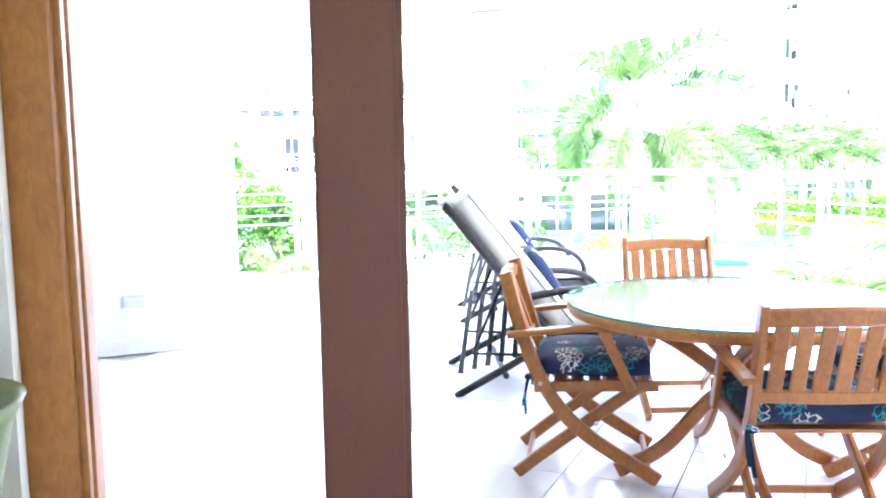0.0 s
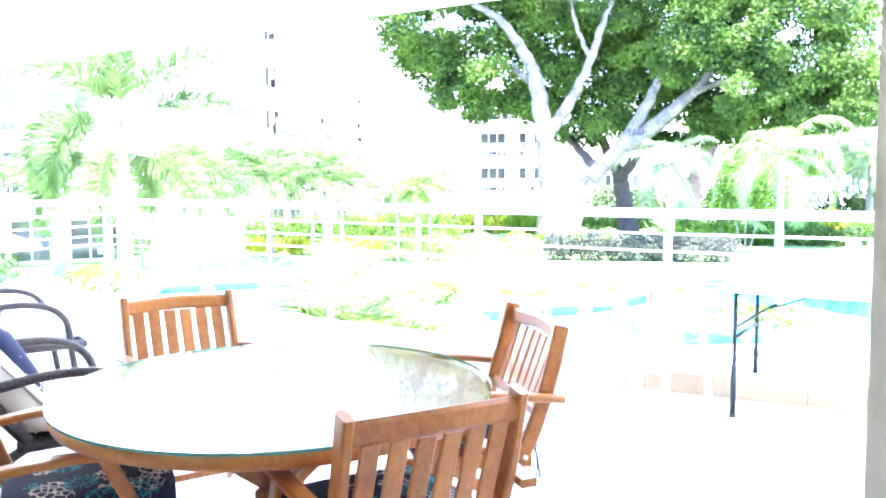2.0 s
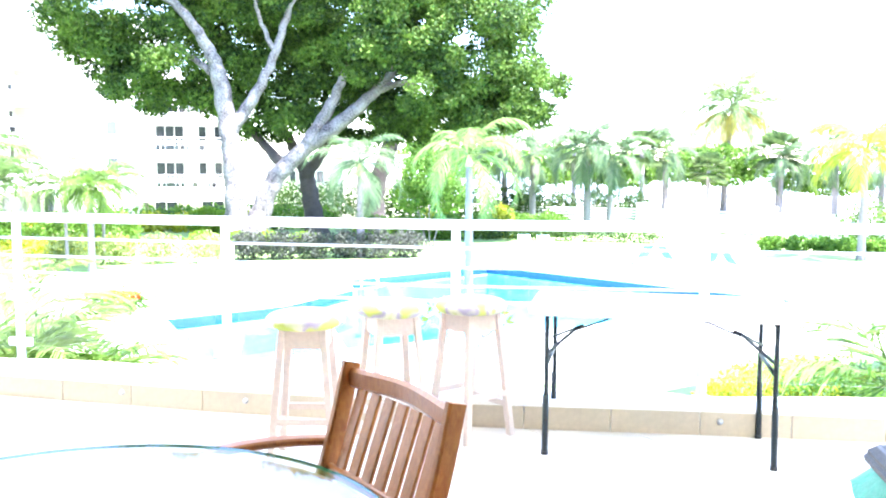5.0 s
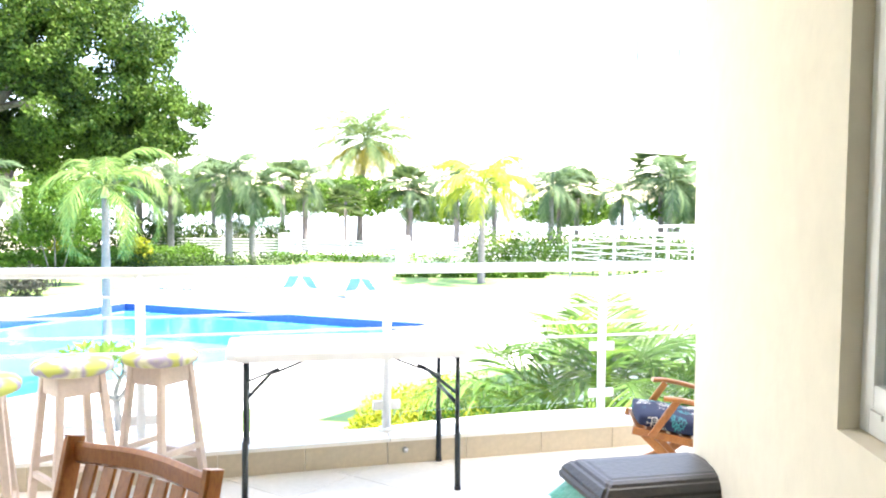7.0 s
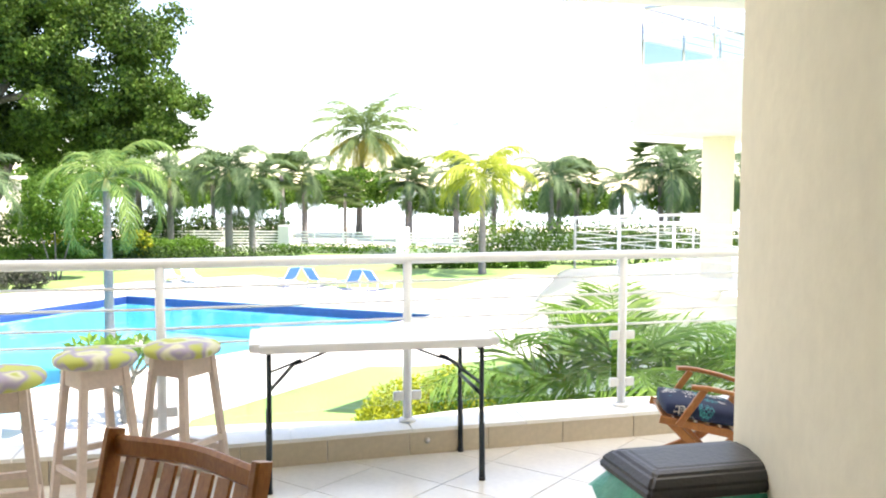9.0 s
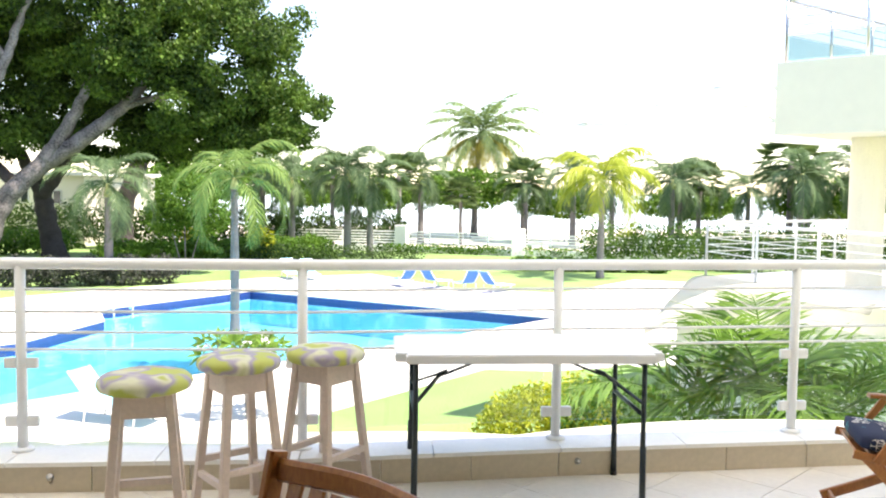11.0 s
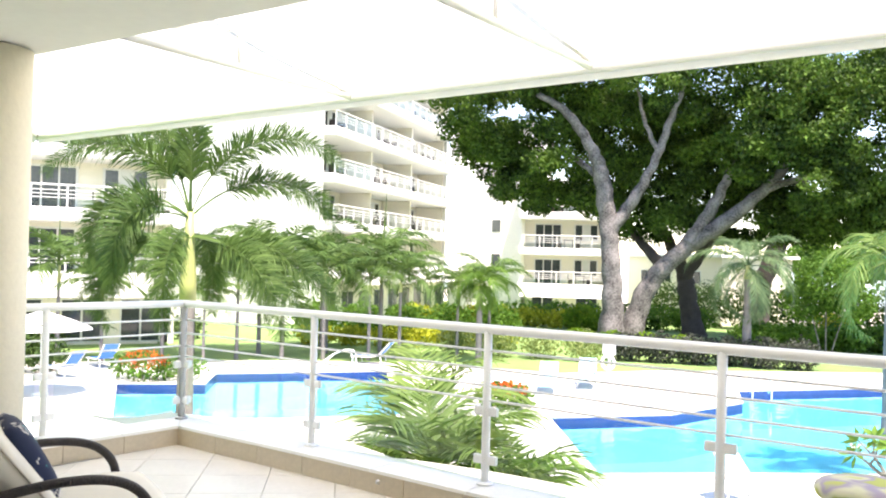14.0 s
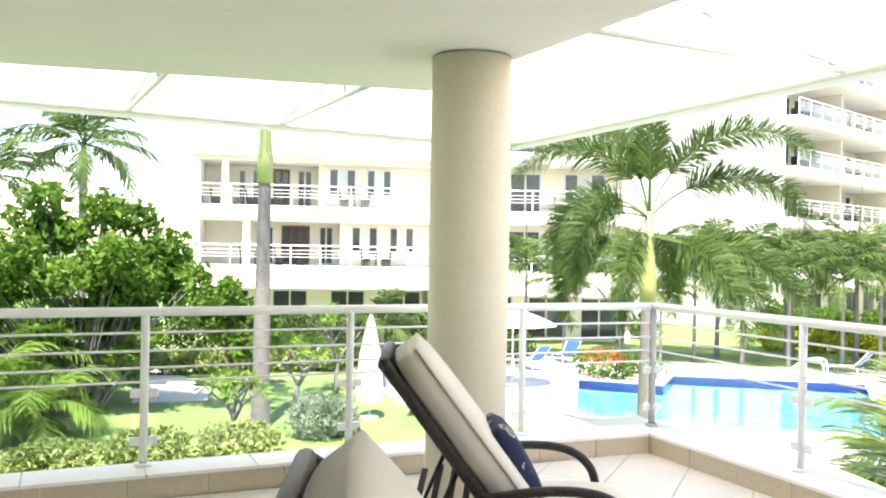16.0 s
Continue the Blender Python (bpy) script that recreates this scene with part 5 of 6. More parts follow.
for x, y, a, s in ((-0.9, 53.3, 40, 1.25), (0.6, 53.4, 200, 1.1), (13.6, 69.4, 10, 1.1), (24, 60, 70, 1.15), (28, 57, 150, 1.05), (33, 58, 300, 1.2), (19.5, 63, 220, 1.1), (-5, 57, 90, 1.15), (38, 52, 20, 1.2), (-7.5, 60, 33, 1.3), (4.5, 68, 111, 1.3), (17.0, 66, 250, 1.3), (22.5, 57.5, 15, 1.2), (30.5, 54, 81, 1.3), (35.5, 55, 199, 1.35)):
    copy_thing(fox, pose(x, y, GZ, 0, 0, a) @ Matrix.Scale(s, 4))
palm("golden_palm", pose(13.0, 40.05, GZ), "yellow-green feather palm on the far lawn", 4.7, 0.17, 11, 4.2, M_PALMYELLOW, 1.0, 44, 2.3, 0.7, 0.5, split=1, width=0.030, low=0.1)
coco = palm("coconut_palm", pose(10.1, 79.5, GZ), "tall wind-blown coconut palm above the beach trees", 10.0, 0.28, 24, 7.0, M_PALMGREY, 1.1, 60, 1.35, 0.55, 0, lean=0.6, low=-0.25, spear=False)
V, F = [], []
for k in range(13):
    v, f = frond((0.6, 0, 9.9), 2 * math.pi * k * 0.381966 + 0.5, -0.1 - 0.05 * k, 5.0, 1.0, 1.1, 46, 0.7)
    o = len(V)
    V += v
    F += [tuple(i + o for i in q) for q in f]
part("lower_fronds", mesh_from("lower_fronds", [tuple(p) for p in V], F), M_PALMGOLD, coco, "yellowing lower fronds")
fan0 = fan_palm("fan_palm", pose(2.6, 65.4, GZ), "stiff fan palm in the beach row", 5.6, 0.2, 26, 1.5, "fan palms")
for x, y, s in ((-2.7, 65.2, 1.0), (13.6, 71.0, 1.0), (31.9, 58.7, 1.25), (25.9, 61.2, 0.95), (7.7, 66, 0.75)):
    copy_thing(fan0, pose(x, y, GZ, 0, 0, 33 * x) @ Matrix.Scale(s, 4))
# clump palms in front of the left wing
cl = palm("clump_palm", pose(-23.6, 23.9, GZ), "clustered broad-leaved palm before the white apartments", 2.9, 0.07, 12, 2.5, M_PALMMID, 0.70, 34, 1.55, 0.45, 0.7, "clump palms", width=0.030, low=0.1)
for x, y, s, a in ((-22.6, 24.8, 1.05, 50), (-25.1, 22.6, 1.1, 120), (-26.3, 21.3, 1.2, 200), (-27.6, 19.9, 1.05, 260), (-24.4, 25.6, 1.15, 310), (-21.2, 27.2, 0.95, 80), (-29.5, 17.5, 1.1, 20), (-28.6, 22.0, 1.25, 170),
                   (-26.8, 24.5, 1.2, 15), (-25.8, 27.2, 1.3, 95), (-28.0, 25.4, 1.15, 185), (-30.5, 19.8, 1.2, 275), (-27.4, 18.0, 0.8, 60), (-31.5, 14.0, 1.1, 140), (-30.3, 15.2, 0.9, 240), (-22.0, 31.0, 1.0, 75)):
    copy_thing(cl, pose(x, y, GZ, 0, 0, a) @ Matrix.Scale(s, 4))
palm("fern_palm", pose(-19.8, 26.9, GZ), "bushy feather palm beside the lawn path", 3.2, 0.13, 14, 1.8, M_PALMFRESH, 0.5, 34, 2.6, 0.4, 0.3, split=2, width=0.03)
# fronds below the terrace edge
palm("areca_palm", pose(-4.75, 3.95, GZ), "pale feather palm reaching up to the terrace edge", 1.5, 0.09, 12, 1.75, M_PALMLIME, 0.72, 36, 1.15, 0.30, 0.3, split=1, width=0.022, spear=False, low=0.5)
palm("areca_palm", pose(-3.95, 4.3, GZ), "pale feather palm close under the terrace edge", 1.3, 0.09, 11, 1.35, M_PALMFRESH, 0.66, 34, 1.4, 0.30, 0.3, width=0.024, spear=False, low=0.2)
palm("areca_palm", pose(-6.9, 6.6, GZ), "pale feather palm beside the pool steps", 1.6, 0.09, 11, 1.85, M_PALMLIME, 0.72, 36, 1.2, 0.30, 0.3, width=0.022, spear=False)
palm("areca_palm", pose(-5.6, 3.2, GZ), "feather palm growing below the terrace corner", 1.1, 0.09, 12, 1.5, M_PALMGREY, 0.5, 30, 1.9, 0.45, 0.3)
for x, y, h, a in ((5.4, 4.9, 1.6, 0), (6.1, 4.5, 1.9, 70), (6.9, 4.6, 1.7, 160), (7.6, 5.2, 1.5, 250)):
    palm("areca_palm", pose(x, y, GZ, 0, 0, a), "lush green feather palm beside the terrace", h, 0.08, 9, 1.85, M_PALMFRESH, 0.66, 34, 1.55, 0.30, 0.3, "areca palms", width=0.024, low=0.25, spear=False)

# shrubs and hedges
bush("yellow_shrub", pose(4.3, 9.0, GZ), "yellow-green garden shrub on the near lawn", [(0, 0, 0.7, 0.8, 0.8, 0.7), (0.7, -0.2, 0.9, 0.7, 0.7, 0.7), (-0.4, 0.4, 0.5, 0.5, 0.5, 0.4)], 7000, 0.08, M_YELLOWLEAF)
bush("green_shrub", pose(5.4, 8.2, GZ), "rounded dark green shrub", [(0, 0, 0.9, 0.9, 0.9, 0.8), (0.7, -0.6, 0.8, 0.7, 0.7, 0.6)], 6500, 0.08, M_LEAFBRIGHT)
plumeria(pose(-0.7, 12.2, GZ), "small branching plumeria with long leaves by the pool", 1.75, 1.15, 3, 0.2)
plumeria(pose(-18.6, -0.9, GZ), "branching plumeria with long glossy leaves on the lawn", 1.75, 1.25, 8, 0.25)
plumeria(pose(-22.0, 1.5, GZ), "leafy plumeria beside the garden path", 2.1, 1.2, 12, 0.3)
plumeria(pose(-24.6, 3.4, GZ), "pale-limbed plumeria beside the furled parasol", 2.7, 1.0, 21, 0.3)
bush("silver_shrub", pose(-18.7, 1.2, GZ), "rounded silvery green shrub on the lawn", [(0, 0, 0.5, 0.75, 0.75, 0.5), (0, 0.5, 0.4, 0.5, 0.5, 0.4)], 1700, 0.13, M_SILVER)
for x, y, h, a in ((-23.2, -5.0, 1.0, 0), (-21.3, -6.0, 0.7, 90), (-25.0, -3.4, 1.2, 200), (-20.4, -4.9, 0.4, 300), (-27.0, -5.5, 1.4, 40)):
    palm("areca_palm", pose(x, y, GZ, 0, 0, a), "bushy bright feather palm at the lawn edge", h, 0.09, 14, 2.0, M_PALMFRESH, 0.72, 34, 1.5, 0.40, 0.3, "lawn palms", width=0.032)
fb1 = bush("flower_bush", pose(-12.7, 17.9, GZ), "low bush with orange flowers on the pool deck", [(0, 0, 0.4, 0.9, 0.7, 0.4)], 900, 0.15, M_LEAFBRIGHT)
v, f = leaf_cloud([(0.2, -0.1, 0.62, 0.6, 0.5, 0.22)], 260, 0.13)
part("blossoms", mesh_from("blossoms", v, f), M_FLOWER, fb1, "orange blossoms")
fb2 = bush("flower_bush", pose(-24.9, 13.5, GZ), "low flower bed with red blossoms by the pool", [(0, 0, 0.5, 1.3, 1.0, 0.5), (0.8, 1.0, 0.5, 0.9, 0.9, 0.4)], 1300, 0.16, M_LEAFBRIGHT)
v, f = leaf_cloud([(0.1, 0, 0.75, 1.0, 0.8, 0.3)], 300, 0.14)
part("blossoms", mesh_from("blossoms", v, f), M_FLOWER, fb2, "red and orange blossoms")


def hedge(x0, y0, x1, y1, h, d, n, material, label, size=0.16):
    l = math.hypot(x1 - x0, y1 - y0)
    k = max(2, int(l / (d * 0.8)))
    lob = [((i / (k - 1) - 0.5) * l, RNG.normal() * 0.06, h * 0.5, d * 0.62, d * 0.5, h * 0.55) for i in range(k)]
    return bush("hedge", pose((x0 + x1) / 2, (y0 + y1) / 2, GZ, 0, 0, math.degrees(math.atan2(y1 - y0, x1 - x0))), label, lob, n, size, material, "hedge", "", "stuff", False, 0.25)


hedge(-15.6, 33.0, -8.6, 35.9, 1.35, 1.5, 9000, M_HEDGEGREY, "clipped dark green hedge behind the pool deck")
hedge(-22.5, 29.0, -16.8, 31.2, 1.4, 1.6, 4000, M_VARIEG, "variegated pale hedge beside the pool deck")
hedge(-9.5, 47.5, 3.0, 47.0, 1.2, 1.6, 5200, M_HEDGE, "low trimmed hedge before the far lawn")
hedge(-30.0, 27.0, -23.0, 33.0, 1.0, 1.8, 3600, M_YELLOWLEAF, "yellow-green border shrubs", 0.22)
hedge(-37.0, 44.0, -24.0, 50.0, 1.3, 2.2, 4200, M_YELLOWLEAF, "bright yellow-green shrubs below the trees", 0.3)
hedge(-33.0, 48.0, -20.0, 53.0, 1.7, 2.4, 4200, M_LEAFBRIGHT, "mixed green shrubs below the trees", 0.3)
hedge(-13.0, 44.5, -3.0, 50.5, 1.5, 2.4, 12000, M_LEAFBRIGHT, "sunlit green shrubs behind the hedge", 0.22)
hedge(-10.0, 48.5, -6.0, 48.8, 2.0, 1.8, 1500, M_YELLOWLEAF, "yellow croton shrubs behind the hedge", 0.25)
hedge(2.0, 57.3, 16.0, 53.0, 0.7, 0.9, 2400, M_LEAFBRIGHT, "low shrubs along the beach fence", 0.2)
hedge(-16.6, -6.5, -17.6, -0.9, 0.7, 1.5, 6000, M_VARIEG, "pale variegated ground shrubs below the side railing", 0.15)
hedge(-34.2, -9.0, -33.4, 6.5, 2.0, 2.0, 11000, M_HEDGE, "dark low hedge along the garden path", 0.18)
hedge(-30.0, 4.0, -29.0, 12.0, 1.3, 1.6, 3200, M_HEDGE, "clipped hedge before the apartments", 0.2)
hedge(-30.2, -3.0, -29.4, 4.6, 0.9, 1.1, 5000, M_VARIEG, "pale flowering shrubs along the garden path", 0.18)
for x0, y0, x1, y1, h, d, n, mt, lb in (
    (-24.0, 58.0, -6.0, 60.0, 3.2, 3.2, 5200, M_HEDGE, "dark shrub belt in the shade of the trees"),
    (-6.0, 61.5, 2.0, 62.5, 2.6, 2.4, 2600, M_HEDGE, "dark shrubs between the palm trunks"),
    (20.0, 58.0, 40.0, 50.0, 1.5, 2.4, 5200, M_HEDGE, "dense green planting behind the right-hand palms"),
    (9.5, 44.0, 17.0, 43.0, 0.8, 1.2, 1800, M_LEAFBRIGHT, "low shrubs at the edge of the far lawn"),
    (-20.5, 37.5, -15.0, 38.5, 0.9, 1.4, 1500, M_YELLOWGREEN, "yellow-green shrubs behind the clipped hedge"),
    (15.0, 47.5, 34.0, 39.0, 2.7, 2.6, 4200, M_GARDENLEAF, "dense palms and shrubs beside the neighbouring terrace"),
    (-33.0, 30.0, -24.5, 35.5, 2.0, 2.2, 3200, M_LEAFBRIGHT, "broad green shrubs before the tower")):
    hedge(x0, y0, x1, y1, h, d, 3 * n, mt, lb, 0.22)
hedge(-36.5, 4.6, -32.5, 13.6, 1.7, 1.8, 6500, M_HEDGE, "tall dark shrubs before the ground floor terraces", 0.2)
hedge(-38.0, 16.0, -36.2, 23.8, 1.3, 1.5, 6000, M_HEDGE, "dark shrubs behind the parasol", 0.16)
# sea grape row behind the fence
sg = bush("sea_grape_tree", pose(8.9, 76.0, GZ), "broad low beach tree with a layered crown", [(0, 0, 5.2, 4.2, 3, 1.3), (2.8, 0.4, 4.4, 2.8, 2.4, 1.0), (-3.0, 0, 4.2, 2.8, 2.4, 1.0), (0.6, -0.5, 3.6, 3.0, 2.2, 0.8)], 5200, 0.42, M_LEAFBRIGHT, "tree", "beach trees")
for x, y, s in ((0.5, 80, 0.9), (17.5, 72, 0.75), (-6, 78, 1.0), (-14, 74, 1.2), (27, 66, 0.8), (36, 60, 0.9), (45, 52, 1.1)):
    copy_thing(sg, pose(x, y, GZ, 0, 0, 40 * x) @ Matrix.Scale(s, 4))
bush("garden_tree", pose(-8.5, 40.2, GZ), "small bright green tree in the gap below the great tree", [(0, 0, 4.0, 1.6, 1.6, 1.3), (1.0, 0.3, 3.0, 1.2, 1.2, 1.0), (-0.9, 0, 3.0, 1.2, 1.2, 1.0)], 7000, 0.2, M_LEAFBRIGHT, "tree")
bush("yellow_shrub", pose(-25.0, 46.5, GZ), "bright yellow-green shrub beside the tree trunk", [(0, 0, 0.9, 1.3, 1.0, 0.9), (1.2, 0.2, 0.7, 1.0, 0.9, 0.7)], 4200, 0.18, M_YELLOWGREEN)
# dense tree beside the left wing
bush("garden_tree", pose(-23.4, -4.0, GZ), "dense glossy garden tree beside the apartments", clumpy([(-0.3, -1.6, 4.3, 1.7, 1.9, 1.2), (0.2, 0.9, 4.5, 1.6, 1.6, 1.1), (0, -0.4, 3.2, 1.9, 2.2, 1.1), (0.5, 2.2, 3.2, 1.3, 1.3, 0.9), (0, -2.8, 3.6, 1.5, 1.6, 1.2), (0.3, 0.6, 2.2, 1.4, 1.6, 0.8), (-0.4, -0.2, 5.3, 1.3, 1.4, 0.8), (-0.2, -3.6, 2.2, 1.4, 1.6, 0.9)], 11, 0.40), 13000, 0.25, M_LEAFBRIGHT, "tree", shell=0.35)
bush("garden_tree", pose(-26.2, 0.9, GZ), "small leafy tree before the apartments", clumpy([(0, -0.6, 2.6, 1.0, 1.0, 0.9), (0.2, 0.5, 1.7, 1.0, 1.1, 0.8)], 9, 0.42), 2600, 0.24, M_LEAFBRIGHT, "tree")
palm("clump_palm", pose(-31.5, -3.8, GZ), "tall dark feather palm behind the garden tree", 7.2, 0.16, 18, 3.2, M_PALMMID, 0.8, 40, 1.5, 0.45, 0.8, width=0.032)
palm("clump_palm", pose(-33.0, -6.6, GZ), "feather palm rising behind the garden tree", 6.2, 0.14, 16, 3.0, M_PALMMID, 0.75, 38, 1.6, 0.45, 0.6, width=0.032)


def banana_plant(m, label, seed):
    """A clump of broad paddle leaves on thick stalks."""
    bp = thing("banana_plant", m, label, "plant")
    r = random.Random(seed)
    st = bmesh.new()
    tube(st, [(0, 0, -0.05), (0.05, 0, 2.0), (0.0, 0.05, 3.6)], 0.13, 10, 0.07)
    part("stalk", st, M_CROWNSHAFT, bp, "", True)
    for k in range(9):
        az, rise = 2.4 * k, 1.25 - 0.11 * k
        d = Vector((math.cos(az), math.sin(az), 0))
        side = Vector((-d.y, d.x, 0))
        V, F = [], []
        p = Vector((0, 0, 3.5))
        ln = r.uniform(1.7, 2.3)
        for i in range(10):
            q = i / 9
            ang = rise - 1.5 * q ** 1.5
            w = 0.27 * math.sin(math.pi * (0.08 + 0.88 * q)) ** 0.7 * (1 + 0.12 * math.sin(9 * i))
            sag = Vector((0, 0, 0.22 * w))
            V += [tuple(p - side * w + sag), tuple(p - Vector((0, 0, 0.03))), tuple(p + side * w + sag)]
            if i:
                o = 3 * i
                F += [(o - 3, o - 2, o + 1, o), (o - 2, o - 1, o + 2, o + 1)]
            p = p + (d * math.cos(ang) + Vector((0, 0, math.sin(ang)))) * ln / 9
        part("leaf_blade", mesh_from("leaf_blade", V, F), M_PLUMERIA, bp)
    return bp


banana_plant(pose(-26.8, -3.2, GZ), "banana plant with broad bright leaves above the garden tree", 2)
banana_plant(pose(-27.6, -2.0, GZ, 0, 0, 70), "banana plant with broad leaves beside the apartments", 5)
palm("clump_palm", pose(-25.5, 5.2, GZ), "low dark feather palm before the ground floor", 1.8, 0.12, 13, 2.0, M_PALM, 0.6, 24, 1.6, 0.4, 0.2, width=0.05)


# ---- buildings ----
def wing(name, label, p, q, floors, depth, storey, rooms, roof=1.6, eave=0.5, balcony=1.8, glassy=False, z_base=GZ, seed=1, roof_in=5.0, plan=None):
    """An apartment wing: p to q is its balcony front in plan, seen from its right-hand side."""
    p, q = Vector((*p, 0)), Vector((*q, 0))
    d = q - p
    L = d.length
    b = thing(name, pose(p.x, p.y, 0, 0, 0, math.degrees(math.atan2(d.y, d.x))), label, "apartment building")
    r = random.Random(seed)
    zt = floors[-1] + storey - 0.3
    # its own -y looks at the garden
    part("wall", cbox(L / 2, balcony + depth / 2, (z_base + zt) / 2, L, depth, zt - z_base), M_BWALL, b, "cream painted rear wall of the balconies")
    gf = balcony * 0.15 if plan is None else 1.9
    part("ground_floor_wall", cbox(L / 2, gf + balcony * 0.4, (z_base + floors[0] - 0.35) / 2, L - 1.0, balcony * 0.8, floors[0] - 0.35 - z_base), M_BWALL, b)
    for k, z in enumerate(floors):
        sl = bmesh.new()
        box(sl, (L + 0.3, balcony + 0.6, 0.62), pose(L / 2, balcony / 2 - 0.15, z - 0.31), 0.10)
        part("balcony_slab", sl, M_BWHITE, b, "white rounded balcony slab")
        rl = bmesh.new()
        yr = -0.30
        for zz, rr in ((1.05, 0.035), (0.80, 0.014), (0.62, 0.014), (0.45, 0.014)):
            tube(rl, [(0.1, yr, z + zz), (L - 0.1, yr, z + zz)], rr, 6)
        npost = max(3, int(L / 1.5))
        for i in range(npost + 1):
            x = 0.1 + (L - 0.2) * i / npost
            tube(rl, [(x, yr, z), (x, yr, z + 1.05)], 0.032, 6)
        part("balcony_railing", rl, M_WHITE, b)
        for i in range(npost):
            x = 0.1 + (L - 0.2) * (i + 0.5) / npost
            pn = part("rail_pane", cbox(x, yr, z + (0.5 if glassy else 0.22), (L - 0.2) / npost - 0.12, 0.012, 0.85 if glassy else 0.34), M_GLASS, b)
            pn.visible_shadow = False
        part("roof_slab" if k == len(floors) - 1 else "floor_slab", cbox(L / 2, balcony / 2 + 0.2, z + storey - 0.45, L + 0.2, balcony + 0.4, 0.26, 0.03), M_BWHITE, b)
        if plan:
            r0, r1, pillar, openings = plan[k]
            part("front_wall", cbox((r1 + L) / 2, (1.3 + balcony) / 2, z + storey / 2 - 0.2, L - r1, balcony - 1.3, storey - 0.45), M_BWALL, b, "cream window wall beside the loggia")
            part("pillar", cbox(pillar, 0.25, z + storey / 2 - 0.3, 0.38, 0.38, storey - 0.6, 0.02), M_BWALL, b)
            for x0, x1, fz0, fz1, wood_door in openings:
                face = balcony if x0 < r1 else 1.3
                wd = part("balcony_door" if fz0 == 0 else "window", cbox((x0 + x1) / 2, face - 0.02, z + (fz0 + fz1) / 2, x1 - x0, 0.07, fz1 - fz0, 0.012), M_DOORWOOD if wood_door else M_BFRAME, b)
                np_ = 3 if x1 - x0 > 1.0 else 2
                for j in range(np_):
                    pw = (x1 - x0 - 0.1) / np_
                    part("pane", cbox(x0 + 0.05 + pw * (j + 0.5), face - 0.062, z + (fz0 + fz1) / 2, pw - 0.09, 0.02, fz1 - fz0 - 0.18), M_PALEPANE if (j == 1 and np_ == 3 and not wood_door) else M_BGLASS, wd)
            for tx, ty in ((r0 + 1.2, 1.2), (r0 + 3.0, 1.4), (r1 + 1.9, 0.55)):
                for sx in (-0.55, 0.55):
                    fu = bmesh.new()
                    box(fu, (0.5, 0.5, 0.08), pose(tx + sx, ty, z + 0.42), 0.02)
                    box(fu, (0.08, 0.5, 0.56), pose(tx + sx * 1.42, ty, z + 0.66, 0, 8 * (1 if sx > 0 else -1)), 0.02)
                    box(fu, (0.44, 0.44, 0.40), pose(tx + sx, ty, z + 0.2), 0.03)
                    part("balcony_chair", fu, M_WICKER, b, "dark woven balcony chair")
                lathe_at = pose(tx, ty, z)
                tp = lathe(bmesh.new(), [(0.2, 0), (0.03, 0.03), (0.03, 0.66), (0.36, 0.68), (0.36, 0.71)], 16)
                bmesh.ops.transform(tp, matrix=lathe_at, verts=tp.verts)
                part("balcony_table", tp, M_WICKER, b)
            continue
        for i in range(rooms + 1):
            x = L * i / rooms
            part("partition", cbox(min(max(x, 0.12), L - 0.12), balcony / 2 + 0.35, z + storey / 2 - 0.2, 0.24, balcony - 0.7, storey - 0.7), M_BWALL, b)
        for i in range(rooms):
            x0 = L * i / rooms
            w = L / rooms
            for fx, fw, fz0, fz1, kind in ((0.30, 0.30, 0.0, 2.1, "balcony_door"), (0.74, 0.26, 0.75, 2.1, "window")):
                cx, hw = x0 + w * fx, w * fw / 2
                wd = part(kind, cbox(cx, balcony - 0.03, z + (fz0 + fz1) / 2, 2 * hw + 0.16, 0.05, fz1 - fz0 + 0.16, 0.01), M_DOORWOOD if (kind == "balcony_door" and r.random() < 0.4) else M_BFRAME, b)
                np_ = 3
                for j in range(np_):
                    px = cx - hw + 2 * hw * (j + 0.5) / np_
                    part("pane", cbox(px, balcony - 0.06, z + (fz0 + fz1) / 2, 2 * hw / np_ - 0.09, 0.02, fz1 - fz0 - 0.06), M_PALEPANE if (kind == "window" and j == 1) else M_BGLASS, wd)
            if r.random() < 0.8:
                tx = x0 + w * (0.3 + 0.4 * r.random())
                fu = bmesh.new()
                box(fu, (0.9, 0.6, 0.05), pose(tx, balcony * 0.4, z + 0.72), 0.01)
                for sx in (-0.35, 0.35):
                    box(fu, (0.05, 0.5, 0.70), pose(tx + sx, balcony * 0.4, z + 0.35))
                for sx in (-0.8, 0.8):
                    box(fu, (0.45, 0.45, 0.06), pose(tx + sx, balcony * 0.4, z + 0.42), 0.01)
                    box(fu, (0.06, 0.45, 0.5), pose(tx + sx * 1.25, balcony * 0.4, z + 0.65), 0.01)
                    box(fu, (0.38, 0.38, 0.39), pose(tx + sx, balcony * 0.4, z + 0.195))
                part("balcony_furniture", fu, M_WICKER, b, "dark balcony table and chairs")
    for s in (0, 1):
        part("end_wall", cbox(L * s + (0.13 if s else -0.13), balcony / 2 + depth / 2 + 0.2, (z_base + zt) / 2, 0.26, depth + balcony - 0.5, zt - z_base), M_BWHITE, b)
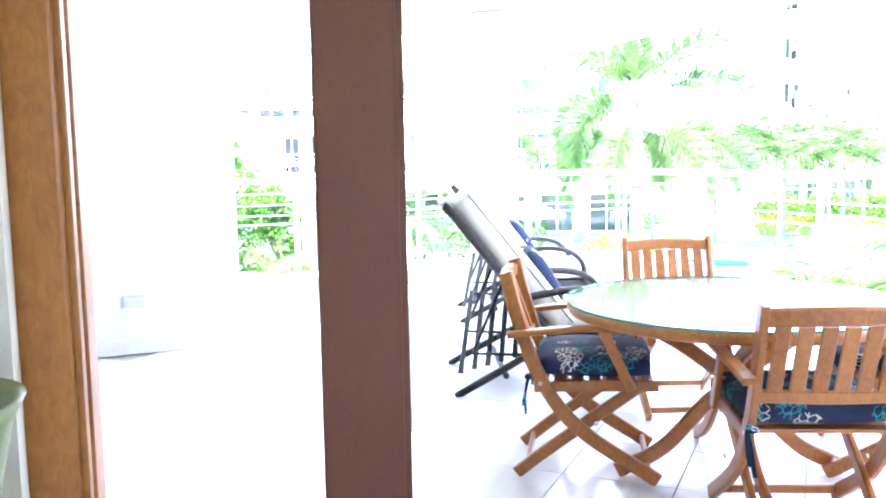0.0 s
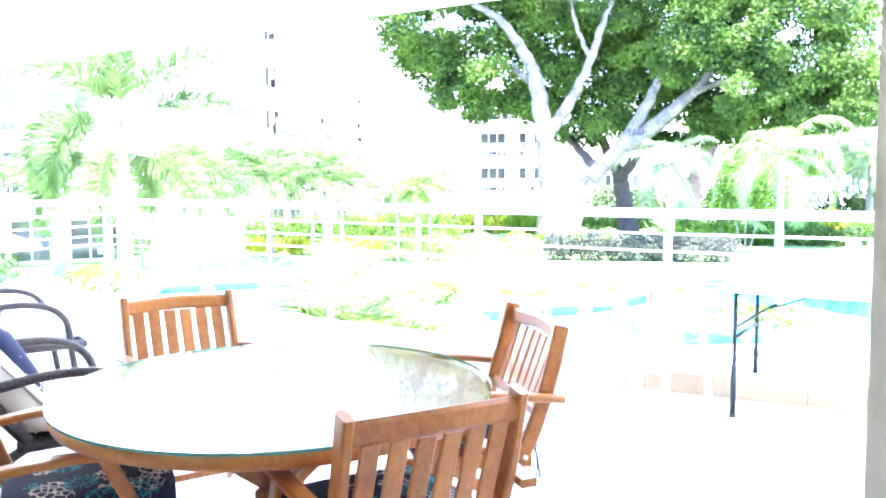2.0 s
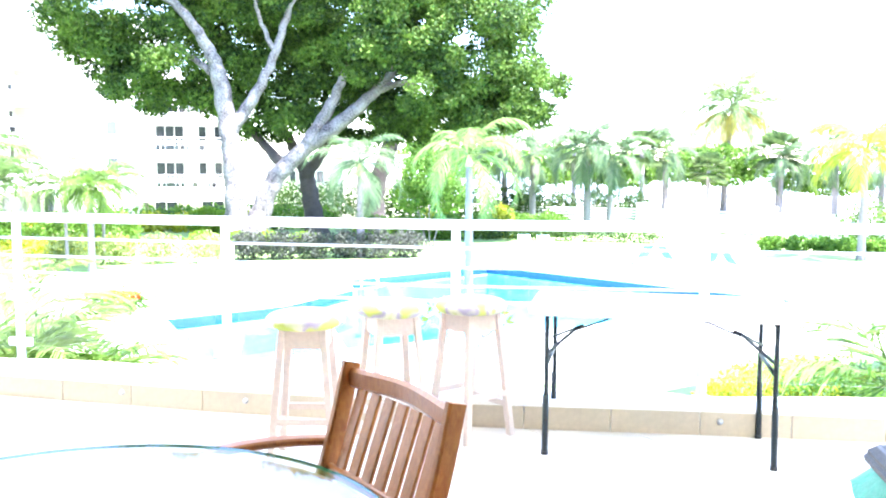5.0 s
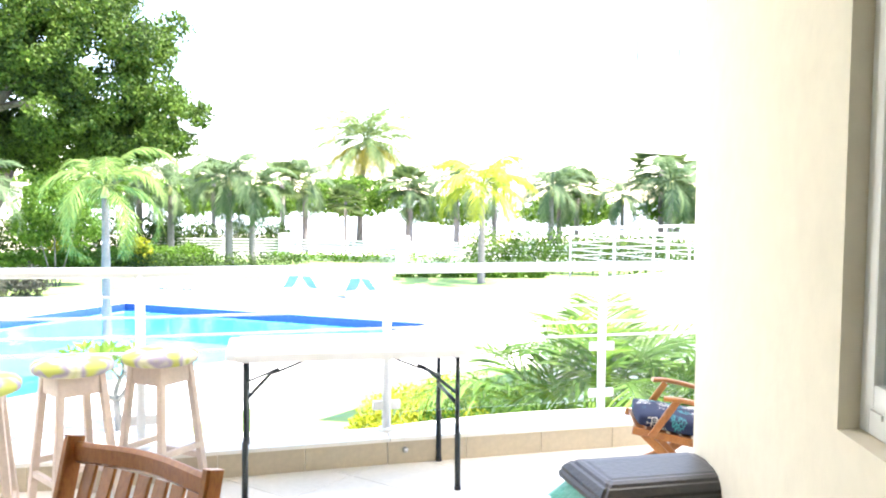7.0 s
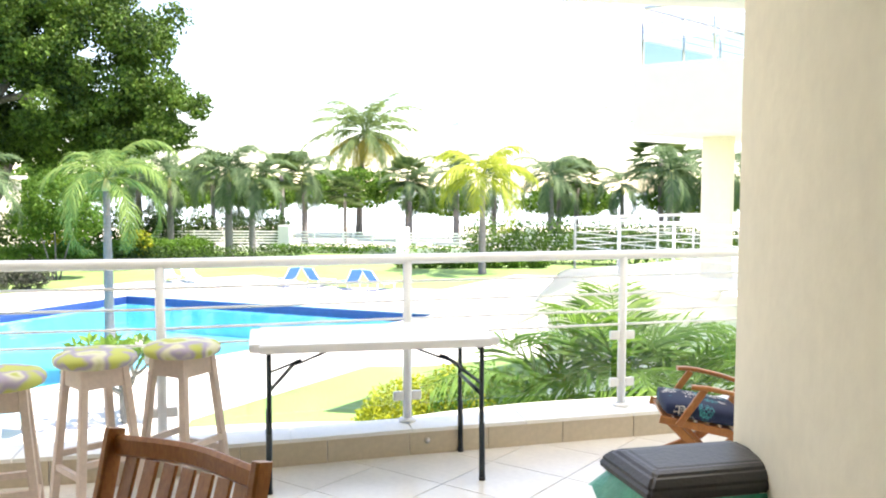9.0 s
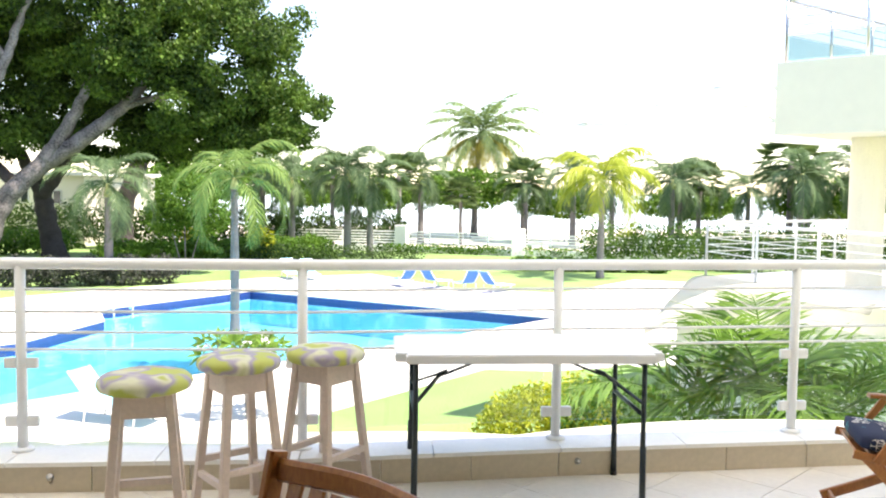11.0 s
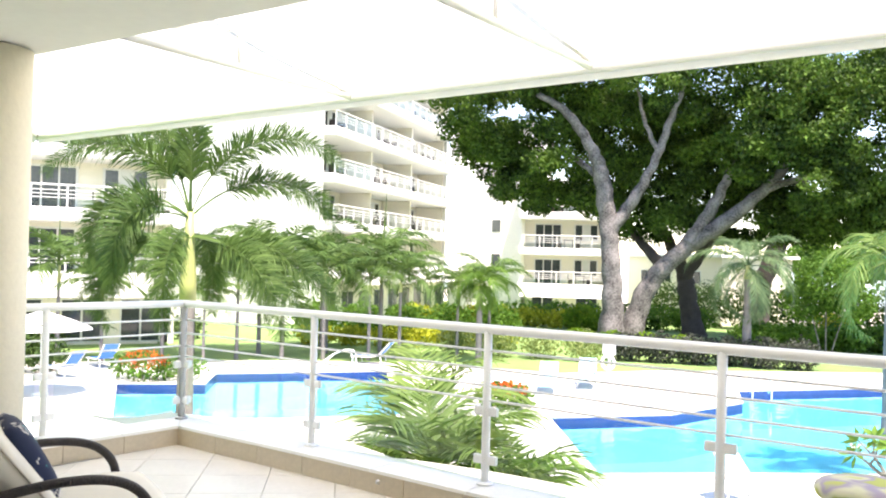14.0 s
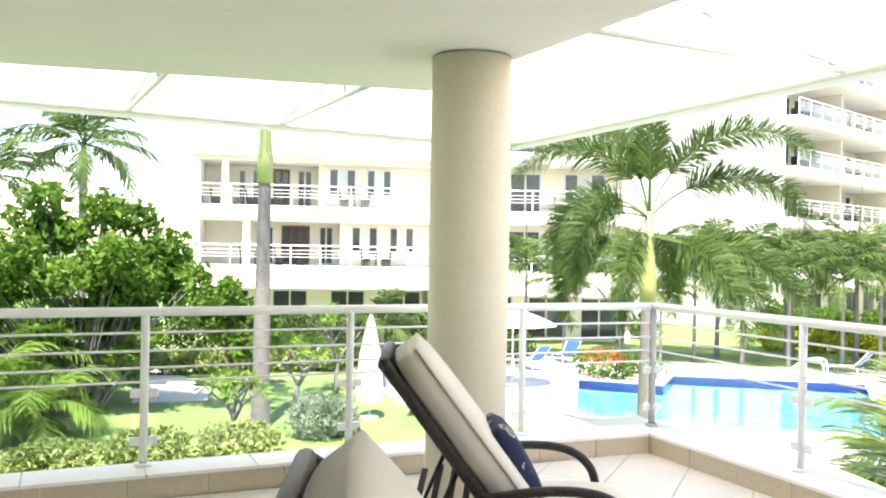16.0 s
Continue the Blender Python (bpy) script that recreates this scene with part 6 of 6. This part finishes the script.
    if roof > 0:
        ro = bmesh.new()
        e = eave
        y0, y1 = -e, balcony + depth + e
        lo = [ro.verts.new(c) for c in ((-e, y0, zt), (L + e, y0, zt), (L + e, y1, zt), (-e, y1, zt))]
        ym = (y0 + y1) / 2
        hi = [ro.verts.new(c) for c in ((roof_in, ym, zt + roof), (L - roof_in, ym, zt + roof))]
        ro.faces.new((lo[0], lo[1], hi[1], hi[0]))
        ro.faces.new((lo[1], lo[2], hi[1]))
        ro.faces.new((lo[2], lo[3], hi[0], hi[1]))
        ro.faces.new((lo[3], lo[0], hi[0]))
        ro.faces.new(lo[::-1])
        part("roof", ro, M_ROOF, b, "low hipped white roof")
        part("gutter", cbox(L / 2, -e - 0.04, zt - 0.02, L + 2 * e, 0.12, 0.14, 0.02), M_WHITE, b)
    for i in range(max(2, int(L / 2.6))):
        x = L * (i + 0.5) / max(2, int(L / 2.6))
        wd = part("ground_window", cbox(x, gf - 0.01, z_base + 1.15, 1.9, 0.06, 2.1, 0.01), M_BFRAME, b)
        for sx in (-0.46, 0.46):
            part("pane", cbox(x + sx, gf - 0.05, z_base + 1.15, 0.82, 0.03, 1.95), M_BGLASS, wd)
    # awnings over the ground floor
    au = bmesh.new()
    n = 40
    pv = None
    for i in range(n + 1):
        x = L * i / n
        o = 1.9 + 0.5 * abs(math.sin(math.pi * i / 8))
        row = [au.verts.new((x, -0.35, floors[0] - 0.55)), au.verts.new((x, -0.4 - o, floors[0] - 1.05))]
        if pv:
            au.faces.new((pv[0], pv[1], row[1], row[0]))
        pv = row
    part("ground_awning", au, M_UMBRELLA, b, "white ground floor awning")
    return b


GARDEN_PLAN = [(1.6, 7.24, 2.38, [(2.75, 3.7, 0.0, 2.1, False), (4.1, 5.65, 0.0, 2.15, True), (6.13, 6.97, 0.0, 2.15, False), (7.83, 9.31, 0.7, 2.15, False), (9.88, 11.28, 0.7, 2.15, False)]),
               (0.05, 6.06, 1.27, [(1.7, 2.9, 0.0, 2.1, False), (3.6, 4.5, 0.0, 2.15, True), (4.9, 5.75, 0.0, 2.15, False), (6.58, 8.08, 0.7, 2.15, False), (8.6, 10.0, 0.7, 2.15, False)])]
wing("apartment_wing", "cream apartment wing with white balconies across the garden", (-44.13, 1.93), (-41.0, 13.9), [0.53, 3.62], 9, 2.9, 2, 2.3, 0.5, 3.2, seed=3, plan=GARDEN_PLAN)
wing("apartment_wing", "stepped apartment wing with tiled white balconies", (-38.6, 14.6), (-34.6, 21.5), [0.45, 3.5, 6.5], 9, 3.0, 1, 0.6, 0.4, 2.2, seed=5)
wing("apartment_tower", "tall white apartment block with long glazed balconies", (-37.5, 35.4), (-45.6, 59.5), [0.8, 3.85, 6.9, 9.95, 13.0], 12, 3.05, 3, 0.8, 0.3, 3.2, True, seed=8)
wing("apartment_block", "cream apartment block with corner balconies behind the trees", (-37.6, 59.2), (-31.0, 62.9), [-0.35, 2.75, 5.85], 10, 3.05, 1, 0.5, 0.3, 2.2, seed=11)
tw = thing("stair_tower", pose(-44.2, 63.0, GZ, 0, 0, 32), "plain white stair tower with narrow windows", "building")
part("wall", cbox(1.6, 0, 8.6, 9.2, 6.0, 17.2, 0.05), M_BWHITE, tw)
for z in (4.6, 7.7, 10.8, 13.9):
    wd = part("window", cbox(1.3, -3.02, z, 0.95, 0.06, 1.25, 0.01), M_BFRAME, tw)
    part("pane", cbox(1.3, -3.06, z, 0.78, 0.03, 1.08), M_BGLASS, wd)
ap = thing("annex_house", pose(-24.0, 66.5, GZ, 0, 0, 150), "low cream annex with a sloping roof behind the tree", "house")
part("wall", cbox(0, 0, 2.6, 12, 7, 5.2, 0.03), M_BWALL, ap)
rf = bmesh.new()
prism(rf, [(-6.4, -3.9), (6.4, -3.9), (6.4, 3.9), (-6.4, 3.9)], 5.21, 5.45)
part("roof", rf, M_ROOF, ap)
for x in (-3.2, 0.4, 3.6):
    wd = part("window", cbox(x, 3.52, 3.6, 0.9, 0.06, 1.1, 0.01), M_BFRAME, ap)
    part("pane", cbox(x, 3.56, 3.6, 0.72, 0.03, 0.92), M_BGLASS, wd)

# neighbouring terrace of the same house
nbt = thing("neighbour_terrace", pose(8.3, 12.25, 0), "neighbouring white terrace with round column, railing and canopy", "terrace")
NP = [(0.0, 0.0), (0.95, -4.9), (9.0, -7.5), (14.0, 2.0), (6.3, 3.6)]
part("slab", prism(bmesh.new(), NP, -0.95, -0.16), M_BWHITE, nbt)
part("base_wall", prism(bmesh.new(), [(-0.9, -1.0), (0.8, -4.6), (8.5, -6.8), (13, 1.6), (6.2, 2.9), (0.9, 1.0)], GZ, -0.56), M_BWHITE, nbt)


def simple_rail(line, z0, parent, material=None, pane=None):
    material = material or M_WHITE
    rl = bmesh.new()
    for zz, rr in ((1.08, 0.03), (0.92, 0.009), (0.78, 0.009), (0.64, 0.009), (0.50, 0.009)):
        tube(rl, [(x, y, z0 + zz) for x, y in line], rr, 8)
    part("railing", rl, material, parent)
    for a, b in zip(line, line[1:]):
        k = max(1, round(math.hypot(b[0] - a[0], b[1] - a[1]) / 1.45))
        for i in range(k + 1):
            x, y = a[0] + (b[0] - a[0]) * i / k, a[1] + (b[1] - a[1]) * i / k
            part("railing_post", tube(bmesh.new(), [(x, y, z0), (x, y, z0 + 1.08)], 0.026, 8), material, parent, "", True)
        if pane:
            cx, cy = (a[0] + b[0]) / 2, (a[1] + b[1]) / 2
            g = part("pane", cbox(cx, cy, z0 + 0.27, math.hypot(b[0] - a[0], b[1] - a[1]) - 0.1, 0.01, 0.42, 0, math.degrees(math.atan2(b[1] - a[1], b[0] - a[0]))), pane, parent, "bluish glass panel")
            g.visible_shadow = False


simple_rail([(6.3, 3.6), (0.0, 0.0), (0.95, -4.9)], -0.16, nbt)
cb = bmesh.new()
lathe(cb, [(0.30, -0.16), (0.30, 2.52)], 32)
q = part("column", cb, M_COLUMN, nbt)
q.location = (2.15, -1.95, 0)
part("upper_slab", prism(bmesh.new(), [(0.3, -2.2), (3.4, -5.2), (12, -4.0), (12, 2.0), (5.5, 1.2)], 2.52, 3.75), M_BWALL, nbt, "thick cream slab of the storey above")
part("house_wall", prism(bmesh.new(), [(4.6, -4.2), (11.5, -3.5), (11.5, 1.5), (6.0, 0.8)], -0.16, 6.5), M_BWALL, nbt)
simple_rail([(5.3, 1.0), (0.5, -2.1), (3.3, -4.9)], 3.75, nbt, M_STEEL, M_WINGLASS)
ca = bmesh.new()
tip, k1, k2, k3 = Vector((-2.9, -1.0, 2.72)), Vector((-0.7, -1.9, 3.35)), Vector((0.35, -2.2, 3.35)), Vector((5.5, 1.3, 3.35))
fr_ = [tip, Vector((-0.4, 1.5, 2.74)), Vector((4.6, 4.4, 2.76))]
vs = [ca.verts.new(v) for v in (tip, k2, fr_[1])]
ca.faces.new(vs)
vs = [ca.verts.new(v) for v in (fr_[1], k2, k3, fr_[2])]
ca.faces.new(vs)
part("canopy_membrane", ca, M_CANOPY, nbt)
tr = bmesh.new()
for a, b in ((tip, k1), (k1, k2), (tip, Vector((0.35, -2.2, 2.75))), (k1, Vector((0.35, -2.2, 2.75))), (tip, fr_[1]), (fr_[1], fr_[2]), (Vector((-1.6, -1.5, 3.05)), Vector((0.35, -2.2, 3.0)))):
    tube(tr, [a, b], 0.022, 8)
part("canopy_truss", tr, M_WHITE, nbt, "", True)
# arched white awning hung from the neighbour's slab
cr = bmesh.new()
HEM = arc([(6.56, 10.53, -1.05), (6.89, 9.98, -0.74), (7.25, 9.36, -0.47), (7.63, 8.70, -0.25), (8.04, 8.01, -0.13), (8.7, 7.0, -0.18)], 5)
BACK = arc([(6.62, 10.75, -1.04), (7.05, 11.3, -0.78), (7.6, 11.9, -0.45), (8.2, 12.2, -0.13), (8.75, 9.9, -0.12), (9.2, 7.5, -0.12)], 5)
pv = None
for a, b in zip(HEM, BACK):
    row = [cr.verts.new(a.lerp(b, k / 6) + Vector((0, 0, 0.10 * math.sin(math.pi * k / 6)))) for k in range(7)]
    if pv:
        for i in range(6):
            cr.faces.new((pv[i], row[i], row[i + 1], pv[i + 1]))
    pv = row
bmesh.ops.solidify(cr, geom=list(cr.faces), thickness=0.02)
tagged(part("awning", cr, M_CANOPY, None, "", True), "arched white fabric awning beside the neighbouring terrace", "awning")

# beach fence
fe = thing("fence", pose(0, 0, GZ), "white slatted beach fence between masonry piers", "fence")
FL = [(-8, 60.5), (2.8, 58.3), (10.8, 54.6), (19.4, 52.0), (28, 48.5), (38, 44.0)]
for a, b in zip(FL, FL[1:]):
    l = math.hypot(b[0] - a[0], b[1] - a[1])
    ang = math.degrees(math.atan2(b[1] - a[1], b[0] - a[0]))
    part("pier", cbox(a[0], a[1], 0.95, 0.9, 0.6, 1.9, 0.03, ang), M_BWHITE, fe)
    for z in (0.65, 0.85, 1.05, 1.25, 1.45):
        part("slat", cbox((a[0] + b[0]) / 2, (a[1] + b[1]) / 2, z, l - 0.9, 0.05, 0.09, 0, ang), M_WHITE, fe)
    part("base_wall", cbox((a[0] + b[0]) / 2, (a[1] + b[1]) / 2, 0.22, l - 0.9, 0.3, 0.44, 0, ang), M_BWHITE, fe)
    n = int(l / 2)
    for i in range(1, n):
        part("post", cbox(a[0] + (b[0] - a[0]) * i / n, a[1] + (b[1] - a[1]) * i / n, 0.95, 0.1, 0.08, 1.2, 0, ang), M_WHITE, fe)


# poolside furniture
def pool_chair(m, material, label):
    t = thing("pool_lounger", m, label, "sun lounger", "poolside loungers")
    for s in (-1, 1):
        part("side_frame", tube(bmesh.new(), arc([(s * 0.3, 1.0, 0.30), (s * 0.3, 0.2, 0.32), (s * 0.3, -0.25, 0.42), (s * 0.3, -0.75, 0.95)], 4), 0.022, 8), M_WHITE, t, "", True)
        for y in (-0.35, 0.75):
            part("leg", tube(bmesh.new(), [(s * 0.3, y, 0.34), (s * 0.31, y - 0.05, 0.0)], 0.02, 8), M_WHITE, t, "", True)
    sl = bmesh.new()
    pts = arc([(0, 1.0, 0.30), (0, 0.2, 0.32), (0, -0.25, 0.42), (0, -0.75, 0.95)], 4)
    sweep(sl, pts, [(-0.006, -0.28), (0.006, -0.28), (0.006, 0.28), (-0.006, 0.28)])
    part("sling", sl, material, t)
    return t


pc = pool_chair(pose(-13.4, 21.8, GZ + 0.012, 0, 0, 205), M_PALEBLUE, "pale blue sling pool lounger on the deck")
for x, y, a in ((-13.0, 24.0, 205), (-3.0, 38.5, 200), (-2.0, 38.3, 200), (-3.3, 12.0, 250)):
    copy_thing(pc, pose(x, y, GZ + 0.012, 0, 0, a))
pb = pool_chair(pose(-22.6, 23.2, GZ, 0, 0, 110), M_BLUECLOTH, "white pool lounger with deep blue sling")
for x, y, a in ((2.6, 35.2, 30), (4.0, 34.8, -40), (5.4, 33.8, 20), (6.6, 33.2, -50), (-28.8, 14.4, 80), (-27.4, 12.0, 100), (-27.0, 9.6, 95), (-20.6, 4.6, 60)):
    copy_thing(pb, pose(x, y, GZ + 0.012, 0, 0, a))


def parasol(m, label, closed):
    t = thing("parasol", m, label, "umbrella", "parasols")
    part("pole", tube(bmesh.new(), [(0, 0, 0), (0, 0, 2.5)], 0.025, 8), M_WHITE, t, "", True)
    ba = bmesh.new()
    lathe(ba, [(0.25, 0), (0.25, 0.06), (0.05, 0.1)], 16)
    part("base", ba, M_SILL, t)
    cv = bmesh.new()
    lathe(cv, [(0.36, 0.45), (0.40, 0.7), (0.30, 1.7), (0.12, 2.5), (0.03, 2.75)] if closed else [(1.5, 2.05), (1.48, 2.12), (0.8, 2.38), (0.03, 2.62)], 8)
    part("canopy", cv, M_UMBRELLA, t, "white cloth canopy")
    return t


parasol(pose(-24.2, 9.4, GZ), "open white parasol on the pool deck", False)
parasol(pose(-20.5, 3.1, GZ), "furled white parasol below the terrace", True)

# life ring on its post
lr = thing("life_ring_post", pose(-12.2, 24.1, GZ), "white life ring on a post by the pool", "life ring")
part("post", cbox(0, 0.05, 0.75, 0.08, 0.05, 1.5, 0.01), M_WHITE, lr)
part("board", cbox(0, 0.02, 1.45, 0.5, 0.03, 0.45, 0.01), M_WHITE, lr)
rg = bmesh.new()
tube(rg, [(0.24 * math.cos(2 * math.pi * k / 24), -0.05, 0.95 + 0.24 * math.sin(2 * math.pi * k / 24)) for k in range(25)], 0.055, 8)
part("ring", rg, M_PLASTIC, lr, "white ring buoy", True)
# pool ladder rails
for x, y, a in ((-7.2, 25.5, 20), (-22.0, 20.5, 120)):
    hl = thing("pool_handrail", pose(x, y, GZ, 0, 0, a), "bent white steel handrail at the pool steps", "handrail")
    for s in (-0.3, 0.3):
        part("rail", tube(bmesh.new(), arc([(s, -0.5, 0.0), (s, -0.45, 0.75), (s, 0.2, 0.72), (s, 0.9, 0.15)], 5), 0.025, 8), M_WHITE, hl, "", True)

# ---- small fittings ----
for x in (2.99, -0.44, 0.36, -2.0):
    y = np.interp(x, [p[0] for p in INN], [p[1] for p in INN]) - 0.011
    nz = bmesh.new()
    lathe(nz, [(0.018, 0), (0.018, 0.006), (0.010, 0.010), (0.010, 0.02)], 14)
    o = tagged(part("drain_spout", nz, M_STEEL, None, "", True), "small round steel drain spout in the kerb", "drain spout")
    o.matrix_basis = pose(x, y, 0.078, 90, 0, 0)

# ---- kerb facing, sills and floor tiles, piece by piece ----
def line_walk(line, step):
    """Points at even steps along a polyline."""
    pts = [Vector((*p, 0)) for p in line]
    out, left, cur = [], 0.0, 0.0
    for a, b in zip(pts, pts[1:]):
        l = (b - a).length
        t = left
        while t <= l:
            out.append(a + (b - a) * (t / l))
            t += step
        left = t - l
    return out


for line, side in ((INN, 1), (SINN, -1)):
    w = line_walk(line, 0.468)
    tile = None
    for a, b in zip(w, w[1:]):
        d = b - a
        ang = math.degrees(math.atan2(d.y, d.x))
        n = Vector((d.y, -d.x, 0)).normalized() * side
        mid = (a + b) / 2 + n * 0.006
        if tile is None:
            ob = part("kerb_tile", box(bmesh.new(), (0.463, 0.010, 0.128), None, 0.0015), M_KERB, kerb)
            tile = ob.data
        else:
            ob = part("kerb_tile", tile, M_KERB, kerb)
        ob.matrix_basis = pose(mid.x, mid.y, 0.064, 0, 0, ang)
for inn, out in ((INN, OUT), (SINN, [OUT[0]] + SOUT[1:])):
    for k in range(len(inn) - 1):
        for h in range(2):
            a = Vector((*inn[k], 0)).lerp(Vector((*inn[k + 1], 0)), h / 2 + 0.002)
            b = Vector((*inn[k], 0)).lerp(Vector((*inn[k + 1], 0)), h / 2 + 0.498)
            c = Vector((*out[k], 0)).lerp(Vector((*out[k + 1], 0)), h / 2 + 0.498)
            d = Vector((*out[k], 0)).lerp(Vector((*out[k + 1], 0)), h / 2 + 0.002)
            ia, ib = a + (a - d).normalized() * 0.018, b + (b - c).normalized() * 0.018
            part("sill_slab", prism(bmesh.new(), [(ia.x, ia.y), (ib.x, ib.y), (c.x, c.y), (d.x, d.y)], 0.1285, 0.15), M_SILL, kerb)
TS = 0.46
tile_mesh = None
u = Vector((math.cos(radians(43)), math.sin(radians(43)), 0))
vv = Vector((-u.y, u.x, 0))
for i in range(-20, 21):
    for j in range(-20, 21):
        p = Vector((0.3, -2.9, 0)) + u * (i * TS) + vv * (j * TS)
        edge_y = np.interp(p.x, [q[0] for q in INN], [q[1] for q in INN])
        edge_x = SINN[0][0]
        inside = p.y < edge_y + 0.32 and p.x > edge_x - 0.32 and p.y > -8.7 and p.x < 5.6 and (p.x < wall_x(p.y) - 0.02 or p.y > -2.25) and (p.x > -2.0 or p.y > -5.1)
        if not inside:
            continue
        cut_front, cut_side = p.y > edge_y - 0.36, p.x < edge_x + 0.36
        if tile_mesh is None or cut_front or cut_side:
            bm = box(bmesh.new(), (TS - 0.005, TS - 0.005, 0.012), pose(0, 0, -0.006, 0, 0, 43), 0.0015)
            if cut_front:
                slope = (np.interp(p.x + 0.3, [q[0] for q in INN], [q[1] for q in INN]) - np.interp(p.x - 0.3, [q[0] for q in INN], [q[1] for q in INN])) / 0.6
                bmesh.ops.bisect_plane(bm, geom=bm.verts[:] + bm.edges[:] + bm.faces[:], plane_co=(0, edge_y - p.y + 0.01, 0), plane_no=(-slope, 1, 0), clear_outer=True)
            if cut_side:
                bmesh.ops.bisect_plane(bm, geom=bm.verts[:] + bm.edges[:] + bm.faces[:], plane_co=(edge_x - p.x - 0.01, 0, 0), plane_no=(-1, 0, 0), clear_outer=True)
            if not bm.faces:
                bm.free()
                continue
            ob = part("floor_tile", bm, M_TILE, floor)
            if not (cut_front or cut_side):
                tile_mesh = ob.data
        else:
            ob = part("floor_tile", tile_mesh, M_TILE, floor)
        ob.location = (p.x, p.y, 0)
